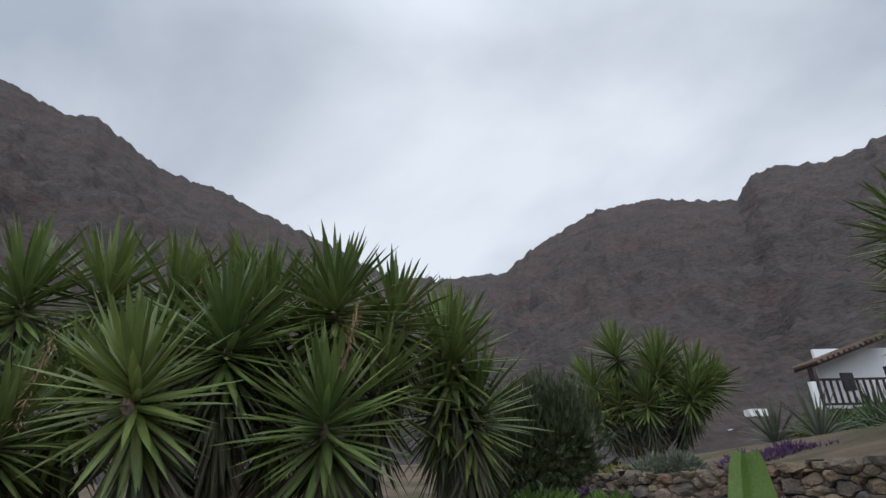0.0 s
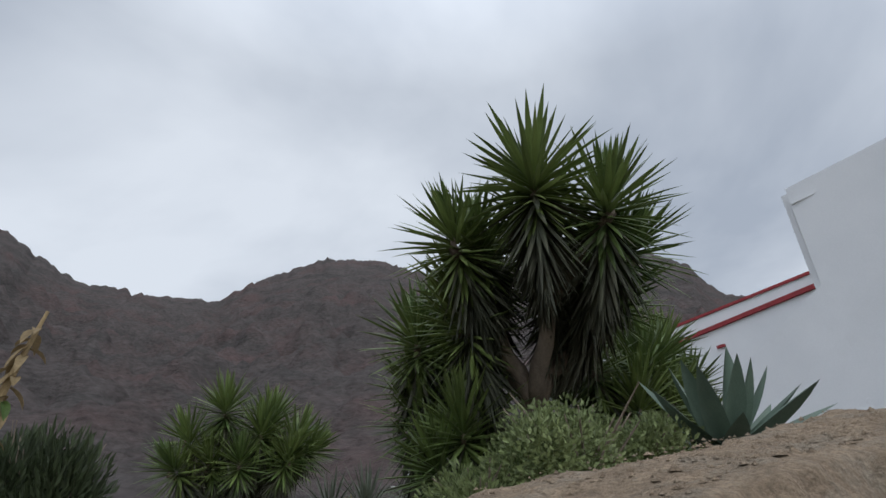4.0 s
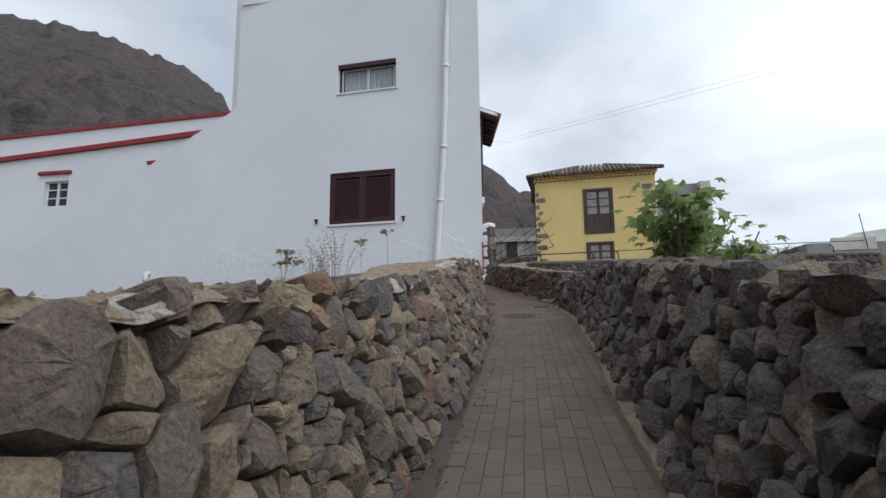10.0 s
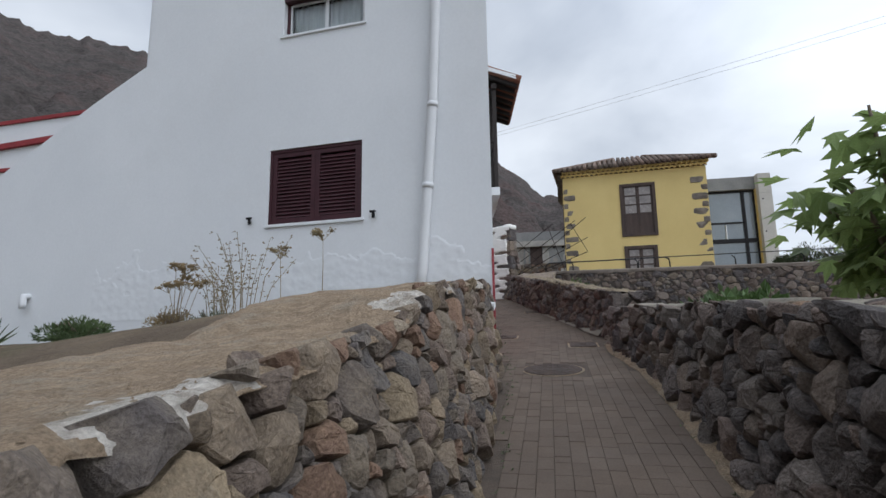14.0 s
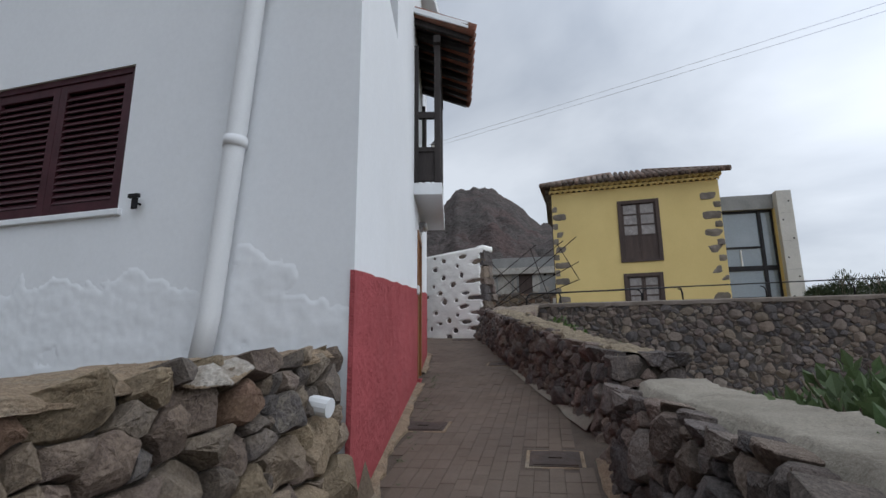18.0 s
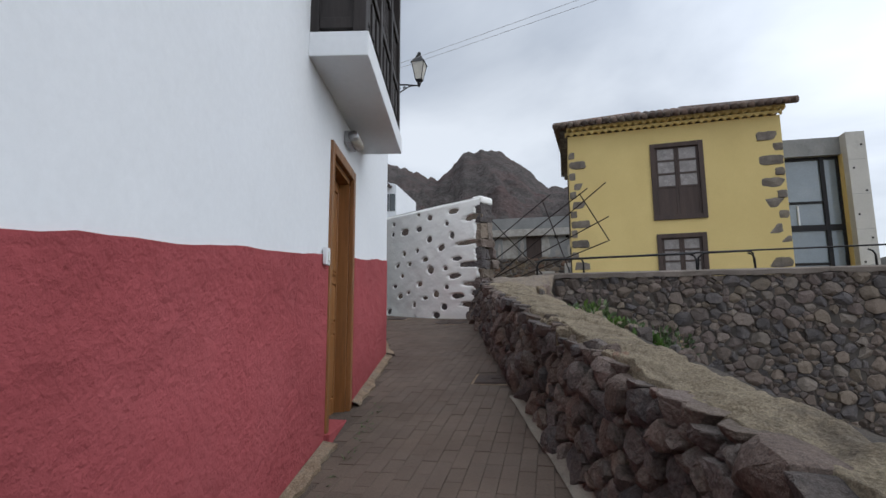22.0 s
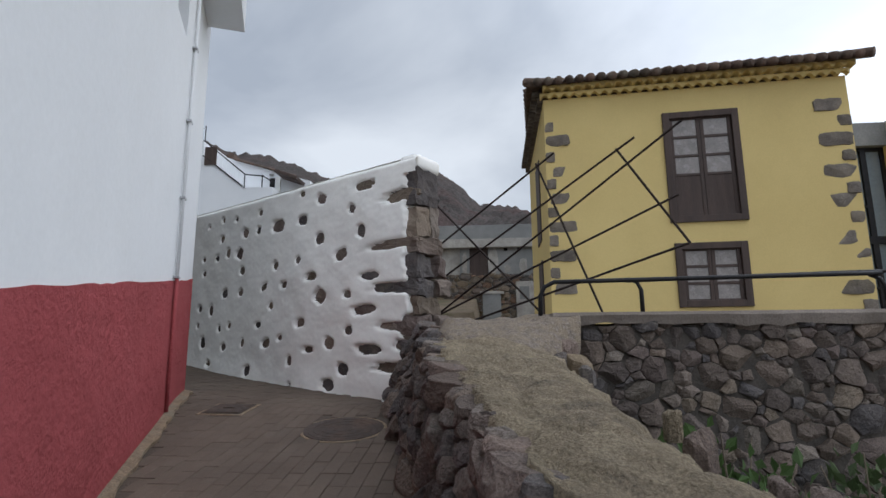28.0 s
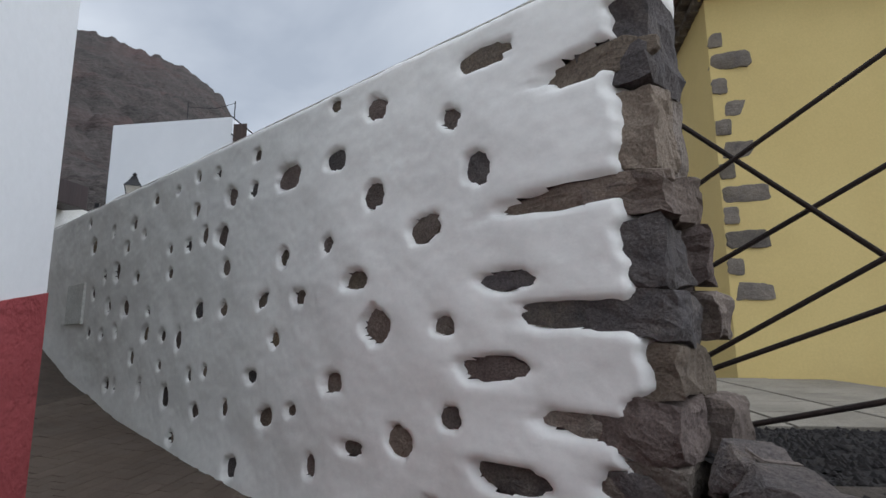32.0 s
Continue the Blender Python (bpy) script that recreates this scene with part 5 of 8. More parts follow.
prism(bm, [(-0.86, 8.42), (0.0, 8.72), (0.0, 8.75), (-0.86, 8.45)], LB + 0.3, MB @ Matrix.Translation((LB + 0.15, 0, 0)) @ Matrix.Rotation(radians(90), 4, "Z"))
part("boarding", bm, wood_grey, balcony)
bm = bmesh.new()
prism(bm, [(-0.80, 8.44), (0.0, 8.72), (0.0, 8.80), (-0.80, 8.53)], 0.04, MB @ Matrix.Translation((-0.15, 0, 0)) @ Matrix.Rotation(radians(90), 4, "Z"))
part("barge_board", bm, white, balcony, "white rendered roof edge")
for i in range(11):
    u = -0.10 + (LB + 0.2) * i / 10
    a, b = MB @ Vector((u, -0.90, 8.45)), MB @ Vector((u, 0.0, 8.79))
    part("roof_tile", T([a, a.lerp(b, 0.5), b], [0.095, 0.085, 0.08], 10), tile, balcony, smooth=True)

# ---------------------------------------------------------------- the next house up the lane
house2 = thing("neighbour_house", (28.5, 3.5, 4.1), "white limewashed lane house with a red dado", "house")
bm = bmesh.new()
walled(bm, MH, 0.0, LH, 2.8, 11.4, 0.3, ((3.30, 3.80, 7.92, 8.9),))
part("lane_wall", bm, white, house2)
part("window_back", B((3.30, 0.2, 7.92), (3.80, 0.22, 8.9), MH), unlit_black, house2)
bm = bmesh.new()
walled(bm, along(S3, (S3[0] - 2.6, S3[1] + 6.5))[0], 0.30, 7.0, 3.0, 11.4, 0.3)
part("end_wall", bm, white, house2)
part("roof_slab", B((26.5, 3.7, 11.0), (30.6, 9, 11.2)), white, house2)
part("dado", dado(MH, LH, 5.09, 5.745, 3.2, (), 0.0), red, house2, "rough red-painted plaster dado")
plinth(house2, MH, 0.0, LH)
bm = bmesh.new()
tube(bm, [MH @ Vector((4.12, -0.03, z)) for z in (4.4, 5.62)], 0.017, 8)
part("conduit", bm, red, house2, "conduit painted with the dado", smooth=True)
bm = bmesh.new()
tube(bm, [MH @ Vector((4.12 + 0.02 * (z - 5.62), -0.03, z)) for z in (5.62, 7.4, 9.0, 11.3)], 0.017, 8)
cd = part("conduit", bm, pvc, house2, "white wall conduit", smooth=True)
for z in (5.62, 6.4, 7.2, 8.0, 8.8):
    part("clip", B((4.08 + 0.02 * (z - 5.62), -0.05, z), (4.18 + 0.02 * (z - 5.62), 0.0, z + 0.02), MH), steel, cd)
part("bay", B((4.15, -0.42, 8.80), (5.05, 0.0, 10.9), MH, 0.006), white, house2, "white projecting box bay")

# wall lantern
lan = thing("street_lamp", (30.3, 2.75, 9.7), "black iron bracket street lantern with frosted panes", "street lamp")
LA, LO = Vector((30.20, 2.74, 9.59)), Vector((30.72, 2.24, 9.83))
dirv = (LO - LA).normalized()
part("plate", B((-0.03, -0.04, -0.22), (0.03, 0.04, 0.25), Matrix.Translation(LA)), black_iron, lan)
part("arm", T([LA + Vector((0, 0, 0.05)), LA.lerp(LO, 0.5) + Vector((0, 0, 0.03)), LO - Vector((0, 0, 0.02))], 0.018, 8), black_iron, lan)
part("brace", T([LA - Vector((0, 0, 0.18)), LA.lerp(LO, 0.3) - Vector((0, 0, 0.14)), LA.lerp(LO, 0.62) - Vector((0, 0, 0.02)), LA.lerp(LO, 0.95)], 0.014, 8), black_iron, lan)
for f, r in ((0.22, 0.065), (0.45, 0.05)):
    c = LA.lerp(LO, f) - Vector((0, 0, 0.06 - 0.02 * f))
    q = [c + dirv * (r * (1 - 0.07 * k) * math.cos(k * 0.7)) + Vector((0, 0, r * (1 - 0.07 * k) * math.sin(k * 0.7))) for k in range(13)]
    part("scroll", T(q, 0.010, 6), black_iron, lan)
part("stem", T([LO - Vector((0, 0, 0.05)), LO + Vector((0, 0, 0.04)), LO + Vector((0, 0, 0.10))], [0.02, 0.045, 0.02], 10), black_iron, lan)
LZ = LO.z + 0.10
def frustum(z0, r0, z1, r1):
    bm = bmesh.new()
    a = [bm.verts.new((LO.x + r0 * math.cos(radians(45 + 90 * k)), LO.y + r0 * math.sin(radians(45 + 90 * k)), z0)) for k in range(4)]
    b = [bm.verts.new((LO.x + r1 * math.cos(radians(45 + 90 * k)), LO.y + r1 * math.sin(radians(45 + 90 * k)), z1)) for k in range(4)]
    for k in range(4):
        bm.faces.new((a[k], a[(k + 1) % 4], b[(k + 1) % 4], b[k]))
    bm.faces.new(a[::-1]); bm.faces.new(b)
    return bm


part("lantern_glass", frustum(LZ + 0.02, 0.10, LZ + 0.42, 0.20), lamp_glass, lan, "frosted cream lantern panes")
part("lantern_base", frustum(LZ - 0.02, 0.07, LZ + 0.02, 0.12), black_iron, lan)
part("lantern_roof", frustum(LZ + 0.42, 0.235, LZ + 0.58, 0.09), black_iron, lan)
part("lantern_cap", frustum(LZ + 0.58, 0.10, LZ + 0.64, 0.07), black_iron, lan)
part("finial", T([LO + Vector((0, 0, 0.74)), LO + Vector((0, 0, 0.79)), LO + Vector((0, 0, 0.83))], [0.02, 0.05, 0.012], 8), black_iron, lan)
for k in range(4):
    a = radians(45 + 90 * k)
    part("glazing_bar", T([(LO.x + 0.10 * math.cos(a), LO.y + 0.10 * math.sin(a), LZ + 0.02), (LO.x + 0.205 * math.cos(a), LO.y + 0.205 * math.sin(a), LZ + 0.42)], 0.010, 6), black_iron, lan)
for k, (dz, sag) in enumerate(((0.0, 0.3), (0.11, 0.28))):
    a, b = Vector((30.25, 2.72, 10.02 + dz)), Vector((25.6, -20.5, 13.25 + dz * 2.6))
    pts = [a.lerp(b, t) - Vector((0, 0, sag * 4 * t * (1 - t) * 0.4)) for t in np.linspace(0, 1, 14)]
    tagged(part("overhead_cable", T(pts, 0.0042, 6), cable_hazed), "thin black overhead cable strung from the lane house, coloured pale for haze", "cable", group="overhead cables")

# ---------------------------------------------------------------- low white house set back
low = thing("low_house", (26, 13, 3), "low white house with red copings behind a garden", "house")
bm = bmesh.new()
ML, LL = along((26.0, 21.0), (26.0, 6.0))
WY = (21 - 18.47, 21 - 17.40, 7.52, 8.58)
walled(bm, ML, 0.0, LL, 2.5, 10.5, 0.3, (WY,))
prism(bm, [(0, 10.5), (LL, 10.5), (LL, 10.98)], 0.3, ML)
part("front_wall", bm, white, low)
part("side_wall", B((26.3, 20.7, 2.5), (34, 21.0, 10.5)), white, low)
part("roof", B((26.3, 6, 9.9), (34, 20.7, 10.1)), white, low)
bm = bmesh.new()
prism(bm, [(-0.05, 10.50), (LL, 10.98), (LL, 11.10), (-0.05, 10.62)], 0.42, ML @ Matrix.Translation((0, -0.08, 0)))
part("coping", bm, red_trim, low, "red painted coping")
bm = bmesh.new()
prism(bm, [(0, 9.50), (LL, 10.40), (LL, 10.60), (0, 9.68)], 0.14, ML @ Matrix.Translation((0, -0.135, 0)))
part("band", bm, red_trim, low, "red painted ledge")
bm = bmesh.new()
prism(bm, [(-0.6, 9.5), (0.0, 9.5), (0.0, 10.52), (-0.6, 10.5)], 0.3, ML)
part("end_block", bm, red_trim, low, "red painted end pier")
part("hood", B((21 - 18.75, -0.12, 8.86), (21 - 17.28, 0.0, 8.98), ML, 0.01), red_trim, low, "red hood over the window")
part("hood", B((21 - 13.9, -0.12, 9.02), (21 - 13.5, 0.0, 9.15), ML, 0.01), red_trim, low, "short red ledge")
win = part("window", B((WY[0], 0.12, WY[2]), (WY[0] + 0.06, 0.18, WY[3]), ML), pvc, low, "small dark window with white bars")
part("frame", B((WY[1] - 0.06, 0.12, WY[2]), (WY[1], 0.18, WY[3]), ML), pvc, win)
for k in range(1, 2):
    u = WY[0] + (WY[1] - WY[0]) * 0.5
    part("mullion", B((u - 0.05, 0.11, WY[2]), (u + 0.05, 0.17, WY[3]), ML), pvc, win)
for z in (WY[2] + 0.02, WY[2] + 0.36, WY[2] + 0.70, WY[3] - 0.05):
    part("bar", B((WY[0] + 0.06, 0.125, z), (WY[1] - 0.06, 0.165, z + 0.045), ML), pvc, win)
part("pane", B((WY[0], 0.2, WY[2]), (WY[1], 0.22, WY[3]), ML), dark_glass, win)
part("parapet_block", B((25.2, 6.2, 9.6), (26.6, 7.3, 11.75)), white, low)

# ---------------------------------------------------------------- lime-washed stone wall
W0, W1 = Vector((31.22, 0.97, 0)), Vector((36.2, 8.81, 0))
WD = (W1 - W0).normalized()
WN = Vector((-WD.y, WD.x, 0))
WL = (W1 - W0).length
WTOP = 7.22
rng = random.Random(33)
# stones that show through, band by band: u, z, half width, half height
BAND_TOP = [(2.00, 7.08, 0.045, 0.039), (3.95, 6.99, 0.038, 0.043), (6.93, 6.99, 0.046, 0.050), (0.79, 6.98, 0.160, 0.059), (2.96, 6.96, 0.049, 0.049), (3.58, 6.95, 0.040, 0.036), (1.60, 6.94, 0.093, 0.067), (4.90, 6.94, 0.047, 0.041), (4.34, 6.93, 0.034, 0.036), (5.41, 6.77, 0.066, 0.057), (6.03, 6.77, 0.061, 0.053), (1.00, 6.71, 0.064, 0.052), (1.98, 6.70, 0.096, 0.065), (2.52, 6.70, 0.139, 0.091), (3.34, 6.70, 0.084, 0.073), (2.99, 6.69, 0.049, 0.054), (3.96, 6.68, 0.062, 0.054), (6.70, 6.68, 0.088, 0.087), (5.13, 6.62, 0.034, 0.036), (5.55, 6.53, 0.064, 0.056)]
BAND_MID = [(3.76, 6.43, 0.059, 0.069), (0.83, 6.40, 0.079, 0.082), (1.61, 6.40, 0.078, 0.077), (3.46, 6.39, 0.102, 0.089), (4.46, 6.39, 0.036, 0.036), (4.07, 6.38, 0.051, 0.048), (5.79, 6.28, 0.092, 0.099), (6.20, 6.26, 0.040, 0.059), (5.24, 6.18, 0.054, 0.047), (4.43, 6.16, 0.041, 0.043), (2.04, 6.15, 0.052, 0.049), (1.20, 6.14, 0.112, 0.070), (2.54, 6.12, 0.060, 0.058), (3.36, 6.12, 0.068, 0.059), (6.59, 6.09, 0.043, 0.068), (5.99, 5.92, 0.076, 0.077), (1.76, 5.90, 0.120, 0.054), (5.50, 5.88, 0.086, 0.087)]
BAND_LOW = [(2.79, 5.83, 0.073, 0.044), (2.33, 5.83, 0.071, 0.050), (0.67, 5.82, 0.162, 0.044), (4.86, 5.82, 0.036, 0.036), (3.80, 5.80, 0.076, 0.066), (3.38, 5.79, 0.060, 0.052), (5.71, 5.64, 0.036, 0.067), (1.57, 5.63, 0.111, 0.095), (6.60, 5.63, 0.042, 0.044), (1.06, 5.62, 0.073, 0.047), (6.13, 5.62, 0.056, 0.049), (4.89, 5.61, 0.085, 0.074), (4.49, 5.59, 0.054, 0.047), (4.16, 5.55, 0.051, 0.079), (2.61, 5.55, 0.051, 0.051), (0.78, 5.41, 0.200, 0.060), (5.18, 5.38, 0.063, 0.068), (4.52, 5.32, 0.034, 0.036), (3.63, 5.30, 0.044, 0.046), (1.95, 5.29, 0.090, 0.061), (2.89, 5.29, 0.073, 0.042), (3.89, 5.26, 0.035, 0.048)]
BAND_FOOT = [(1.02, 5.17, 0.060, 0.051), (4.91, 5.10, 0.045, 0.083), (2.36, 5.10, 0.054, 0.036), (5.83, 5.08, 0.072, 0.065), (5.57, 5.08, 0.034, 0.051), (4.35, 5.05, 0.066, 0.088), (3.27, 5.04, 0.034, 0.058), (2.68, 5.03, 0.085, 0.062), (1.38, 5.02, 0.090, 0.072), (3.75, 4.98, 0.059, 0.051), (1.77, 4.94, 0.096, 0.038), (0.69, 4.94, 0.200, 0.063), (2.14, 4.79, 0.057, 0.064), (4.12, 4.73, 0.054, 0.047), (1.11, 4.70, 0.091, 0.073), (3.10, 4.64, 0.084, 0.073), (1.36, 4.50, 0.110, 0.075), (2.09, 4.48, 0.035, 0.036)]
SHOW = BAND_TOP + BAND_MID + BAND_LOW + BAND_FOOT
QUOIN = [(0.19, 6.75, .25, .075), (0.33, 6.17, .40, .055), (0.33, 5.65, .28, .062), (0.28, 5.20, .27, .048), (0.13, 4.99, .12, .055), (0.29, 4.73, .29, .058)]
SHOW = [(u, z, a, b, rng.uniform(-0.5, 0.5) if a < 0.12 else rng.uniform(-0.1, 0.2)) for u, z, a, b in SHOW]
QUO = [(u, z, a, b, rng.uniform(-0.06, 0.12)) for u, z, a, b in QUOIN]
lime_wall = thing("wall_limewashed", (33, 4, 4.6), "white limewashed rubble wall with dark stones showing through", "wall", kind="structure")


def in_hole(u, z, h):
    du, dz = u - h[0], z - h[1]
    c, s = math.cos(h[4]), math.sin(h[4])
    x, y = (du * c + dz * s) / h[2], (-du * s + dz * c) / h[3]
    p = 2.6
    wob = 1 + 0.26 * noise.noise((h[0] * 5 + x * 1.1, h[1] * 5 + y * 1.1, 1.0)) + 0.16 * noise.noise((h[0] * 9 + x * 2.6, h[1] * 9 + y * 2.6, 4.0))
    return (abs(x) ** p + abs(y) ** p) ** (1 / p) / wob


us = list(np.arange(-0.06, 5.0, 0.02)) + list(np.arange(5.0, WL + 0.03, 0.025))
zs = list(np.arange(4.1, WTOP + 0.001, 0.021))
zs[-1] = WTOP
uu, zz = np.meshgrid(us, zs)
near = np.full(uu.shape, 9.0)
marg = np.full(uu.shape, 9.0)
for h in SHOW + QUO:
    sel = (np.abs(uu - h[0]) < h[2] + 0.25) & (np.abs(zz - h[1]) < h[3] + 0.25)
    for j, i in zip(*np.nonzero(sel)):
        f = in_hole(uu[j, i], zz[j, i], h)
        near[j, i] = min(near[j, i], f)
        marg[j, i] = min(marg[j, i], (f - 1) * min(h[2], h[3]))
verts = []
for j in range(len(zs)):
    for i in range(len(us)):
        u, z = us[i], zs[j]
        d = 0.022 * noise.noise((u * 1.3, z * 1.3, 5)) + 0.010 * noise.noise((u * 4.5, z * 4.5, 5)) + 0.003 * noise.noise((u * 18, z * 18, 5))
        m0 = max(0.0, marg[j, i])
        d -= 0.012 * math.exp(-(m0 / 0.014) ** 1.5) + 0.07 * smooth((0.004 - marg[j, i]) / 0.016)
        edge_u = 0.09 + 0.14 * noise.noise((z * 3.4, 2, 2)) + 0.05 * noise.noise((z * 12.0, 2, 2))
        if z < 6.98:
            d -= 0.16 * smooth((edge_u + 0.03 - u) / 0.08)
        if z > WTOP - 0.10:
            d -= 0.10 * smooth((z - WTOP + 0.10) / 0.10) ** 2
        foot = poly_at(LIME_FOOT, u)
        d += 0.04 * smooth((foot + 0.35 - z) / 0.5)
        q = W0 + WD * u + WN * d
        verts.append((q.x, q.y, z + 0.012 * noise.noise((u * 2, 0, 8)) * (1 if z > WTOP - 0.2 else 0)))
faces = []
n = len(us)
for j in range(len(zs) - 1):
    for i in range(n - 1):
        cu = (near[j, i] + near[j + 1, i + 1] + near[j, i + 1] + near[j + 1, i]) / 4
        edge_u = 0.09 + 0.14 * noise.noise((zs[j] * 3.4, 2, 2)) + 0.05 * noise.noise((zs[j] * 12.0, 2, 2))
        if cu < 0.86 or (us[i] < edge_u - 0.05 and zs[j] < 6.98):
            continue
        faces.append((j * n + i, j * n + i + 1, (j + 1) * n + i + 1, (j + 1) * n + i))
raw("plaster", verts, faces, limewash, lime_wall, "thick rounded limewash plaster", smooth=True)
MW, _ = along(W1, W0)
part("core", B((0.3, 0.085, 3.9), (WL - 0.14, 0.50, WTOP - 0.16), MW), mortar, lime_wall)
bm = bmesh.new()
rows = []
for u in np.arange(0.06, WL + 0.05, 0.12):
    r = []
    for k in range(9):
        f = k / 8
        q = W0 + WD * u + WN * (-0.07 - f * 0.45)
        r.append((q.x, q.y, WTOP - 0.005 + 0.03 * math.sin(math.pi * f) + 0.012 * noise.noise((u * 2, 0, 8)) - (0.12 if k == 8 else 0)))
    rows.append(r)
part("capping", strip(bm, rows), limewash, lime_wall, "white limewashed top", smooth=True)
# a rounded white end to the capping
part("capping_end", B((WL - 0.24, 0.055, WTOP - 0.16), (WL + 0.03, 0.53, WTOP + 0.028), MW, 0.06), limewash, lime_wall, smooth=True)
rng = random.Random(8)
for h in SHOW + QUO:
    pl = []
    for k in range(9):
        an = 2 * math.pi * k / 9
        x, y = h[2] * 1.12 * math.cos(an), h[3] * 1.12 * math.sin(an)
        c, s = math.cos(h[4]), math.sin(h[4])
        pl.append((h[0] + x * c - y * s, h[1] + x * s + y * c))
    got = stone_mesh(pl, (h[0], h[1]), min(h[2], h[3]), rng, 0.04, 1.0, 0.5)
    vs = []
    for u, z, d in got[0]:
        q = W0 + WD * u + WN * (min(d, 0.03) * 0.6 - 0.040)
        vs.append((q.x, q.y, z))
    raw("stone", vs, got[1], basalt if rng.random() < 0.75 else stone, lime_wall)
# rough blocks stacked at its end: foot, head, how far each stands out, front and back
STACK = [(6.62, 7.06, 0.03, -0.02, 0.46), (6.24, 6.60, 0.05, -0.01, 0.30), (6.22, 6.64, 0.02, 0.29, 0.50), (6.03, 6.23, 0.07, -0.03, 0.52), (5.74, 6.02, 0.06, -0.02, 0.33), (5.76, 6.02, 0.10, 0.32, 0.54), (5.53, 5.73, 0.08, -0.03, 0.30), (5.54, 5.75, 0.14, 0.28, 0.56), (5.32, 5.53, 0.08, -0.02, 0.44), (5.10, 5.32, 0.08, -0.03, 0.26), (5.08, 5.33, 0.17, 0.25, 0.60), (4.93, 5.10, 0.07, -0.02, 0.48), (4.66, 4.93, 0.09, -0.03, 0.30), (4.62, 4.93, 0.12, 0.30, 0.58), (4.15, 4.66, 0.10, -0.05, 0.58)]
for z0, z1, out, a, b in STACK:
    bm = bmesh.new()
    box(bm, (WL - 0.28, a + 0.06, z0 + 0.006), (WL + out, b, z1 - 0.006), MW)
    bmesh.ops.subdivide_edges(bm, edges=bm.edges, cuts=6, use_grid_fill=True)
    mid = MW @ Vector((WL - 0.14 + out / 2, (a + b) / 2 + 0.03, (z0 + z1) / 2))
    half = max(0.06, (z1 - z0) / 2)
    for v in bm.verts:
        o = v.co - mid
        # knock the corners off, then break the faces
        far = max(0.0, abs(o.z) / half + (MW.to_3x3().inverted() @ o).x / 0.24 - 1.55)
        v.co -= o * min(0.30, 0.28 * far)
        v.co += noise.noise_vector(v.co * 4.0 + mid * 3) * 0.038 + noise.noise_vector(v.co * 11.0 + mid * 3) * 0.026 + noise.noise_vector(v.co * 27.0 + mid * 3) * 0.011
    part("quoin_stone", bm, basalt, lime_wall)
# small hatch in the wall
part("meter_hatch", B((WL - 7.5, -0.02, 5.74), (WL - 6.85, 0.10, 6.24), MW, 0.006), cream, lime_wall, "painted metal meter hatch")

# ---------------------------------------------------------------- yellow house
Y0, Y1 = (36.9, -1.3), (36.3, -7.5)
MY, LY = along(Y0, Y1)
yh = thing("yellow_house", (37, -4.4, 5.7), "two-storey yellow rendered house with stone quoins and a hipped tile roof", "house")
YW = (2.62, 3.98, 7.58, 9.86)
YL = (2.66, 3.90, 5.80, 6.96)
bm = bmesh.new()
walled(bm, MY, 0.0, LY, 4.6, 10.50, 0.4, (YW, YL))
part("front_wall", bm, yellow, yh)
bm = bmesh.new()
YS, YSL = along((Y0[0] + 5.2, Y0[1] - 0.10), Y0)
walled(bm, YS, 0.0, YSL, 4.6, 10.50, 0.3, ((YSL - 2.6, YSL - 1.7, 7.6, 9.6), (YSL - 2.6, YSL - 1.7, 5.5, 7.0)))
part("side_wall", bm, yellow, yh)
for z0, z1 in ((7.6, 9.6), (5.5, 7.0)):
    part("side_window", B((YSL - 2.66, -0.03, z0 - 0.05), (YSL - 1.64, 0.12, z1 + 0.05), YS, 0.01), wood_brown, yh, "brown timber side window")
bm = bmesh.new()
walled(bm, along(Y1, (Y1[0] + 5.2, Y1[1] + 0.3))[0], 0.4, 5.2, 4.6, 10.50, 0.3)
part("side_wall", bm, yellow, yh)


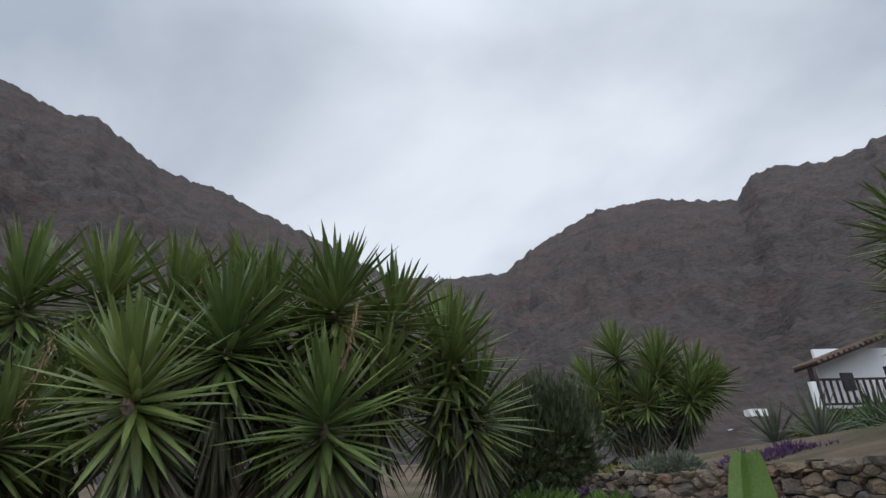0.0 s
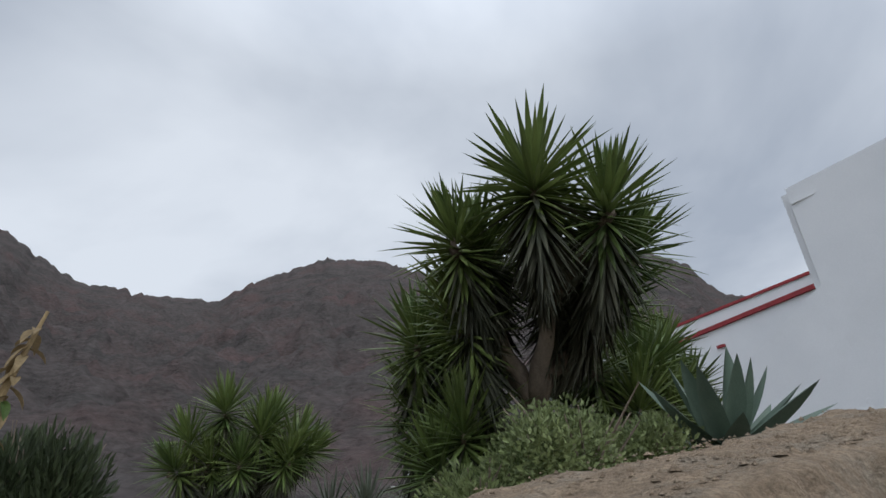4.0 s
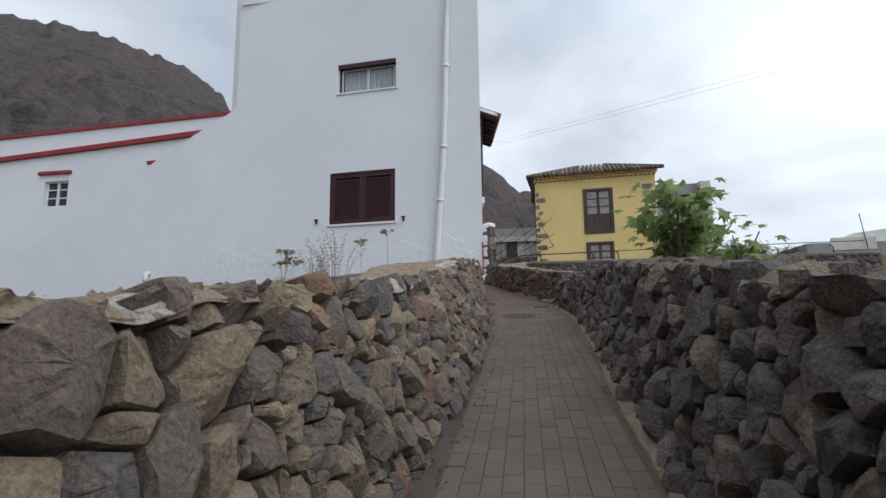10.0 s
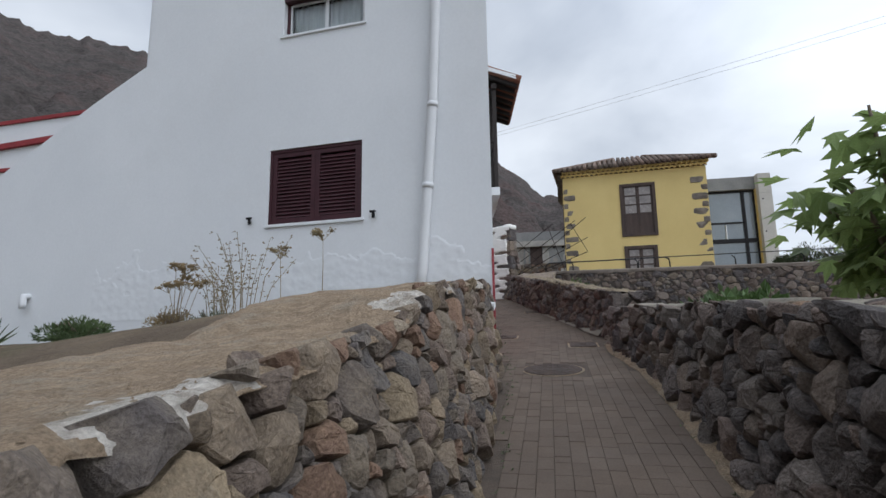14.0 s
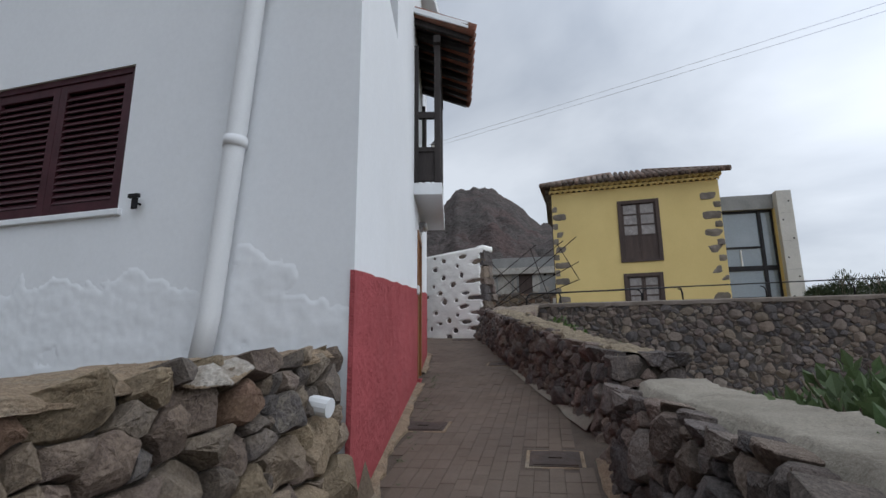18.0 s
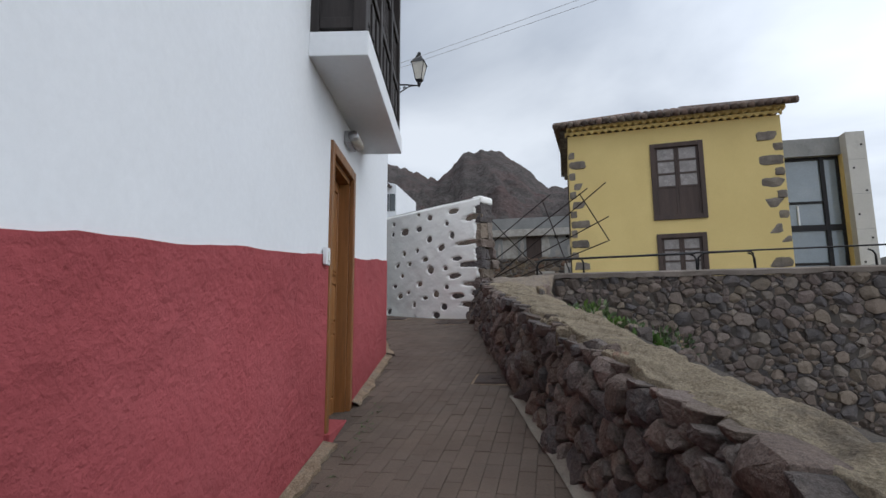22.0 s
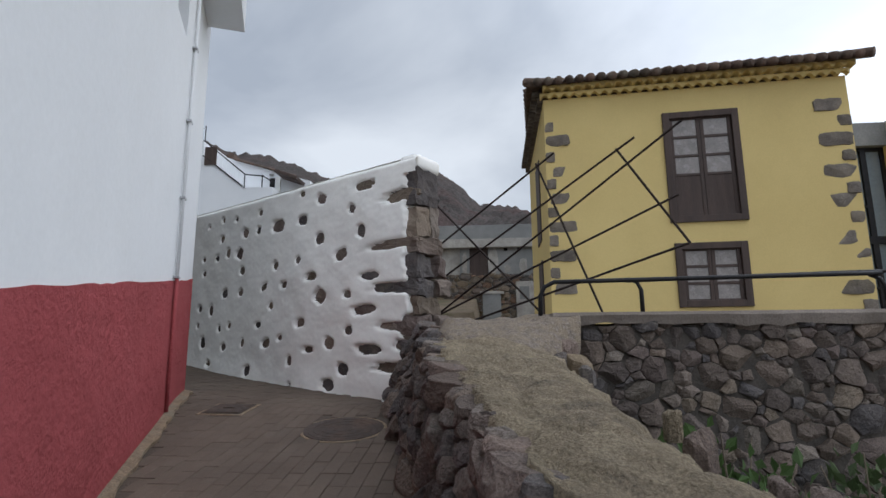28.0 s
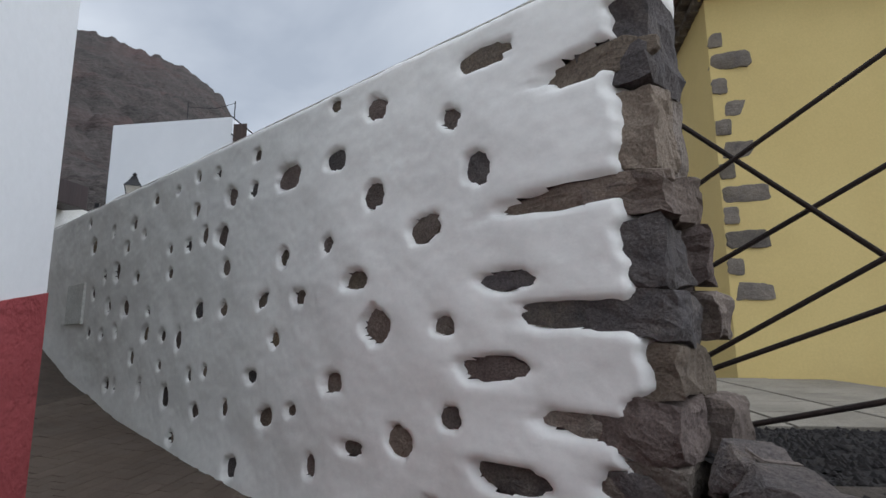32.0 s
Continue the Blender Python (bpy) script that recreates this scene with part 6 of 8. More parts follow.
def casement(parent, u0, u1, z0, z1, m, cols, rows_up, solid_part):
    """A dark timber window: casing, two leaves with small panes above and boarded below."""
    w = part("window", B((u0 - 0.09, -0.05, z0 - 0.09), (u0 + 0.05, 0.12, z1 + 0.09), m, 0.01), wood_brown, parent, "dark brown timber casement window")
    part("casing", B((u1 - 0.05, -0.05, z0 - 0.09), (u1 + 0.09, 0.12, z1 + 0.09), m, 0.01), wood_brown, w)
    part("casing", B((u0 + 0.05, -0.05, z1 - 0.05), (u1 - 0.05, 0.12, z1 + 0.09), m, 0.01), wood_brown, w)
    part("casing", B((u0 + 0.05, -0.05, z0 - 0.09), (u1 - 0.05, 0.12, z0 + 0.05), m, 0.01), wood_brown, w)
    half = (u1 - u0 - 0.1) / 2
    for k in range(2):
        a = u0 + 0.05 + half * k
        b = a + half
        zs0 = z0 + 0.05 + (z1 - z0 - 0.1) * solid_part
        lf = part("leaf", B((a + 0.003, 0.02, z0 + 0.05), (a + 0.075, 0.07, z1 - 0.05), m, 0.005), wood_brown, w)
        part("stile", B((b - 0.075, 0.02, z0 + 0.05), (b - 0.003, 0.07, z1 - 0.05), m, 0.005), wood_brown, lf)
        step = (z1 - 0.05 - zs0) / rows_up
        for r in range(rows_up + 1):
            z = zs0 + step * r
            part("bar", B((a + 0.075, 0.022, z - 0.028), (b - 0.075, 0.065, z + 0.028), m, 0.004), wood_brown, lf)
            if r < rows_up:
                part("pane", B((a + 0.075, 0.045, z + 0.028), (b - 0.075, 0.052, z + step - 0.028), m), dull_pane, lf)
        if solid_part > 0.1:
            part("panel", B((a + 0.075, 0.035, z0 + 0.05), (b - 0.075, 0.06, zs0 - 0.028), m, 0.003), wood_brown, lf)
            part("bar", B((a + 0.075, 0.022, z0 + 0.05), (b - 0.075, 0.065, z0 + 0.13), m, 0.004), wood_brown, lf)
    part("backing", B((u0, 0.2, z0), (u1, 0.22, z1), m), unlit_black, w)


casement(yh, *YW[:2], *YW[2:], MY, 2, 3, 0.42)
casement(yh, *YL[:2], *YL[2:], MY, 2, 3, 0.0)
# quoins
rng = random.Random(4)


def quoin(u0, u1, z, h):
    pl = []
    cu, hw = (u0 + u1) / 2, (u1 - u0) / 2
    for k in range(14):
        an = 2 * math.pi * (k + 0.5) / 14
        c, s = math.cos(an), math.sin(an)
        e = 0.36
        pl.append((cu + hw * math.copysign(abs(c) ** e, c) * rng.uniform(0.93, 1.05), z + h / 2 * math.copysign(abs(s) ** e, s) * rng.uniform(0.9, 1.08)))
    got = stone_mesh(pl, (cu, z), h / 2, rng, 0.035, 1.0, 0.25)
    raw("quoin_stone", [MY @ Vector((u, -d * 0.9, w)) for u, w, d in got[0]], got[1], quoin_mat, yh)


quoin_mat = mat("brown_quoin_stone", (0.235, 0.20, 0.165), (0.14, 0.12, 0.105), 4, 0.93, 0.9, 26, third=(0.19, 0.155, 0.11), vary=0.25, coarse=1.5)
for i, z in enumerate((9.50, 8.78, 8.15, 7.51, 6.87, 6.16)):
    w = 0.58 + rng.uniform(-0.06, 0.06)
    quoin(0.0, w, z, 0.26)
    quoin(0.0, 0.21, z + 0.34, 0.24)
for i, z in enumerate((9.88, 9.12, 8.43, 7.82, 7.06, 6.05)):
    w = 0.70 + rng.uniform(-0.12, 0.06)
    quoin(LY - w, LY, z, 0.30)
    quoin(LY - 0.27, LY, z - 0.36, 0.24)
# double row of tile ends under the eave
arch = [(0.078 * math.cos(t), 0.070 * math.sin(t)) for t in np.linspace(math.pi, 0, 9)]
def eave_row(m, length, count, z, out, off, material):
    """A projecting row of mortared tile ends: each hollow below, flush above."""
    w = length / count / 2
    for i in range(count):
        bm = bmesh.new()
        prism(bm, [(-w, 0.004)] + arch + [(w, 0.004), (w, 0.122), (-w, 0.122)], out, m @ Matrix.Translation(((2 * i + 1 + off) * w - 0.08, -out, z)))
        part("eave_tile", bm, material, yh)


for zz0, dd, off in ((10.49, 0.12, 0.0), (10.615, 0.25, 0.6)):
    eave_row(MY, LY + 0.12, 29, zz0, dd, off, yellow)
    eave_row(YS, 5.2, 24, zz0, dd, off, quoin_mat)
# hipped roof of barrel tiles
E = 0.38
EZ = 10.73
AP = (2.3, 3.05, 11.86)
def roof_z(u, v):
    """Roof height at u along the front and v back from it."""
    slope = (AP[2] - EZ) / (AP[0] + E)
    return EZ + slope * min(v + E, u + E, LY + E - u, 5.2 + E - v if v > 2.6 else 99, AP[0] + E + 0.35)


bm = bmesh.new()
rows = []
for v in np.arange(-E, 5.4, 0.33):
    rows.append([MY @ Vector((u, v, roof_z(u, v) - 0.03)) for u in np.arange(-E, LY + E + 0.01, 0.25)])
part("roof_deck", strip(bm, rows), old_tile, yh)
n = int((LY + 2 * E) / 0.232)
for i in range(n + 1):
    u = -E + 0.03 + (LY + 2 * E - 0.06) * i / n
    top = min(u + E, LY + E - u, AP[0] + E + 0.3)
    if top < 0.12:
        continue
    pts = [MY @ Vector((u, -E - 0.05 + top * f, roof_z(u, -E + top * f) + 0.02 + rng.uniform(-0.006, 0.006))) for f in np.linspace(0, 1, 7)]
    part("barrel_tile", T(pts, [0.092 + 0.008 * (k % 2) for k in range(7)], 10), old_tile, yh, smooth=True)
for i in range(22):
    v = 0.05 + 0.24 * i
    top = min(v + E, AP[0] + E)
    pts = [MY @ Vector((-E - 0.05 + top * f, v, roof_z(-E + top * f, v) + 0.02)) for f in np.linspace(0, 1, 4)]
    part("barrel_tile", T(pts, 0.085, 8), old_tile, yh, smooth=True)
part("hip_tile", T([MY @ Vector((-E + k * 0.4, -E + k * 0.4, roof_z(-E + k * 0.4, -E + k * 0.4) + 0.05)) for k in range(8)], 0.11, 8), old_tile, yh, smooth=True)
part("hip_tile", T([MY @ Vector((LY + E - k * 0.4, -E + k * 0.4, roof_z(LY + E - k * 0.4, -E + k * 0.4) + 0.05)) for k in range(8)], 0.11, 8), old_tile, yh, smooth=True)

# ---------------------------------------------------------------- modern concrete wing
wing = thing("concrete_wing", (39.5, -9.5, 5.6), "modern concrete and glass wing beside the yellow house", "building")
pier = part("pier", B((39.2, -11.18, 5.2), (40.4, -10.60, 10.78), None, 0.012), concrete, wing, "pale formed concrete pier with tie holes")
for k in range(6):
    # near-black discs colour in the shade of the tie holes
    for y in (-10.74, -11.04):
        if (k + (y < -11)) % 2:
            part("tie_hole", T([(39.185, y, 10.3 - 0.8 * k), (39.22, y, 10.3 - 0.8 * k)], 0.035, 10), unlit_black, pier)
for k in range(4):
    part("board_line", B((39.196, -11.17, 6.2 + 1.2 * k), (39.21, -10.61, 6.206 + 1.2 * k)), grey_render, pier)
part("lintel", B((39.6, -10.60, 10.12), (40.2, -7.4, 10.76), None, 0.01), grey_render, wing, "grey concrete lintel")
part("side_fin", B((39.52, -10.60, 5.2), (39.86, -10.585, 10.12)), yellow, wing, "yellow painted reveal")
part("glazing", B((39.86, -10.50, 5.2), (39.89, -7.4, 10.12)), sky_coloured_glass, wing, "tall glazing coloured pale for the sky it reflects")
for y0, y1 in ((-10.12, -9.98), (-10.585, -10.50), (-7.55, -7.45)):
    part("mullion", B((39.78, y0, 5.2), (39.86, y1, 10.12), None, 0.006), black_iron, wing)
for z0, z1, a, b in ((10.03, 10.12, -10.50, -7.55), (8.47, 8.54, -9.98, -7.55), (7.50, 7.70, -10.50, -7.55), (6.30, 6.38, -9.98, -7.55), (5.2, 5.4, -10.50, -7.55)):
    part("transom", B((39.785, a, z0), (39.86, b, z1), None, 0.005), black_iron, wing)
part("lamp_tube", B((39.80, -9.20, 7.70), (39.85, -9.14, 8.40), None, 0.01), pvc, wing, "white strip lamp")
part("body", B((40.2, -11.1, 5.2), (46, -7.4, 10.4)), grey_render, wing)

# ---------------------------------------------------------------- rail and bars on the terrace
rail = thing("hand_rail", (30.2, -4, 5.25), "low black iron pipe rail on the terrace edge", "railing")
part("rail_pipe", T([(30.2, -0.36, 5.10), (30.2, -0.37, 5.42), (30.2, -0.41, 5.50), (30.2, -0.50, 5.545), (30.2, -3.0, 5.575), (30.2, -3.36, 5.58)], 0.021, 10), black_iron, rail, smooth=True)
part("rail_pipe", T([(30.25, -1.16, 5.55), (30.25, -3.2, 5.60), (30.25, -8, 5.66), (30.25, -13.5, 5.70)], 0.017, 10), black_iron, rail, smooth=True)
for y in (-1.28, -3.38, -4.40, -6.4, -8.4, -10.4, -12.4):
    part("post", T([(30.2, y, 5.2), (30.2, y, 5.46), (30.21, y + 0.03, 5.53), (30.24, y + 0.10, 5.57)], [0.022, 0.019, 0.017, 0.016], 8), black_iron, rail, smooth=True)
part("rail_pipe", T([(30.2, -3.40, 5.24), (30.2, -3.42, 5.50), (30.2, -3.52, 5.585), (30.2, -4.3, 5.60), (30.2, -4.38, 5.56), (30.2, -4.40, 5.24)], 0.018, 8), black_iron, rail, smooth=True)

grille = thing("steel_mesh", (31.4, -0.2, 5.35), "leaning lattice of rusty reinforcing bars", "steel bars")
BARS = [((31.81, 0.61, 6.28), (31.12, -0.68, 7.13), 1.1), ((31.96, 0.68, 5.81), (30.65, -1.45, 7.10), 1.0), ((31.91, 0.62, 5.44), (30.25, -1.79, 7.10), 0.75), ((31.84, 0.60, 5.40), (30.68, -1.86, 6.48), 0.9), ((31.52, 0.31, 5.25), (30.34, -1.79, 5.91), 0.8), ((31.90, 0.67, 6.69), (31.22, -0.48, 5.32), 0.1), ((31.30, -0.49, 7.07), (30.76, -1.04, 5.30), 0.0), ((30.79, -1.29, 7.03), (30.39, -1.82, 5.92), 0.0)]
BARS = [(Vector(a) + (Vector(a) - Vector(b)).normalized() * more, Vector(b)) for a, b, more in BARS]
for a, b in BARS:
    part("bar", T([a, b], 0.0125, 8), rebar, grille)
part("bar", T([(31.3, -1.6, 4.89), (32.0, 0.5, 4.89)], 0.0125, 8), rebar, grille)

# ---------------------------------------------------------------- iron covers in the lane
def cover(x, y, rx, ry, round_one, label):
    t = thing("manhole_cover" if round_one else "drain_cover", (x, y, lane_h(x, y)), label, "manhole cover", kind="")
    m = Matrix.Translation((x, y, lane_h(x, y))) @ Matrix.Rotation(-math.atan((lane_h(x + 0.2, y) - lane_h(x - 0.2, y)) / 0.4), 4, "Y") @ Matrix.Rotation(math.atan((lane_h(x, y + 0.2) - lane_h(x, y - 0.2)) / 0.4), 4, "X")
    if round_one:
        part("rim", T([m @ Vector((0, 0, -0.04)), m @ Vector((0, 0, 0.003))], rx, 40), iron, t)
        part("lid", T([m @ Vector((0, 0, 0.0)), m @ Vector((0, 0, 0.005))], rx * 0.90, 40), iron, t)
        for r in (0.3, 0.55, 0.75):
            bm = bmesh.new()
            tube(bm, [m @ Vector((rx * r * math.cos(k * math.pi / 20), rx * r * math.sin(k * math.pi / 20), 0.005)) for k in range(41)], 0.003, 5)
            part("ring", bm, iron, t)
        part("collar", T([m @ Vector((0, 0, -0.05)), m @ Vector((0, 0, -0.002))], rx * 1.08, 40), cement, t, "cement surround")
    else:
        part("rim", B((-rx, -ry, -0.04), (rx, ry, 0.004), m, 0.003), iron, t)
        part("lid", B((-rx * 0.88, -ry * 0.88, 0), (rx * 0.88, ry * 0.88, 0.010), m, 0.003), iron, t)
        part("grip", B((-0.02, -0.05, 0.008), (0.02, 0.05, 0.018), m, 0.003), iron, t)
        part("collar", B((-rx - 0.03, -ry - 0.03, -0.05), (rx + 0.03, ry + 0.03, -0.001), m, 0.004), cement, t, "cement surround")


cover(17.9, -0.46, 0.33, 0.33, True, "round rusty cast-iron manhole cover in pavers")
cover(29.78, 1.33, 0.33, 0.33, True, "round rusty cast-iron manhole cover in pavers")
for x, y, rx, ry in ((20.62, 0.33, 0.17, 0.22), (24.98, -0.06, 0.21, 0.21), (19.7, -0.91, 0.19, 0.19), (30.38, 2.61, 0.19, 0.19)):
    cover(x, y, rx, ry, False, "square rusty iron drain cover in pavers")
tagged(part("drain_spout", T([(17.96, 0.55, 3.44), (17.93, 0.19, 3.38)], 0.05, 14), pvc), "cut white plastic drain pipe in the stone wall", "pipe")

# ---------------------------------------------------------------- buildings beyond
ruin = thing("grey_outbuilding", (50, 0, 5.6), "old grey rendered outbuilding with broken plaster and two doors", "building")
bm = bmesh.new()
MR, LR = along((50.0, 6.0), (50.0, -6.0))
RD = ((3.85, 4.75, 7.95, 9.45), (5.2, 6.07, 8.0, 9.55), (6.80, 6.98, 9.3, 9.55), (7.42, 7.60, 9.3, 9.55), (5.85, 6.6, 5.6, 7.35))
walled(bm, MR, 0, LR, 5.2, 10.05, 0.35, RD)
part("front_wall", bm, grey_render, ruin)
part("parapet", B((-0.1, -0.14, 9.86), (LR + 0.1, 0.4, 10.52), MR, 0.02), grey_render, ruin)
part("ledge", B((-0.1, -0.22, 9.44), (LR + 0.1, 0.0, 9.86), MR, 0.03), concrete_old, ruin, "pale streaked cement ledge")
stone_face(ruin, 8.4, lambda u: 3.0 + 0.18 * noise.noise((u * 1.7, 4, 4)), lambda u, v, d: MR @ Vector((u, -0.05 - d, 5.2 + v)), 0.30, stone, 83, (5.4, 8.2), 0.03, 0.93, 0.4, limit=160, flat=1.7)
for a, b, c, d in RD[:4]:
    part("door_leaf", B((a, 0.12, c), (b, 0.18, d), MR, 0.005), wood_brown if a == 5.2 else concrete_old if a < 5 else unlit_black, ruin, "weathered closed leaf; near-black fill in the small openings")
low_door = part("low_door", B((5.78, -0.20, 5.5), (6.61, -0.06, 7.28), MR, 0.006), grey_render, ruin, "grey boarded lower door")
part("lintel", B((5.66, -0.23, 7.28), (6.75, -0.04, 7.40), MR, 0.02), concrete_old, low_door)
part("jamb", B((7.30, -0.20, 5.5), (8.1, -0.04, 7.84), MR, 0.03), concrete_old, ruin, "patched pale plaster round a window")
part("low_window", B((7.46, -0.22, 7.03), (7.90, -0.10, 7.61), MR, 0.01), grey_render, ruin, "small shuttered window")
def plaster_scar(u, z, w, h, seed):
    """A ragged remnant of plaster, a little proud of the wall."""
    bm = bmesh.new()
    poly = []
    for k in range(26):
        an = 2 * math.pi * k / 26
        c, q = math.cos(an), math.sin(an)
        r = 1 + 0.30 * noise.noise((c * 1.3 + seed, q * 1.3, seed)) + 0.2 * noise.noise((c * 4 + seed, q * 4, seed))
        poly.append((u + w / 2 * r * math.copysign(abs(c) ** 0.7, c), z + h / 2 * r * math.copysign(abs(q) ** 0.7, q)))
    prism(bm, poly, 0.05, MR @ Matrix.Translation((0, -0.025, 0)))
    part("plaster_scar", bm, concrete_old, ruin, "ragged patch of pale plaster")


for k, (u, z, w, h) in enumerate(((6.31, 8.76, 0.46, 1.15), (7.68, 8.56, 0.34, 0.62), (4.98, 8.7, 0.2, 1.1), (6.95, 8.45, 0.3, 0.35), (3.68, 8.6, 0.18, 0.9), (8.5, 8.9, 0.5, 0.4))):
    plaster_scar(u, z, w, h, 3.7 * k + 1)

far = thing("far_house", (50, -24, 6), "low grey unpainted house beyond the gardens", "house")
part("wall", B((50, -40, 3), (58, -21.0, 8.55)), grey_render, far)
bm = bmesh.new()
prism(bm, [(-40, 8.55), (-22.6, 8.55), (-24.2, 9.2), (-26.6, 9.5), (-40, 10.0)], 8, Matrix.Translation((50, 0, 0)) @ Matrix(((0, 1, 0, 0), (1, 0, 0, 0), (0, 0, 1, 0), (0, 0, 0, 1))))
part("gable", bm, cream, far)
part("block_panel", B((49.95, -25.6, 8.0), (50.02, -22.6, 8.9), None, 0.01), concrete, far)
part("aerial", T([(49.8, -24.9, 8.0), (49.8, -24.6, 10.6)], 0.03, 6), black_iron, far)

vil = thing("hill_house", (50, 14, 8), "white house on the slope with an outside stair", "house")
VX = 50.0
part("wall", B((VX, 14.08, 4), (VX + 6, 20.0, 15.28), None, 0.03), white, vil)
bm = bmesh.new()
prism(bm, [(9.0, 4.0), (14.08, 4.0), (14.08, 15.05), (13.0, 14.66), (10.1, 13.76), (9.0, 13.42)], 5.0, Matrix.Translation((VX + 1.4, 0, 0)) @ Matrix(((0, 1, 0, 0), (1, 0, 0, 0), (0, 0, 1, 0), (0, 0, 0, 1))))
part("wall", bm, white, vil)
for k in range(14):
    y = 13.05 - 0.235 * k
    part("verge_tile", T([(VX + 1.28, y, 14.70 - 0.073 * k), (VX + 1.28, y - 0.25, 14.62 - 0.073 * k)], [0.075, 0.06], 7), old_tile, vil)
bm = bmesh.new()
prism(bm, [(13.28, 14.9), (13.70, 14.9), (13.70, 15.05), (13.48, 15.22), (13.28, 15.10)], 0.8, Matrix.Translation((VX + 1.6, 0, 0)) @ Matrix(((0, 1, 0, 0), (1, 0, 0, 0), (0, 0, 1, 0), (0, 0, 0, 1))))
part("gable_hood", bm, old_tile, vil, "small brown tiled hood")
bm = bmesh.new()
prism(bm, [(14.08, 4.0), (14.08, 14.45), (11.93, 12.78), (10.4, 12.72), (10.4, 4.0)], 1.38, Matrix.Translation((VX, 0, 0)) @ Matrix(((0, 1, 0, 0), (1, 0, 0, 0), (0, 0, 1, 0), (0, 0, 0, 1))))
part("stair", bm, white, vil, "white rendered stair flank and landing")
part("string", T([(VX - 0.03, 14.08, 14.47), (VX - 0.03, 11.93, 12.80)], 0.035, 6), black_iron, vil)
part("stair_rail", T([(VX - 0.03, 14.08, 15.26), (VX - 0.03, 11.83, 13.40), (VX - 0.03, 10.91, 13.29), (VX - 0.03, 10.45, 13.0)], 0.035, 6), black_iron, vil)
for k in range(10):
    y = 13.95 - 0.225 * k
    part("baluster", T([(VX - 0.03, y, 14.47 - 0.777 * (14.08 - y)), (VX - 0.03, y, 15.24 - 0.827 * (14.08 - y))], 0.014, 6), pvc, vil)
for y in (11.85, 10.95):
    part("stair_post", T([(VX - 0.03, y, 12.72), (VX - 0.03, y, 13.36)], 0.03, 6), black_iron, vil)
part("gate", B((VX - 0.06, 13.35, 13.95), (VX - 0.02, 13.98, 14.9), None, 0.01), wood_brown, vil, "brown slatted gate at the stair head")
# near-black slab for the shade inside the doorway
part("door", B((VX + 1.34, 10.88, 12.72), (VX + 1.44, 11.14, 13.62), None, 0.01), unlit_black, vil, "doorway, its unlit inside coloured near-black")
part("door_leaf", B((VX + 1.30, 10.55, 12.72), (VX + 1.40, 10.80, 13.66), None, 0.01), cream, vil)
for k in range(3):
    part("window", B((VX + 1.34, 9.05 + 0.43 * k, 11.7), (VX + 1.42, 9.42 + 0.43 * k, 12.8), None, 0.01), dark_glass, vil, "blue-grey gallery window")
part("lamp", B((VX + 1.25, 10.95, 13.72), (VX + 1.40, 11.15, 13.84), None, 0.03), grey_render, vil)
part("awning", B((0, -0.62, -0.10), (1.2, 0.62, 0.06), Matrix.Translation((VX + 0.2, 9.86, 13.46)) @ Matrix.Rotation(radians(20), 4, "X"), 0.02), wood_brown, vil, "sloping brown timber awning")
part("aerial", T([(VX + 1, 14.6, 15.2), (VX + 1, 14.6, 16.5)], 0.025, 6), black_iron, vil)
part("aerial", T([(VX + 1, 17.0, 15.2), (VX + 1, 17.0, 16.6)], 0.025, 6), black_iron, vil)
part("wire", T([(VX + 1, 17.0, 16.4), (VX + 1, 15.6, 16.2), (VX + 1, 14.6, 16.4)], 0.012, 5), black_iron, vil)
vil2 = thing("pale_house", (40, 17, 6), "small pale house with a flat roof up the lane", "house")
part("wall", B((40, 15.2, 4), (46, 24, 9.6), None, 0.02), cream, vil2)
part("wall", B((42, 17.6, 4), (46, 26, 11.2), None, 0.02), grey_render, vil2)
part("dark_shed", B((41.4, 14.4, 9.4), (43, 18.4, 10.1), None, 0.02), wood_dark, vil2)
copy_thing(lan, pose(38.1, 9.6, 8.0, 0, 0, 30))

# ---------------------------------------------------------------- veranda house
ver = thing("veranda_house", (22, 30, 3.5), "white house with a dark timber veranda and tiled roof", "house")
part("platform", B((19.6, 29.6, 2.0), (27, 31.4, 4.75)), soil, ver)
part("back_wall", B((21.4, 31.2, 4.75), (26, 31.4, 8.3)), white, ver)
part("window", B((22.5, 31.1, 5.9), (23.2, 31.22, 6.9), None, 0.02), dark_glass, ver, "small blue-framed window")
for k in range(2):
    part("post", B((20.0 + 4.2 * k, 29.9, 4.75), (20.2 + 4.2 * k, 30.1, 7.0), None, 0.02), wood_dark, ver)
part("post", B((19.7, 29.65, 4.2), (20.0, 29.95, 6.2), None, 0.03), white, ver, "white gate pier")
part("post", B((24.6, 29.65, 4.2), (24.9, 29.95, 6.2), None, 0.03), white, ver, "white gate pier")
for z in (4.95, 6.25):
    part("rail", B((20.0, 29.75, z), (27, 29.83, z + 0.12), None, 0.01), wood_dark, ver)
for k in range(19):
    part("baluster", B((20.1 + 0.36 * k, 29.76, 4.95), (20.22 + 0.36 * k, 29.82, 6.28), None), wood_dark, ver)
bm = bmesh.new()
prism(bm, [(20.1, 6.98), (25.4, 8.77), (25.4, 8.97), (20.1, 7.18)], 2.2, Matrix.Translation((0, 29.2, 0)))
part("roof", bm, wood_dark, ver, "dark boarded veranda roof")
for k in range(17):
    x = 20.1 + 0.33 * k
    part("roof_tile", T([(x, 29.05, 7.20 + (x - 20.1) * 0.338), (x, 31.3, 7.23 + (x - 20.1) * 0.338)], 0.12, 6), old_tile, ver)
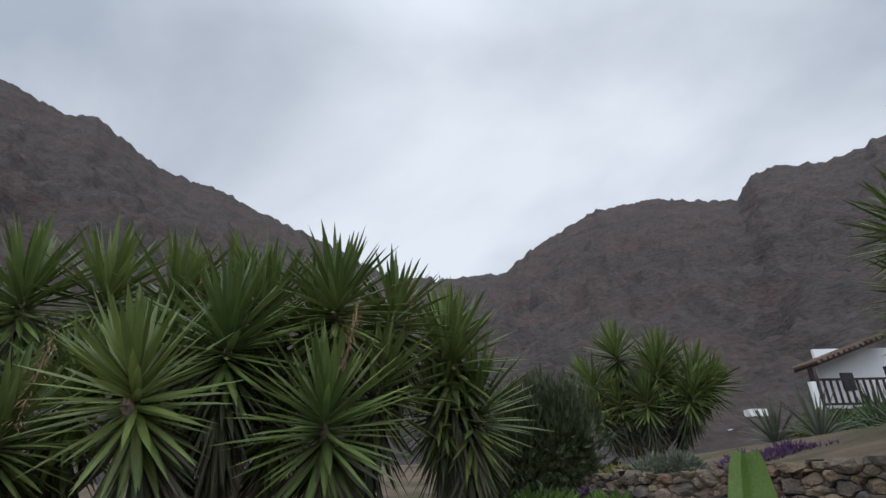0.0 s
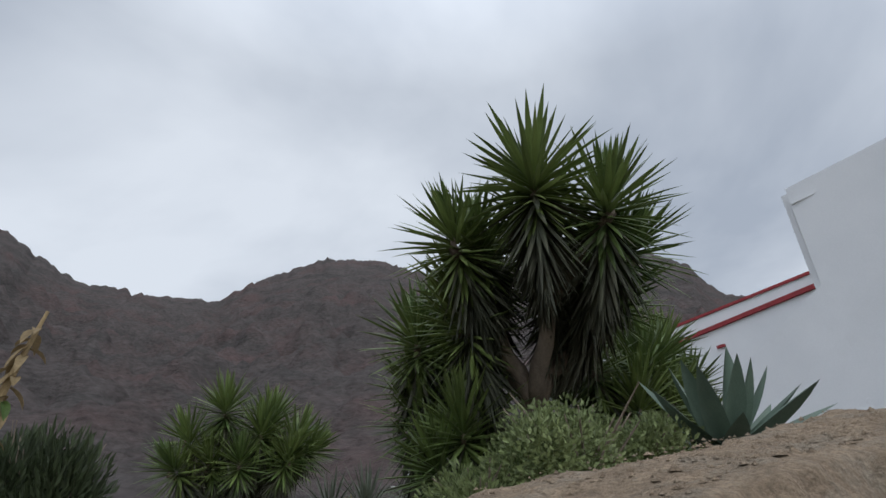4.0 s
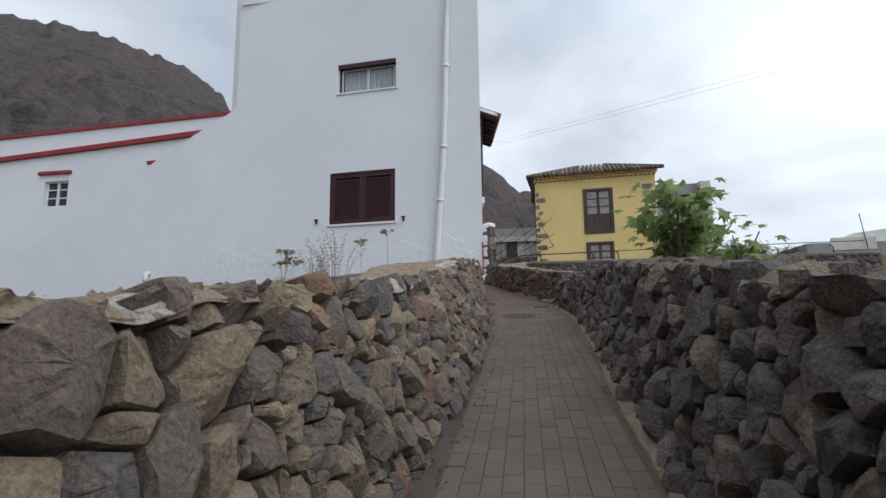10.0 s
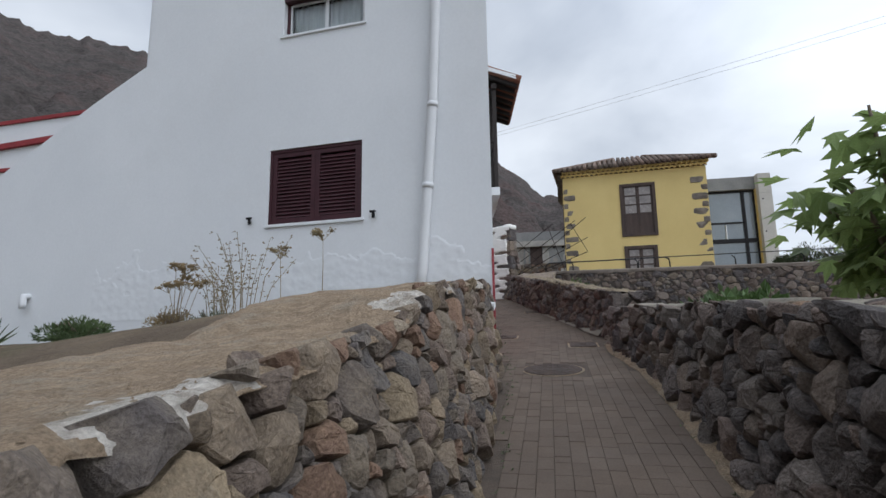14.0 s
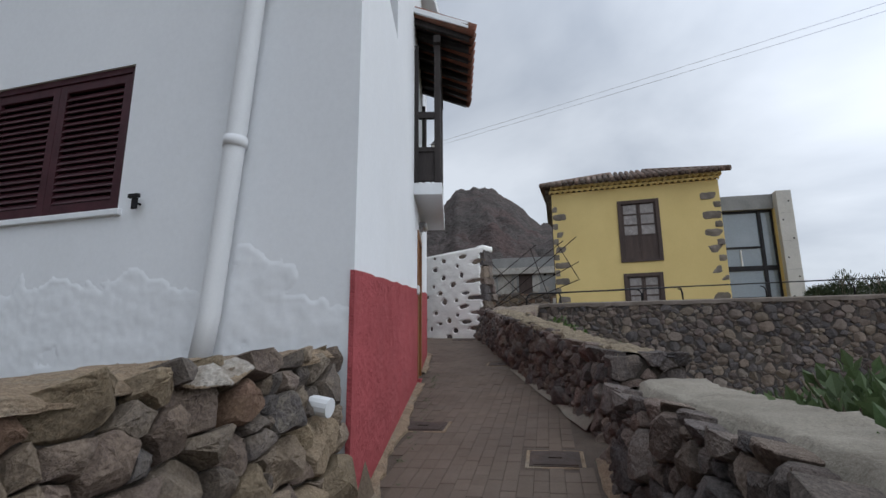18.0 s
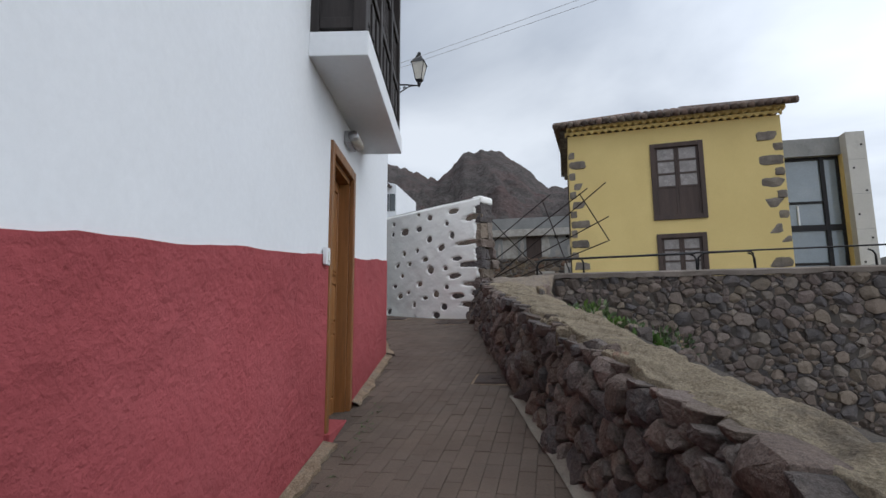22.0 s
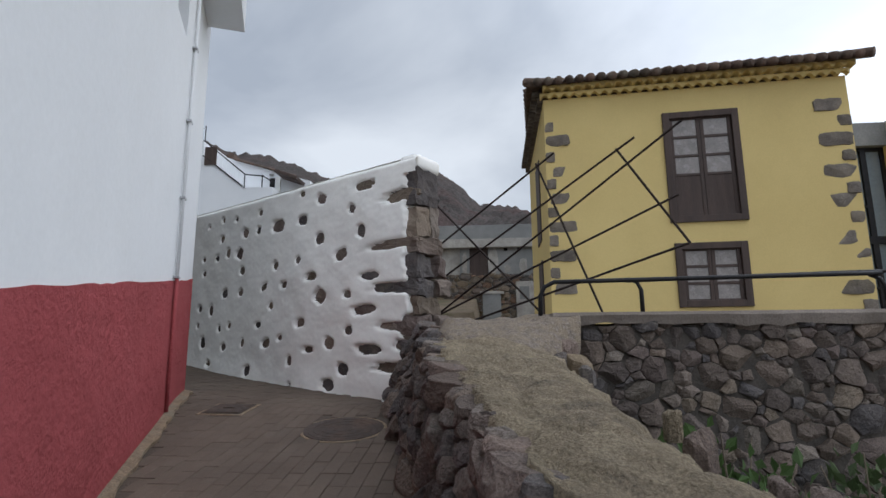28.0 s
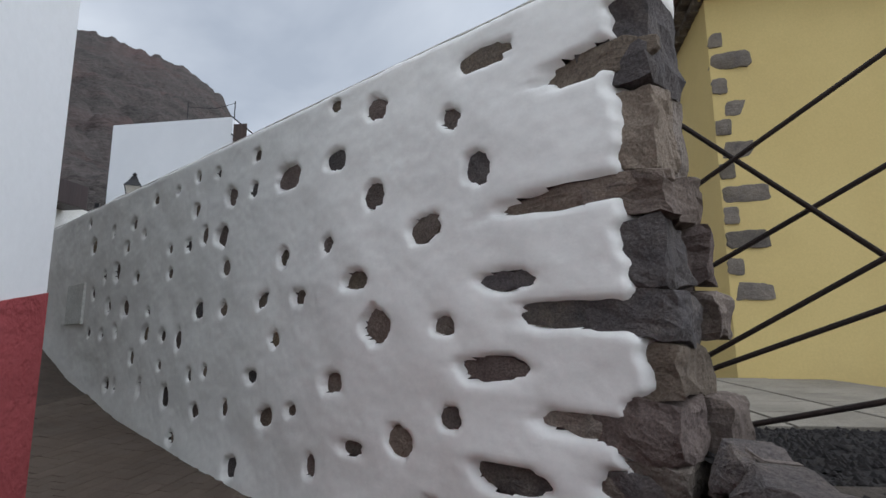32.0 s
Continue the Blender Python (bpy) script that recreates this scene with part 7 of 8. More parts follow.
rng = random.Random(12)
for k, (x, y, z, w, h) in enumerate(((104, 192, 23.4, 6, 1.6), (107, 190, 15.5, 4, 1.6), (98, 196, 17.5, 7, 1.2))):
    v = thing("valley_house", (x, y, z - 3), "small white flat-roofed house in the valley", "house", group="valley houses")
    part("wall", B((x, y, z - 1.6), (x + w, y + 4, z + h * 0.5), None, 0.03), cream, v)
    part("window", B((x + w * 0.3, y - 0.03, z - 0.7), (x + w * 0.5, y + 0.02, z + 0.2)), dark_glass, v)


# ---------------------------------------------------------------- plants
def blade(verts, faces, base, d, side, length, width, droop, fold=0.25, segs=4):
    """A sword leaf: a folded ribbon that tapers to a point and bends down."""
    up = side.cross(d).normalized()
    o = len(verts)
    p, dd = base.copy(), d.copy()
    step = length / segs
    for k in range(segs + 1):
        f = k / segs
        w = width * (0.55 + 0.9 * f * (1 - f) * 2 - 0.55 * f ** 2) if k < segs else 0.0
        if k == segs:
            verts.append(tuple(p))
        else:
            n = side.cross(dd).normalized()
            verts.extend((tuple(p - side * w * 0.5 + n * w * fold), tuple(p), tuple(p + side * w * 0.5 + n * w * fold)))
        dd = (dd + Vector((0, 0, -droop * (0.4 + f)))).normalized()
        p = p + dd * step
    for k in range(segs - 1):
        a, b = o + 3 * k, o + 3 * k + 3
        faces.append((a, a + 1, b + 1, b))
        faces.append((a + 1, a + 2, b + 2, b + 1))
    a = o + 3 * (segs - 1)
    faces.append((a, a + 1, a + 3))
    faces.append((a + 1, a + 2, a + 3))


def rosette_mesh(name, n, length, width, seed, low=-60, high=88, droop=0.05, neck=0.35, stiff=0.5):
    """A head of sword leaves, round the z axis, with the growing tip at the origin."""
    rg = random.Random(seed)
    verts, faces = [], []
    for i in range(n):
        f = (i + 0.5) / n
        el = radians(high + (low - high) * f ** 0.85 + rg.uniform(-7, 7))
        az = i * 2.399963 + rg.uniform(-0.2, 0.2)
        d = Vector((math.cos(el) * math.cos(az), math.cos(el) * math.sin(az), math.sin(el)))
        side = Vector((-math.sin(az), math.cos(az), 0))
        side = (side + Vector((rg.uniform(-.2, .2), rg.uniform(-.2, .2), rg.uniform(-.2, .2)))).normalized()
        side = (side - d * side.dot(d)).normalized()
        base = Vector((0, 0, -neck * f)) + Vector((d.x, d.y, 0)) * 0.04
        l = length * rg.uniform(0.75, 1.08) * (0.75 + 0.35 * math.sin(math.pi * min(1, f + 0.15)))
        blade(verts, faces, base, d, side, l, width * rg.uniform(0.8, 1.15), droop * rg.uniform(0.4, 1.6) * (0.4 + f))
    me = bpy.data.meshes.new(name)
    me.from_pydata(verts, [], faces)
    return me


HEADS = [rosette_mesh("rosette", 135, 0.80, 0.074, s, -68, 88, 0.06, 0.5) for s in (1, 2, 3)]
# hanging old leaves whose dark colour also paints the shade below each head
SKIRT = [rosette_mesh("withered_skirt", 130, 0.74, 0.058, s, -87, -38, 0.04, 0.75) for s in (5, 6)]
for me in HEADS:
    me.materials.append(yucca_leaf)
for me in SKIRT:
    me.materials.append(yucca_dead_shaded)


def yucca(at, heads, label, fork=0.6, girth=0.14, seed=0, skirt=True, mains=4):
    """at: the foot; heads: (x, y, z, size, lean) of its leaf heads."""
    rg = random.Random(seed)
    t = thing("yucca_tree", at, label, "yucca", group="yuccas")
    foot = Vector(at)
    crotch = foot + Vector((0, 0, fork))
    bm = bmesh.new()
    tube(bm, [foot - Vector((0, 0, 0.2)), foot + Vector((0.01, 0, fork * 0.3)), crotch], [girth * 1.5, girth * 1.15, girth], 12)
    part("trunk", bm, bark, t, smooth=True)
    # a few main limbs, each carrying the heads nearest to it
    tips = [Vector(h[:3]) for h in heads]
    k = min(len(tips), mains)
    lead = [tips[i * len(tips) // k] for i in range(k)]
    for _ in range(4):
        group = [[] for _ in lead]
        for p in tips:
            group[min(range(k), key=lambda i: (p - lead[i]).length)].append(p)
        lead = [sum(g, Vector()) / len(g) if g else lead[i] for i, g in enumerate(group)]
    ends = []
    for c in lead:
        e = crotch.lerp(c - Vector((0, 0, 0.5)), 0.62)
        bend = crotch.lerp(e, 0.5) + Vector(((c.x - crotch.x) * 0.10, (c.y - crotch.y) * 0.10, -0.06))
        part("limb", T([crotch - Vector((0, 0, 0.22)), crotch.lerp(bend, 0.55), bend, e], [girth * 0.85, girth * 0.72, girth * 0.62, girth * 0.52], 10), bark, t, smooth=True)
        ends.append(e)
    for x, y, z, s, lean in heads:
        tip = Vector((x, y, z))
        q = tip - Vector((0, 0, 0.25 * s))
        fr = min(ends, key=lambda e: (e - q).length)
        part("branch", T([fr - Vector((0, 0, 0.1)), fr.lerp(q, 0.5) + Vector((rg.uniform(-.04, .04), rg.uniform(-.04, .04), -0.03)), q, tip], [girth * 0.46, girth * 0.42, girth * 0.38, girth * 0.25], 8), bark, t, smooth=True)
        out = Vector((q.x - crotch.x, q.y - crotch.y, 0))
        ax = (Vector((0, 0, 1)) + out * lean).normalized()
        rot = ax.to_track_quat("Z", "Y").to_matrix().to_4x4() @ Matrix.Rotation(rg.uniform(0, 6.28), 4, "Z")
        m = Matrix.Translation(tip) @ rot @ Matrix.Scale(s, 4)
        obj("leaf_head", HEADS[rg.randrange(3)], None, t, "", m)
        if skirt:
            obj("withered_skirt", SKIRT[rg.randrange(2)], None, t, "withered hanging leaves, coloured dark for the shade under the head", m @ Matrix.Translation((0, 0, -0.32)))
    return t


# the great yucca by the wall
yucca((6.62, 4.6, 1.7), [(5.72, 3.2, 5.12, 1.07, 0.0), (5.36, 4.27, 4.80, 1.0, 0.3), (6.46, 2.85, 4.85, 1.01, 0.2), (6.95, 3.4, 4.7, 1.01, 0.4), (6.1, 3.6, 5.0, 0.98, 0.1), (6.6, 4.0, 4.95, 1.01, 0.1), (5.8, 4.4, 4.9, 1.01, 0.2), (7.05, 4.2, 4.5, 1.01, 0.5), (6.3, 4.9, 4.85, 1.01, 0.1), (5.85, 4.9, 4.4, 1.01, 0.3), (5.75, 4.75, 3.95, 0.98, 0.4), (7.35, 3.35, 4.75, 1.01, 0.4), (7.5, 3.9, 4.3, 1.01, 0.6)], "tall many-headed green yucca with bare grey trunks", 1.42, 0.15, 3)
yucca((6.3, 6.4, 1.5), [(5.8, 5.95, 4.15, 1.05, 0.2), (6.05, 6.35, 3.6, 1.0, 0.3), (6.4, 6.4, 4.6, 1.05, 0.0), (5.9, 6.1, 3.1, 0.95, 0.3), (6.8, 6.2, 4.0, 1.05, 0.3)], "second green yucca behind the great one", 0.9, 0.14, 4)
yucca((8.4, 4.9, 2.4), [(8.6, 4.5, 3.75, 0.95, 0.2), (9.2, 4.7, 3.95, 0.9, 0.5), (7.8, 4.7, 3.7, 0.95, 0.4), (8.4, 5.3, 4.1, 0.95, 0.2), (9.0, 5.2, 3.5, 0.9, 0.5), (7.6, 5.1, 3.3, 1.0, 0.5), (8.9, 4.4, 3.2, 0.95, 0.6), (8.1, 4.3, 3.1, 0.95, 0.5)], "smaller green yucca behind the great one", 0.5, 0.12, 8)
yucca((11.1, 6.1, 2.2), [(10.5, 6.2, 5.3, 1.0, 0.1), (11.45, 6.2, 5.0, 1.0, 0.2), (10.4, 6.2, 4.5, 1.0, 0.3), (12.0, 6.2, 4.2, 1.0, 0.3), (11.2, 6.1, 4.0, 1.0, 0.2), (10.3, 6.0, 3.8, 1.0, 0.3), (11.7, 5.9, 3.4, 0.9, 0.3)], "smaller green yucca beside the house garden", 0.4, 0.10, 9)
yucca((6.0, 4.9, 1.6), [(6.2, 5.0, 3.05, 0.95, 0.1), (5.75, 4.8, 2.75, 0.9, 0.3), (5.6, 5.1, 2.4, 0.9, 0.3)], "young yucca at the foot of the great one", 0.35, 0.08, 10)
# the row of yuccas seen first
yucca((-2.1, 5.4, 0.6), [(-2.09, 5.10, 2.80, 1.1, 0.1), (-2.46, 4.25, 2.18, 1.0, 0.3), (-2.06, 6.0, 3.4, 1.1, 0.1), (-2.9, 5.3, 2.5, 1.05, 0.4), (-1.7, 5.9, 2.2, 1.0, 0.3)], "broad green yucca clump with several heads", 0.5, 0.14, 21)
yucca((-0.95, 5.5, 0.65), [(-1.06, 4.84, 2.02, 1.05, 0.25), (-1.16, 5.57, 3.30, 1.05, 0.0), (-0.6, 6.2, 3.3, 1.0, 0.2), (-1.5, 6.1, 3.25, 1.05, 0.3), (-0.7, 5.8, 2.45, 1.0, 0.4)], "broad green yucca clump with several heads", 0.5, 0.13, 22)
yucca((0.15, 7.1, 0.8), [(0.08, 6.81, 2.98, 1.15, 0.1), (-0.05, 7.2, 3.25, 1.0, 0.0), (-0.1, 6.9, 2.4, 1.0, 0.4), (0.35, 6.9, 2.3, 1.1, 0.4)], "upright green yucca with a bare foot", 0.6, 0.12, 23)
yucca((-4.0, 5.6, 0.5), [(-4.30, 5.2, 3.3, 1.05, 0.1), (-3.70, 5.6, 3.45, 1.05, 0.1), (-4.4, 5.0, 2.2, 1.0, 0.4), (-3.4, 5.1, 2.3, 1.05, 0.4), (-5.0, 5.6, 3.0, 1.05, 0.3), (-3.1, 6.0, 3.5, 1.05, 0.2), (-2.6, 6.3, 3.55, 1.05, 0.1)], "broad green yucca clump with several heads", 0.5, 0.13, 24)
yucca((-3.35, 4.35, 0.4), [(-3.32, 4.2, 1.85, 0.85, 0.0), (-3.9, 4.3, 1.9, 0.9, 0.4)], "low green yucca with broad leaves", 0.4, 0.10, 25)
yucca((5.9, 16.0, 1.6), [(6.18, 15.96, 4.5, 1.4, 0.0), (4.91, 16.0, 3.6, 1.2, 0.3), (4.28, 16.3, 4.2, 1.3, 0.3), (5.14, 16.2, 5.1, 1.35, 0.1), (7.18, 15.7, 4.25, 1.4, 0.3), (7.7, 15.9, 4.0, 1.25, 0.5), (6.5, 16.4, 4.9, 1.4, 0.1), (5.6, 15.5, 3.6, 1.15, 0.2), (6.9, 15.4, 3.7, 1.2, 0.3), (4.0, 16.0, 3.4, 1.2, 0.4)], "round-headed green yucca on forked trunks across the garden", 0.7, 0.16, 26)


def clump_mesh(name, n, radius, leaf, width, seed, flat=0.8, hollow=0.55, tilt=0.6):
    """A cushion of many small leaves with an uneven outline."""
    rg = random.Random(seed)
    verts, faces = [], []
    lobes = [(Vector((rg.uniform(-1, 1), rg.uniform(-1, 1), rg.uniform(0.1, 0.9))).normalized() * radius * rg.uniform(0.25, 0.62), radius * rg.uniform(0.32, 0.55)) for _ in range(16)]
    for i in range(n):
        c, r = lobes[rg.randrange(len(lobes))]
        v = Vector((rg.gauss(0, 1), rg.gauss(0, 1), rg.gauss(0, 1))).normalized()
        p = c + v * r * (hollow + (1 - hollow) * rg.random() ** 0.5)
        p.z = abs(p.z) * flat
        d = (v + Vector((rg.uniform(-1, 1), rg.uniform(-1, 1), rg.uniform(-0.2, 1))) * tilt).normalized()
        s = d.cross(Vector((rg.uniform(-1, 1), rg.uniform(-1, 1), rg.uniform(-1, 1)))).normalized()
        l, w = leaf * rg.uniform(0.6, 1.3), width * rg.uniform(0.7, 1.2)
        nn = s.cross(d)
        o = len(verts)
        verts.extend((tuple(p), tuple(p + d * l * 0.5 - s * w / 2 + nn * w * 0.2), tuple(p + d * l * 0.5 + s * w / 2 + nn * w * 0.2), tuple(p + d * l)))
        faces.append((o, o + 2, o + 3, o + 1))
    me = bpy.data.meshes.new(name)
    me.from_pydata(verts, [], faces)
    return me


def twigs(radius, height, n, seed, thick=0.012):
    rg = random.Random(seed)
    bm = bmesh.new()
    for _ in range(n):
        a = rg.uniform(0, 6.28)
        q = Vector((math.cos(a) * radius * rg.uniform(0.2, 0.8), math.sin(a) * radius * rg.uniform(0.2, 0.8), height * rg.uniform(0.5, 0.9)))
        tube(bm, [(0, 0, -0.05), tuple(q * 0.45 + Vector((rg.uniform(-.05, .05), rg.uniform(-.05, .05), 0))), tuple(q)], [thick, thick * 0.7, thick * 0.3], 5)
    return bm


def shrub(name, at, radius, leaf, width, n, material, label, seed, flat=0.8, tall=1.0, category="shrub", group="", tilt=0.6):
    t = thing(name, at, label, category, group)
    bm = twigs(radius, radius * flat * tall, 14, seed, 0.012 + 0.008 * radius)
    bmesh.ops.translate(bm, verts=bm.verts, vec=at)
    part("stem", bm, bark, t)["kind"] = "stuff"
    me = clump_mesh("foliage", n, radius, leaf, width, seed, flat, tilt=tilt)
    me.materials.append(material)
    obj("foliage", me, None, t, "", Matrix.Translation(at) @ Matrix.Diagonal((1, 1, tall, 1)))
    return t


shrub("garden_shrub", (5.75, 3.05, 1.90), 0.86, 0.062, 0.034, 9500, sage_leaf, "grey-green rounded garden shrub behind the wall", 51, 1.0, tilt=1.1)
shrub("garden_shrub", (5.0, 3.4, 1.72), 0.52, 0.07, 0.024, 2800, sage_leaf, "grey-green rounded garden shrub behind the wall", 52, 0.9)
shrub("garden_shrub", (6.65, 3.0, 2.10), 0.50, 0.065, 0.036, 2900, sage_leaf, "small fresh-green shrub behind the wall", 54, 1.0, tilt=1.1)
shrub("dark_bush", (1.55, 10.0, 0.95), 1.35, 0.15, 0.05, 13000, dark_leaf, "large dark evergreen bush with narrow leaves", 55, 1.1, 1.75)
shrub("silver_bush", (3.1, 8.1, 1.28), 0.70, 0.10, 0.03, 3600, silver_leaf, "low silvery-green bush above the stone edging", 57, 0.62)
shrub("yellow_bush", (2.45, 8.4, 1.2), 0.36, 0.10, 0.04, 1400, yellow_leaf, "small yellow-green bush above the stone edging", 58, 0.9)
shrub("lavender", (4.3, 8.0, 1.38), 0.62, 0.10, 0.022, 3600, purple_flower, "purple flowering lavender cushion in the bed", 59, 0.55)
shrub("lavender", (5.0, 8.05, 1.44), 0.66, 0.10, 0.022, 3200, purple_flower, "purple flowering lavender cushion in the bed", 60, 0.55)
shrub("lavender", (2.1, 8.3, 1.15), 0.28, 0.09, 0.022, 700, purple_flower, "small purple flowering cushion at the edging", 61, 0.6)
shrub("yellow_bush", (8.0, 12.6, 1.7), 0.8, 0.12, 0.05, 2200, yellow_leaf, "yellow-green bush near the veranda", 62, 1.0)
shrub("leafy_plant", (1.2, 7.6, 0.85), 0.55, 0.17, 0.06, 800, bright_leaf, "leafy fresh-green plants along the path edge", 63, 0.7)
shrub("leafy_plant", (2.0, 7.3, 0.9), 0.45, 0.16, 0.06, 600, bright_leaf, "leafy fresh-green plants along the path edge", 64, 0.6)
shrub("veranda_shrub", (17.5, 26.0, 3.0), 1.7, 0.30, 0.10, 2200, bush_leaf, "green shrub below the veranda", 165, 0.8)
shrub("veranda_shrub", (20.5, 27.0, 3.4), 1.7, 0.30, 0.10, 2200, bush_leaf, "green shrub below the veranda", 166, 0.8)
shrub("garden_shrub", (9.5, 11.0, 1.6), 0.9, 0.14, 0.05, 2200, bush_leaf, "green shrub near the veranda", 65, 0.8)
# by the house wall
shrub("heather_cushion", (16.9, 5.0, 3.05), 0.50, 0.05, 0.018, 3600, bush_leaf, "low olive-green cushion shrub against the house", 66, 0.55)
shrub("heather_cushion", (16.8, 7.8, 2.85), 0.5, 0.06, 0.02, 1800, dark_leaf, "low dark-green cushion shrub against the house", 67, 0.5)
shrub("dry_bush", (17.2, 4.0, 3.15), 0.32, 0.045, 0.014, 1600, dry_weed, "low dry brownish bush against the house", 68, 0.8)
# fig tree and thicket behind the dark wall
def broadleaf(at, height, spread, n, leaf, material, label, seed, name="fig_tree"):
    rg = random.Random(seed)
    t = thing(name, at, label, "tree")
    foot = Vector(at)
    bm = bmesh.new()
    tube(bm, [foot - Vector((0, 0, 0.3)), foot + Vector((0.03, 0, height * 0.25))], [0.06, 0.045], 8)
    part("trunk", bm, bark, t, smooth=True)
    verts, faces = [], []
    for k in range(11):
        a = k * 2.4
        tip = foot + Vector((math.cos(a) * spread * rg.uniform(0.45, 1), math.sin(a) * spread * rg.uniform(0.45, 1), height * rg.uniform(0.5, 1.0)))
        st = foot + Vector((0.03, 0, height * 0.2))
        mid = st.lerp(tip, 0.5) + Vector((0, 0, 0.08 * height))
        part("limb", T([st, mid, tip], [0.03, 0.02, 0.008], 6), bark, t, smooth=True)
        for i in range(n // 11):
            f = rg.uniform(0.25, 1.05)
            p = (st.lerp(mid, f * 2) if f < 0.5 else mid.lerp(tip, f * 2 - 1)) + Vector((rg.gauss(0, .16), rg.gauss(0, .16), rg.gauss(0, .13))) * spread
            d = Vector((rg.uniform(-1, 1), rg.uniform(-1, 1), rg.uniform(-0.9, 0.25))).normalized()
            s = d.cross(Vector((rg.uniform(-.4, .4), rg.uniform(-.4, .4), 1))).normalized()
            l = leaf * rg.uniform(0.6, 1.2)
            nn = s.cross(d)
            # a five-fingered leaf
            o = len(verts)
            verts.append(tuple(p))
            for an, r in ((-80, .55), (-52, .42), (-38, .85), (-18, .55), (0, 1.0), (18, .55), (38, .85), (52, .42), (80, .55)):
                q = d * math.cos(radians(an)) * r * l + s * math.sin(radians(an)) * r * l * 0.9
                verts.append(tuple(p + q + nn * (-0.18 * r * r * l)))
            for i2 in range(8):
                faces.append((o, o + 1 + i2, o + 2 + i2))
    raw("crown", verts, faces, material, t)
    return t


broadleaf((15.3, -2.7, 2.85), 1.55, 0.72, 330, 0.23, fig_leaf, "young fig tree with broad lobed leaves", 71)
broadleaf((15.9, -3.7, 2.85), 0.85, 0.55, 120, 0.19, fig_leaf, "low fig shoots beside the wall", 73)
broadleaf((16.2, -3.2, 2.9), 1.05, 0.6, 160, 0.19, fig_leaf, "low fig shoots beside the wall", 72)
for k, (x, y, z, r, sd) in enumerate(((34.2, -10.0, 5.4, 0.75, 81), (34.4, -11.3, 5.3, 0.95, 82), (34.6, -12.6, 5.2, 0.8, 83), (34.3, -9.4, 5.5, 0.45, 84))):
    shrub("thicket_bush", (x, y, z), r, 0.16, 0.03, 1900, dark_leaf, "dark feathery bush beyond the terrace", sd, 1.0, 1.35, tilt=0.9)
# weeds in the plot below the terrace
for k, (x, y, r, n) in enumerate(((17.6, -2.55, 0.5, 420), (18.4, -2.45, 0.45, 380), (18.95, -2.75, 0.5, 380), (29.2, -1.5, 0.55, 420), (28.4, -1.7, 0.45, 300), (29.5, -2.6, 0.5, 320), (26.4, -3.2, 0.6, 380), (24.2, -4.2, 0.8, 520), (23.6, -5.4, 0.9, 560), (22.3, -4.4, 0.8, 480), (21.6, -5.6, 0.9, 480), (27.6, -2.6, 0.45, 280))):
    z = ground_z(x, y) + (1.0 if y > -1.8 and x > 28 else 0.0)
    shrub("weed_clump", (x, y, ground_z(x, y) - 0.02), r * 1.15, 0.11, 0.075, int(n * 3.4), bush_leaf if k % 3 else weed_leaf, "rank green weeds in the sunken plot", 90 + k, 1.25 if x < 20 else 0.75 if x < 28 else 2.6, category="weeds", group="weeds in the plot")


for k, (x, dy, r) in enumerate(((23.7, 0.86, 0.20), (24.15, 0.9, 0.24), (24.6, 0.9, 0.22), (25.05, 0.92, 0.26), (25.5, 0.95, 0.25), (26.0, 0.95, 0.22))):
    y = poly_at(KERB, x) - dy
    shrub("weed_clump", (x, y, lane_z(x) + 0.35), r, 0.085, 0.05, 700, bush_leaf if k % 2 else bright_leaf, "green weeds growing up behind the parapet", 240 + k, 1.6, category="weeds", group="weeds in the plot")


def spikes(name, at, n, length, width, material, label, category, seed, low=15, high=85, droop=0.03, fold=0.3, thick=0.0):
    """A rosette of stiff leaves on the ground, each a part."""
    rg = random.Random(seed)
    t = thing(name, at, label, category)
    for i in range(n):
        f = (i + 0.5) / n
        el = radians(high + (low - high) * f + rg.uniform(-5, 5))
        az = i * 2.399963 + rg.uniform(-0.15, 0.15)
        d = Vector((math.cos(el) * math.cos(az), math.cos(el) * math.sin(az), math.sin(el)))
        side = Vector((-math.sin(az), math.cos(az), 0))
        v, fc = [], []
        blade(v, fc, Vector(at) + Vector((d.x, d.y, 0)) * 0.05, d, side, length * rg.uniform(0.8, 1.1), width * rg.uniform(0.85, 1.15), droop * (0.3 + f), fold, 6)
        raw("leaf", v, fc, material, t, smooth=True)
    return t


spikes("agave", (7.2, 2.7, 2.24), 24, 0.98, 0.22, agave_leaf, "large blue-green agave behind the garden wall", "agave", 101, 4, 72, 0.02)
spikes("aloe", (16.95, 6.4, 2.97), 16, 0.42, 0.06, bush_leaf, "small spiky green aloe against the house", "aloe", 102, 20, 80, 0.02)
spikes("succulent", (15.7, 1.55, 3.20), 14, 0.16, 0.07, bush_leaf, "small dusky succulent rosette on the wall top", "succulent", 103, 20, 75, 0.01)
spikes("succulent", (15.95, 1.75, 3.22), 12, 0.14, 0.06, dry_weed, "small brownish succulent rosette on the wall top", "succulent", 104, 20, 75, 0.01)
for k, (x, y, s) in enumerate(((7.6, 11.6, 1.15), (8.6, 11.2, 1.1), (7.0, 12.2, 1.0), (9.3, 10.6, 1.0), (8.2, 10.2, 0.8))):
    spikes("spider_grass", (x, y, ground_z(x, y)), 40, s, 0.06, bush_leaf if k % 2 else silver_leaf, "arching strap-leaved plant in the bed", "grass plant", 110 + k, 20, 85, 0.12)


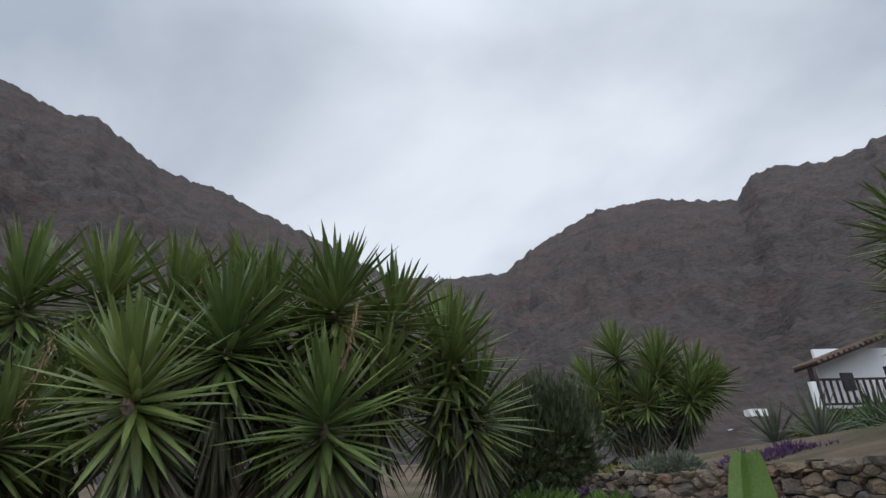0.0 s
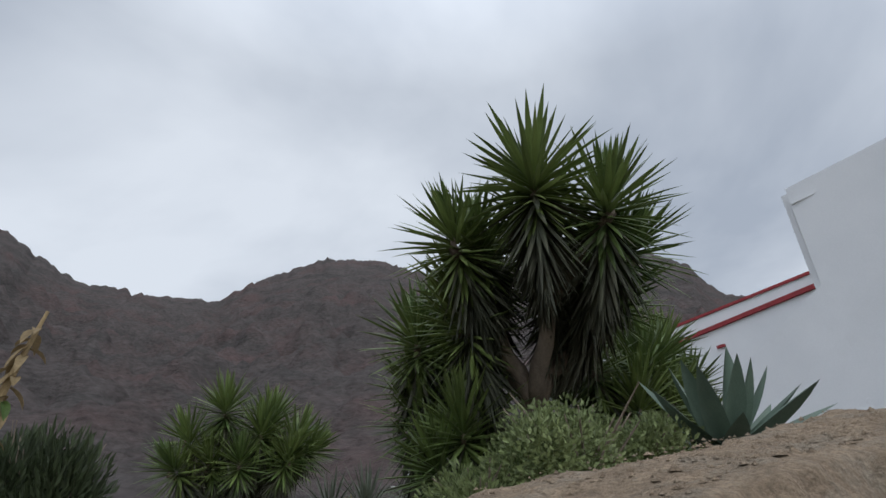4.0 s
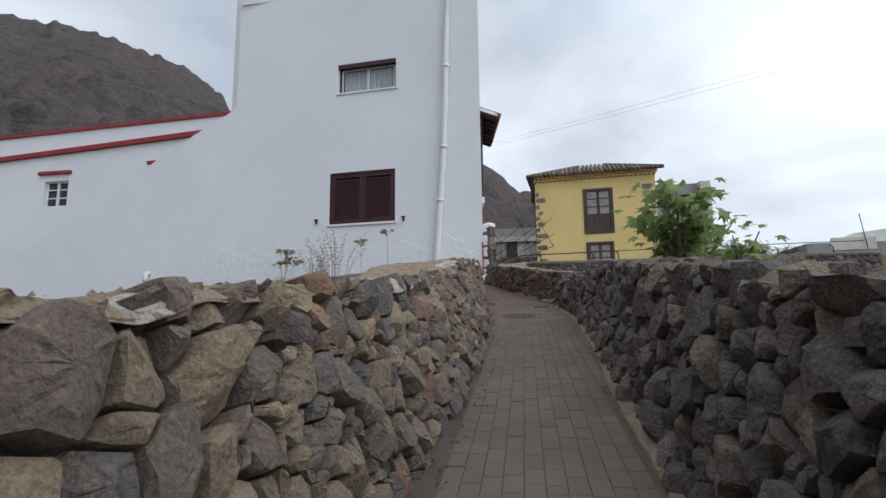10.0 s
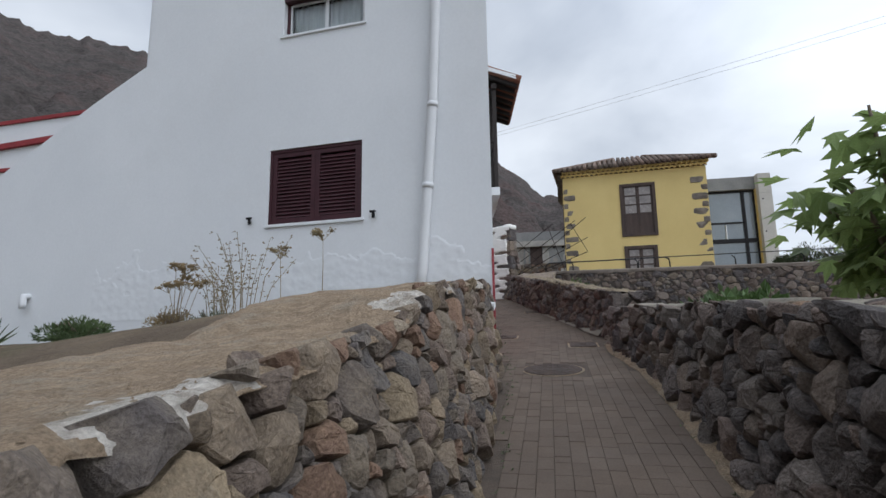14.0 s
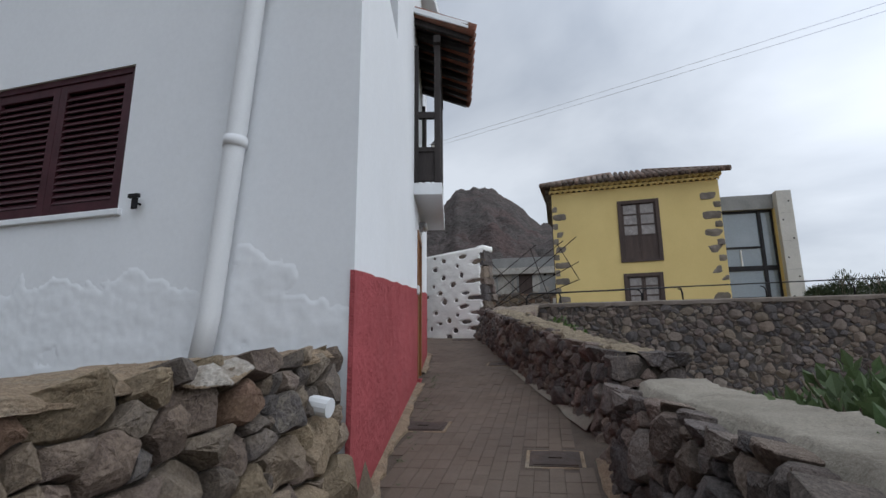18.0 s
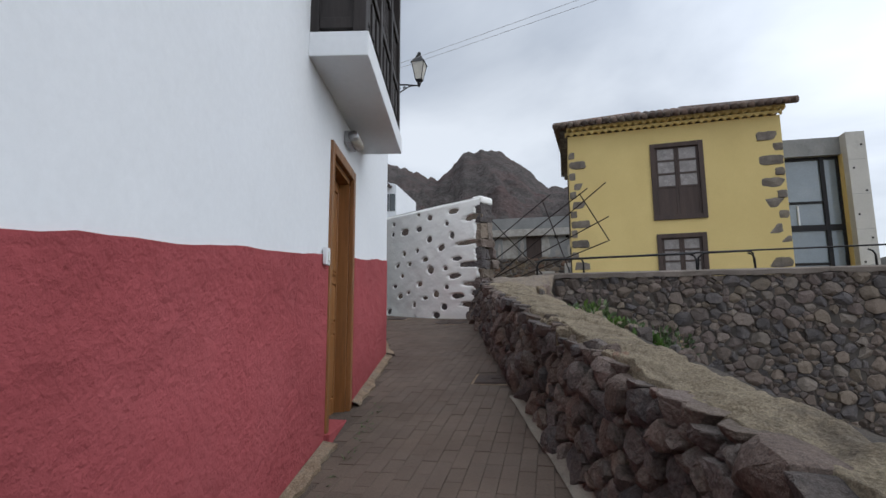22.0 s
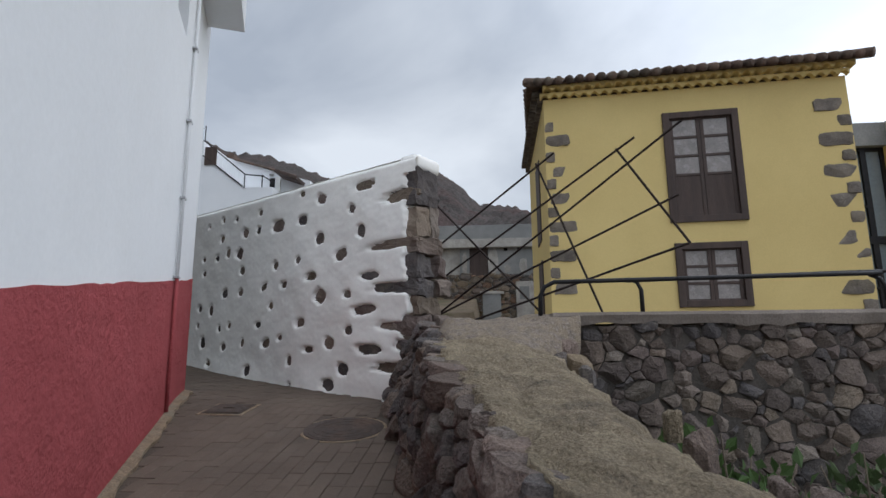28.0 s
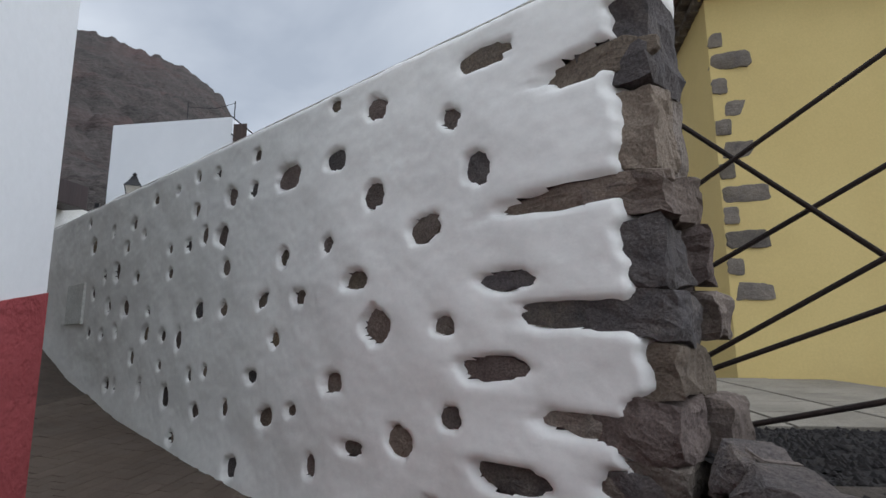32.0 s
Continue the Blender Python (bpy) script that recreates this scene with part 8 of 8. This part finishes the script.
# dry umbels and wiry stalks before the house
def dry_stalks(at, n, height, spread, label, seed, umbel=True, material=dry_weed):
    rg = random.Random(seed)
    t = thing("dry_stalks", at, label, "dry weeds", group="dry weeds by the house")
    base = Vector(at)
    for i in range(n):
        a = rg.uniform(0, 6.28)
        r = spread * rg.uniform(0.1, 1)
        h = height * rg.uniform(0.6, 1.0)
        tip = base + Vector((math.cos(a) * r, math.sin(a) * r, h))
        mid = base.lerp(tip, 0.5) + Vector((rg.uniform(-.03, .03), rg.uniform(-.03, .03), 0))
        part("stalk", T([base + Vector((math.cos(a) * r * 0.3, math.sin(a) * r * 0.3, -0.05)), mid, tip], [0.005, 0.004, 0.0025], 5), material, t)
        verts, faces = [], []
        def seedhead(c, q, rr):
            for _ in range(q):
                p = c + Vector((rg.gauss(0, rr), rg.gauss(0, rr), rg.gauss(0, rr * 0.5)))
                s = rg.uniform(0.009, 0.018)
                o = len(verts)
                for dx, dy, dz in ((s, 0, 0), (-s * .5, s * .8, 0), (-s * .5, -s * .8, 0), (0, 0, s)):
                    verts.append((p.x + dx, p.y + dy, p.z + dz))
                faces.extend(((o, o + 1, o + 2), (o, o + 1, o + 3), (o + 1, o + 2, o + 3), (o + 2, o, o + 3)))
        if umbel:
            bm = bmesh.new()
            for _ in range(7):
                e = tip + Vector((rg.uniform(-.11, .11), rg.uniform(-.11, .11), rg.uniform(.02, .08)))
                tube(bm, [tuple(tip - Vector((0, 0, .03))), tuple(e)], 0.003, 4)
                seedhead(e, 22, 0.020)
            part("rays", bm, material, t)
        else:
            for f in np.linspace(0.35, 1, 9):
                p = base.lerp(tip, f)
                seedhead(p + Vector((rg.uniform(-.05, .05), rg.uniform(-.05, .05), 0)), 3, 0.012)
        raw("seed_head", verts, faces, material, t)["kind"] = "stuff"
    return t


dry_stalks((16.25, 1.66, 3.40), 1, 0.78, 0.08, "tall dry umbel stalk on the wall top", 121)
dry_stalks((16.4, 2.16, 3.36), 1, 0.66, 0.10, "tall dry umbel stalk on the wall top", 122)
dry_stalks((16.6, 2.7, 3.25), 14, 0.95, 0.55, "wiry dry flower stalks against the white house", 123, False)
dry_stalks((16.9, 3.2, 3.2), 12, 0.80, 0.45, "wiry dry flower stalks against the white house", 124, False)
dry_stalks((17.2, 3.95, 3.15), 8, 0.75, 0.25, "dry yellowed umbels against the white house", 125, True, dry_straw)
dry_stalks((27.5, -2.3, 2.95), 4, 1.3, 0.3, "bleached dry stalks in the sunken plot", 126, False, dry_straw)
shrub("silver_bush", (16.7, 3.05, 3.1), 0.34, 0.04, 0.012, 1700, silver_leaf, "low silvery bush among the dry stalks", 127, 0.8)

# dried flower spikes in the yuccas
def dry_spike(at, height, seed, lean=(0, 0)):
    rg = random.Random(seed)
    t = thing("dry_flower_spike", at, "withered straw-coloured yucca flower spike", "flower spike", group="dry flower spikes")
    b = Vector(at)
    tip = b + Vector((lean[0], lean[1], height))
    part("stem", T([b, b.lerp(tip, 0.5), tip], [0.014, 0.010, 0.005], 6), dry_straw, t)
    verts, faces = [], []
    for i in range(150):
        f = rg.random()
        p = b.lerp(tip, f)
        d = Vector((rg.gauss(0, 1), rg.gauss(0, 1), rg.uniform(-1.2, 0.4))).normalized()
        s = d.cross(Vector((0, 0, 1))).normalized()
        blade(verts, faces, p + d * 0.03, d, s, 0.10 * rg.uniform(0.5, 1.3) * (1.2 - f * 0.6), 0.012, 0.2, 0.2, 3)
    raw("husk", verts, faces, dry_straw, t)["kind"] = "stuff"


dry_spike((-0.93, 4.9, 2.25), 0.75, 131, (0.12, 0.02))
dry_spike((-3.15, 4.1, 1.75), 0.75, 132, (0.1, 0.0))
dry_spike((-0.4, 6.1, 3.1), 0.55, 133)
dry_spike((-2.8, 5.8, 3.2), 0.5, 134)

# cut broad leaf and the withered stalk near the path
t = thing("broad_leaf_plant", (1.7, 1.5, 1.1), "bright green broad upright leaves with cut tips", "plant")
def paddle(p0, p1, w0, w1, bend, cut=True, s=Vector((0.94, -0.34, 0))):
    a, b = Vector(p0), Vector(p1)
    d = (b - a)
    bm = bmesh.new()
    rows = []
    for k in range(9):
        f = k / 8
        w = (w0 + (w1 - w0) * f) * (0.86 if k == 8 else 1.0) if cut else w0 * math.sin(math.pi * min(0.98, f * 0.9 + 0.1))
        c = a + d * f + Vector((0, bend * math.sin(f * 1.6), 0))
        rows.append([c - s * w + Vector((0, 0.02, 0)), c - s * w * 0.5, c + Vector((0, 0.028, -0.01 if k == 8 else 0.0)), c + s * w * 0.5, c + s * w + Vector((0, 0.02, 0))])
    return strip(bm, rows)


part("leaf", paddle((1.66, 1.46, 1.28), (1.635, 1.44, 1.745), 0.10, 0.135, 0.02, True, Vector((0.9, 0.43, 0))), banana_leaf, t, "fresh yellow-green leaf cut square")
part("leaf", paddle((1.45, 1.55, 1.15), (1.85, 1.60, 1.36), 0.07, 0.03, 0.05, False), banana_leaf, t)
part("leaf", paddle((1.0, 1.95, 1.05), (1.05, 1.98, 1.40), 0.11, 0.05, 0.03), bright_leaf, t, "torn pale green leaf")
part("leaf", paddle((2.05, 1.62, 1.2), (1.98, 1.6, 1.5), 0.05, 0.035, 0.02, False), bright_leaf, t)
t = thing("withered_stalk", (2.12, 1.63, 1.2), "withered straw-coloured stalk hung with dry leaves", "dry plant")
part("stem", T([(2.03, 1.70, 1.15), (2.06, 1.67, 1.55), (2.10, 1.63, 1.95), (2.15, 1.62, 2.26)], [0.022, 0.018, 0.013, 0.005], 8), dry_straw, t)
rg = random.Random(6)
for k in range(80):
    f = rg.random()
    p = Vector((2.03, 1.70, 1.15)).lerp(Vector((2.14, 1.62, 2.2)), f)
    a = rg.uniform(0, 6.28)
    d = Vector((math.cos(a), math.sin(a), rg.uniform(-1.4, 0.2))).normalized()
    v, fc = [], []
    blade(v, fc, p, d, d.cross(Vector((0, 0, 1))).normalized(), rg.uniform(0.08, 0.20) * (1.2 - 0.6 * f), 0.030, 0.35, 0.2, 4)
    raw("dry_leaf", v, fc, dry_straw if k % 6 else bright_leaf, t)

# hoses and rubble in the sunken plot
rg = random.Random(14)
for k in range(4):
    y = -3.2 - 0.5 * k
    pts = [(21.0 + 1.1 * i, y + 0.25 * math.sin(i * 0.9 + k), ground_z(21.0 + 1.1 * i, y) + 0.03) for i in range(9)]
    tagged(part("garden_hose", T(pts, 0.018, 6), black_hose, smooth=True), "black irrigation hose lying in the plot", "hose", group="irrigation hoses")
# small weeds along the foot of the walls
rg = random.Random(15)
verts, faces = [], []
for k in range(260):
    x = rg.uniform(7, 24)
    a, b = (poly_at(FOOT_R, x) + 0.06, poly_at(FOOT_L + [(22.9, 0.85), (26, 1.4)], x) - 0.10)
    y = b - abs(rg.gauss(0, 0.05)) if rg.random() < 0.7 else a + abs(rg.gauss(0, 0.04))
    for j in range(4):
        an = rg.uniform(0, 6.28)
        d = Vector((math.cos(an), math.sin(an), rg.uniform(0.2, 1))).normalized()
        blade(verts, faces, Vector((x, y, lane_z(x))), d, d.cross(Vector((0, 0, 1))).normalized(), rg.uniform(0.015, 0.05), 0.008, 0.2, 0.2, 2)
tagged(raw("path_weeds", verts, faces, bush_leaf), "tiny weeds in the joints along the walls", "weeds", kind="stuff")


# ---------------------------------------------------------------- pavers, last of all
HOLES = [(17.9, -0.46, 0.36, 0.36), (20.62, 0.33, 0.20, 0.25), (24.98, -0.06, 0.24, 0.24), (29.78, 1.33, 0.36, 0.36), (19.7, -0.91, 0.22, 0.22), (30.38, 2.61, 0.22, 0.22)]
rng = random.Random(9)
PW, PL, GAPW = 0.1025, 0.20, 0.002
av, af, count = [], [], 0
lead = None
x = 5.0


def paver_pts(x0, x1, y0, y1, tilt):
    c = 0.003
    b = [(x0, y0), (x1, y0), (x1, y1), (x0, y1)]
    t = [(x0 + c, y0 + c), (x1 - c, y0 + c), (x1 - c, y1 - c), (x0 + c, y1 - c)]
    h = rng.uniform(-0.002, 0.003)
    v = [(p, q, lane_h(p, q) - 0.03) for p, q in b] + [(p, q, lane_h(p, q) - 0.003 + h) for p, q in b] + [(p, q, lane_h(p, q) + h) for p, q in t]
    f = [(0, 1, 5, 4), (1, 2, 6, 5), (2, 3, 7, 6), (3, 0, 4, 7), (4, 5, 9, 8), (5, 6, 10, 9), (6, 7, 11, 10), (7, 4, 8, 11), (8, 9, 10, 11)]
    return v, f


# bands of pavers laid lengthwise, shifted by half from row to row
lines = np.arange(-1.7, 8.2, PW + GAPW)
for li, y in enumerate(lines):
    x = 4.6 + (PL / 2 if li % 2 else 0.0) + rng.uniform(-0.01, 0.01)
    while x < 35.6:
        l = PL if rng.random() > 0.03 else PL / 2
        a, b = lane_sides(x + l / 2)
        if y > a - 0.02 and y + PW < b + 0.03 and not any(abs(x + l / 2 - h[0]) < h[2] and abs(y + PW / 2 - h[1]) < h[3] for h in HOLES):
            v, f = paver_pts(x, x + l - GAPW, y, y + PW, 0)
            if 11.6 < x < 17.0 and count < 300 and li % 2 == (0 if x < 14 else 1):
                raw("paver", v, f, paver, road)
                count += 1
            else:
                o = len(av)
                av += v
                af += [tuple(i + o for i in q) for q in f]
        x += l
raw("pavers", av, af, paver_far, road)["kind"] = "stuff"
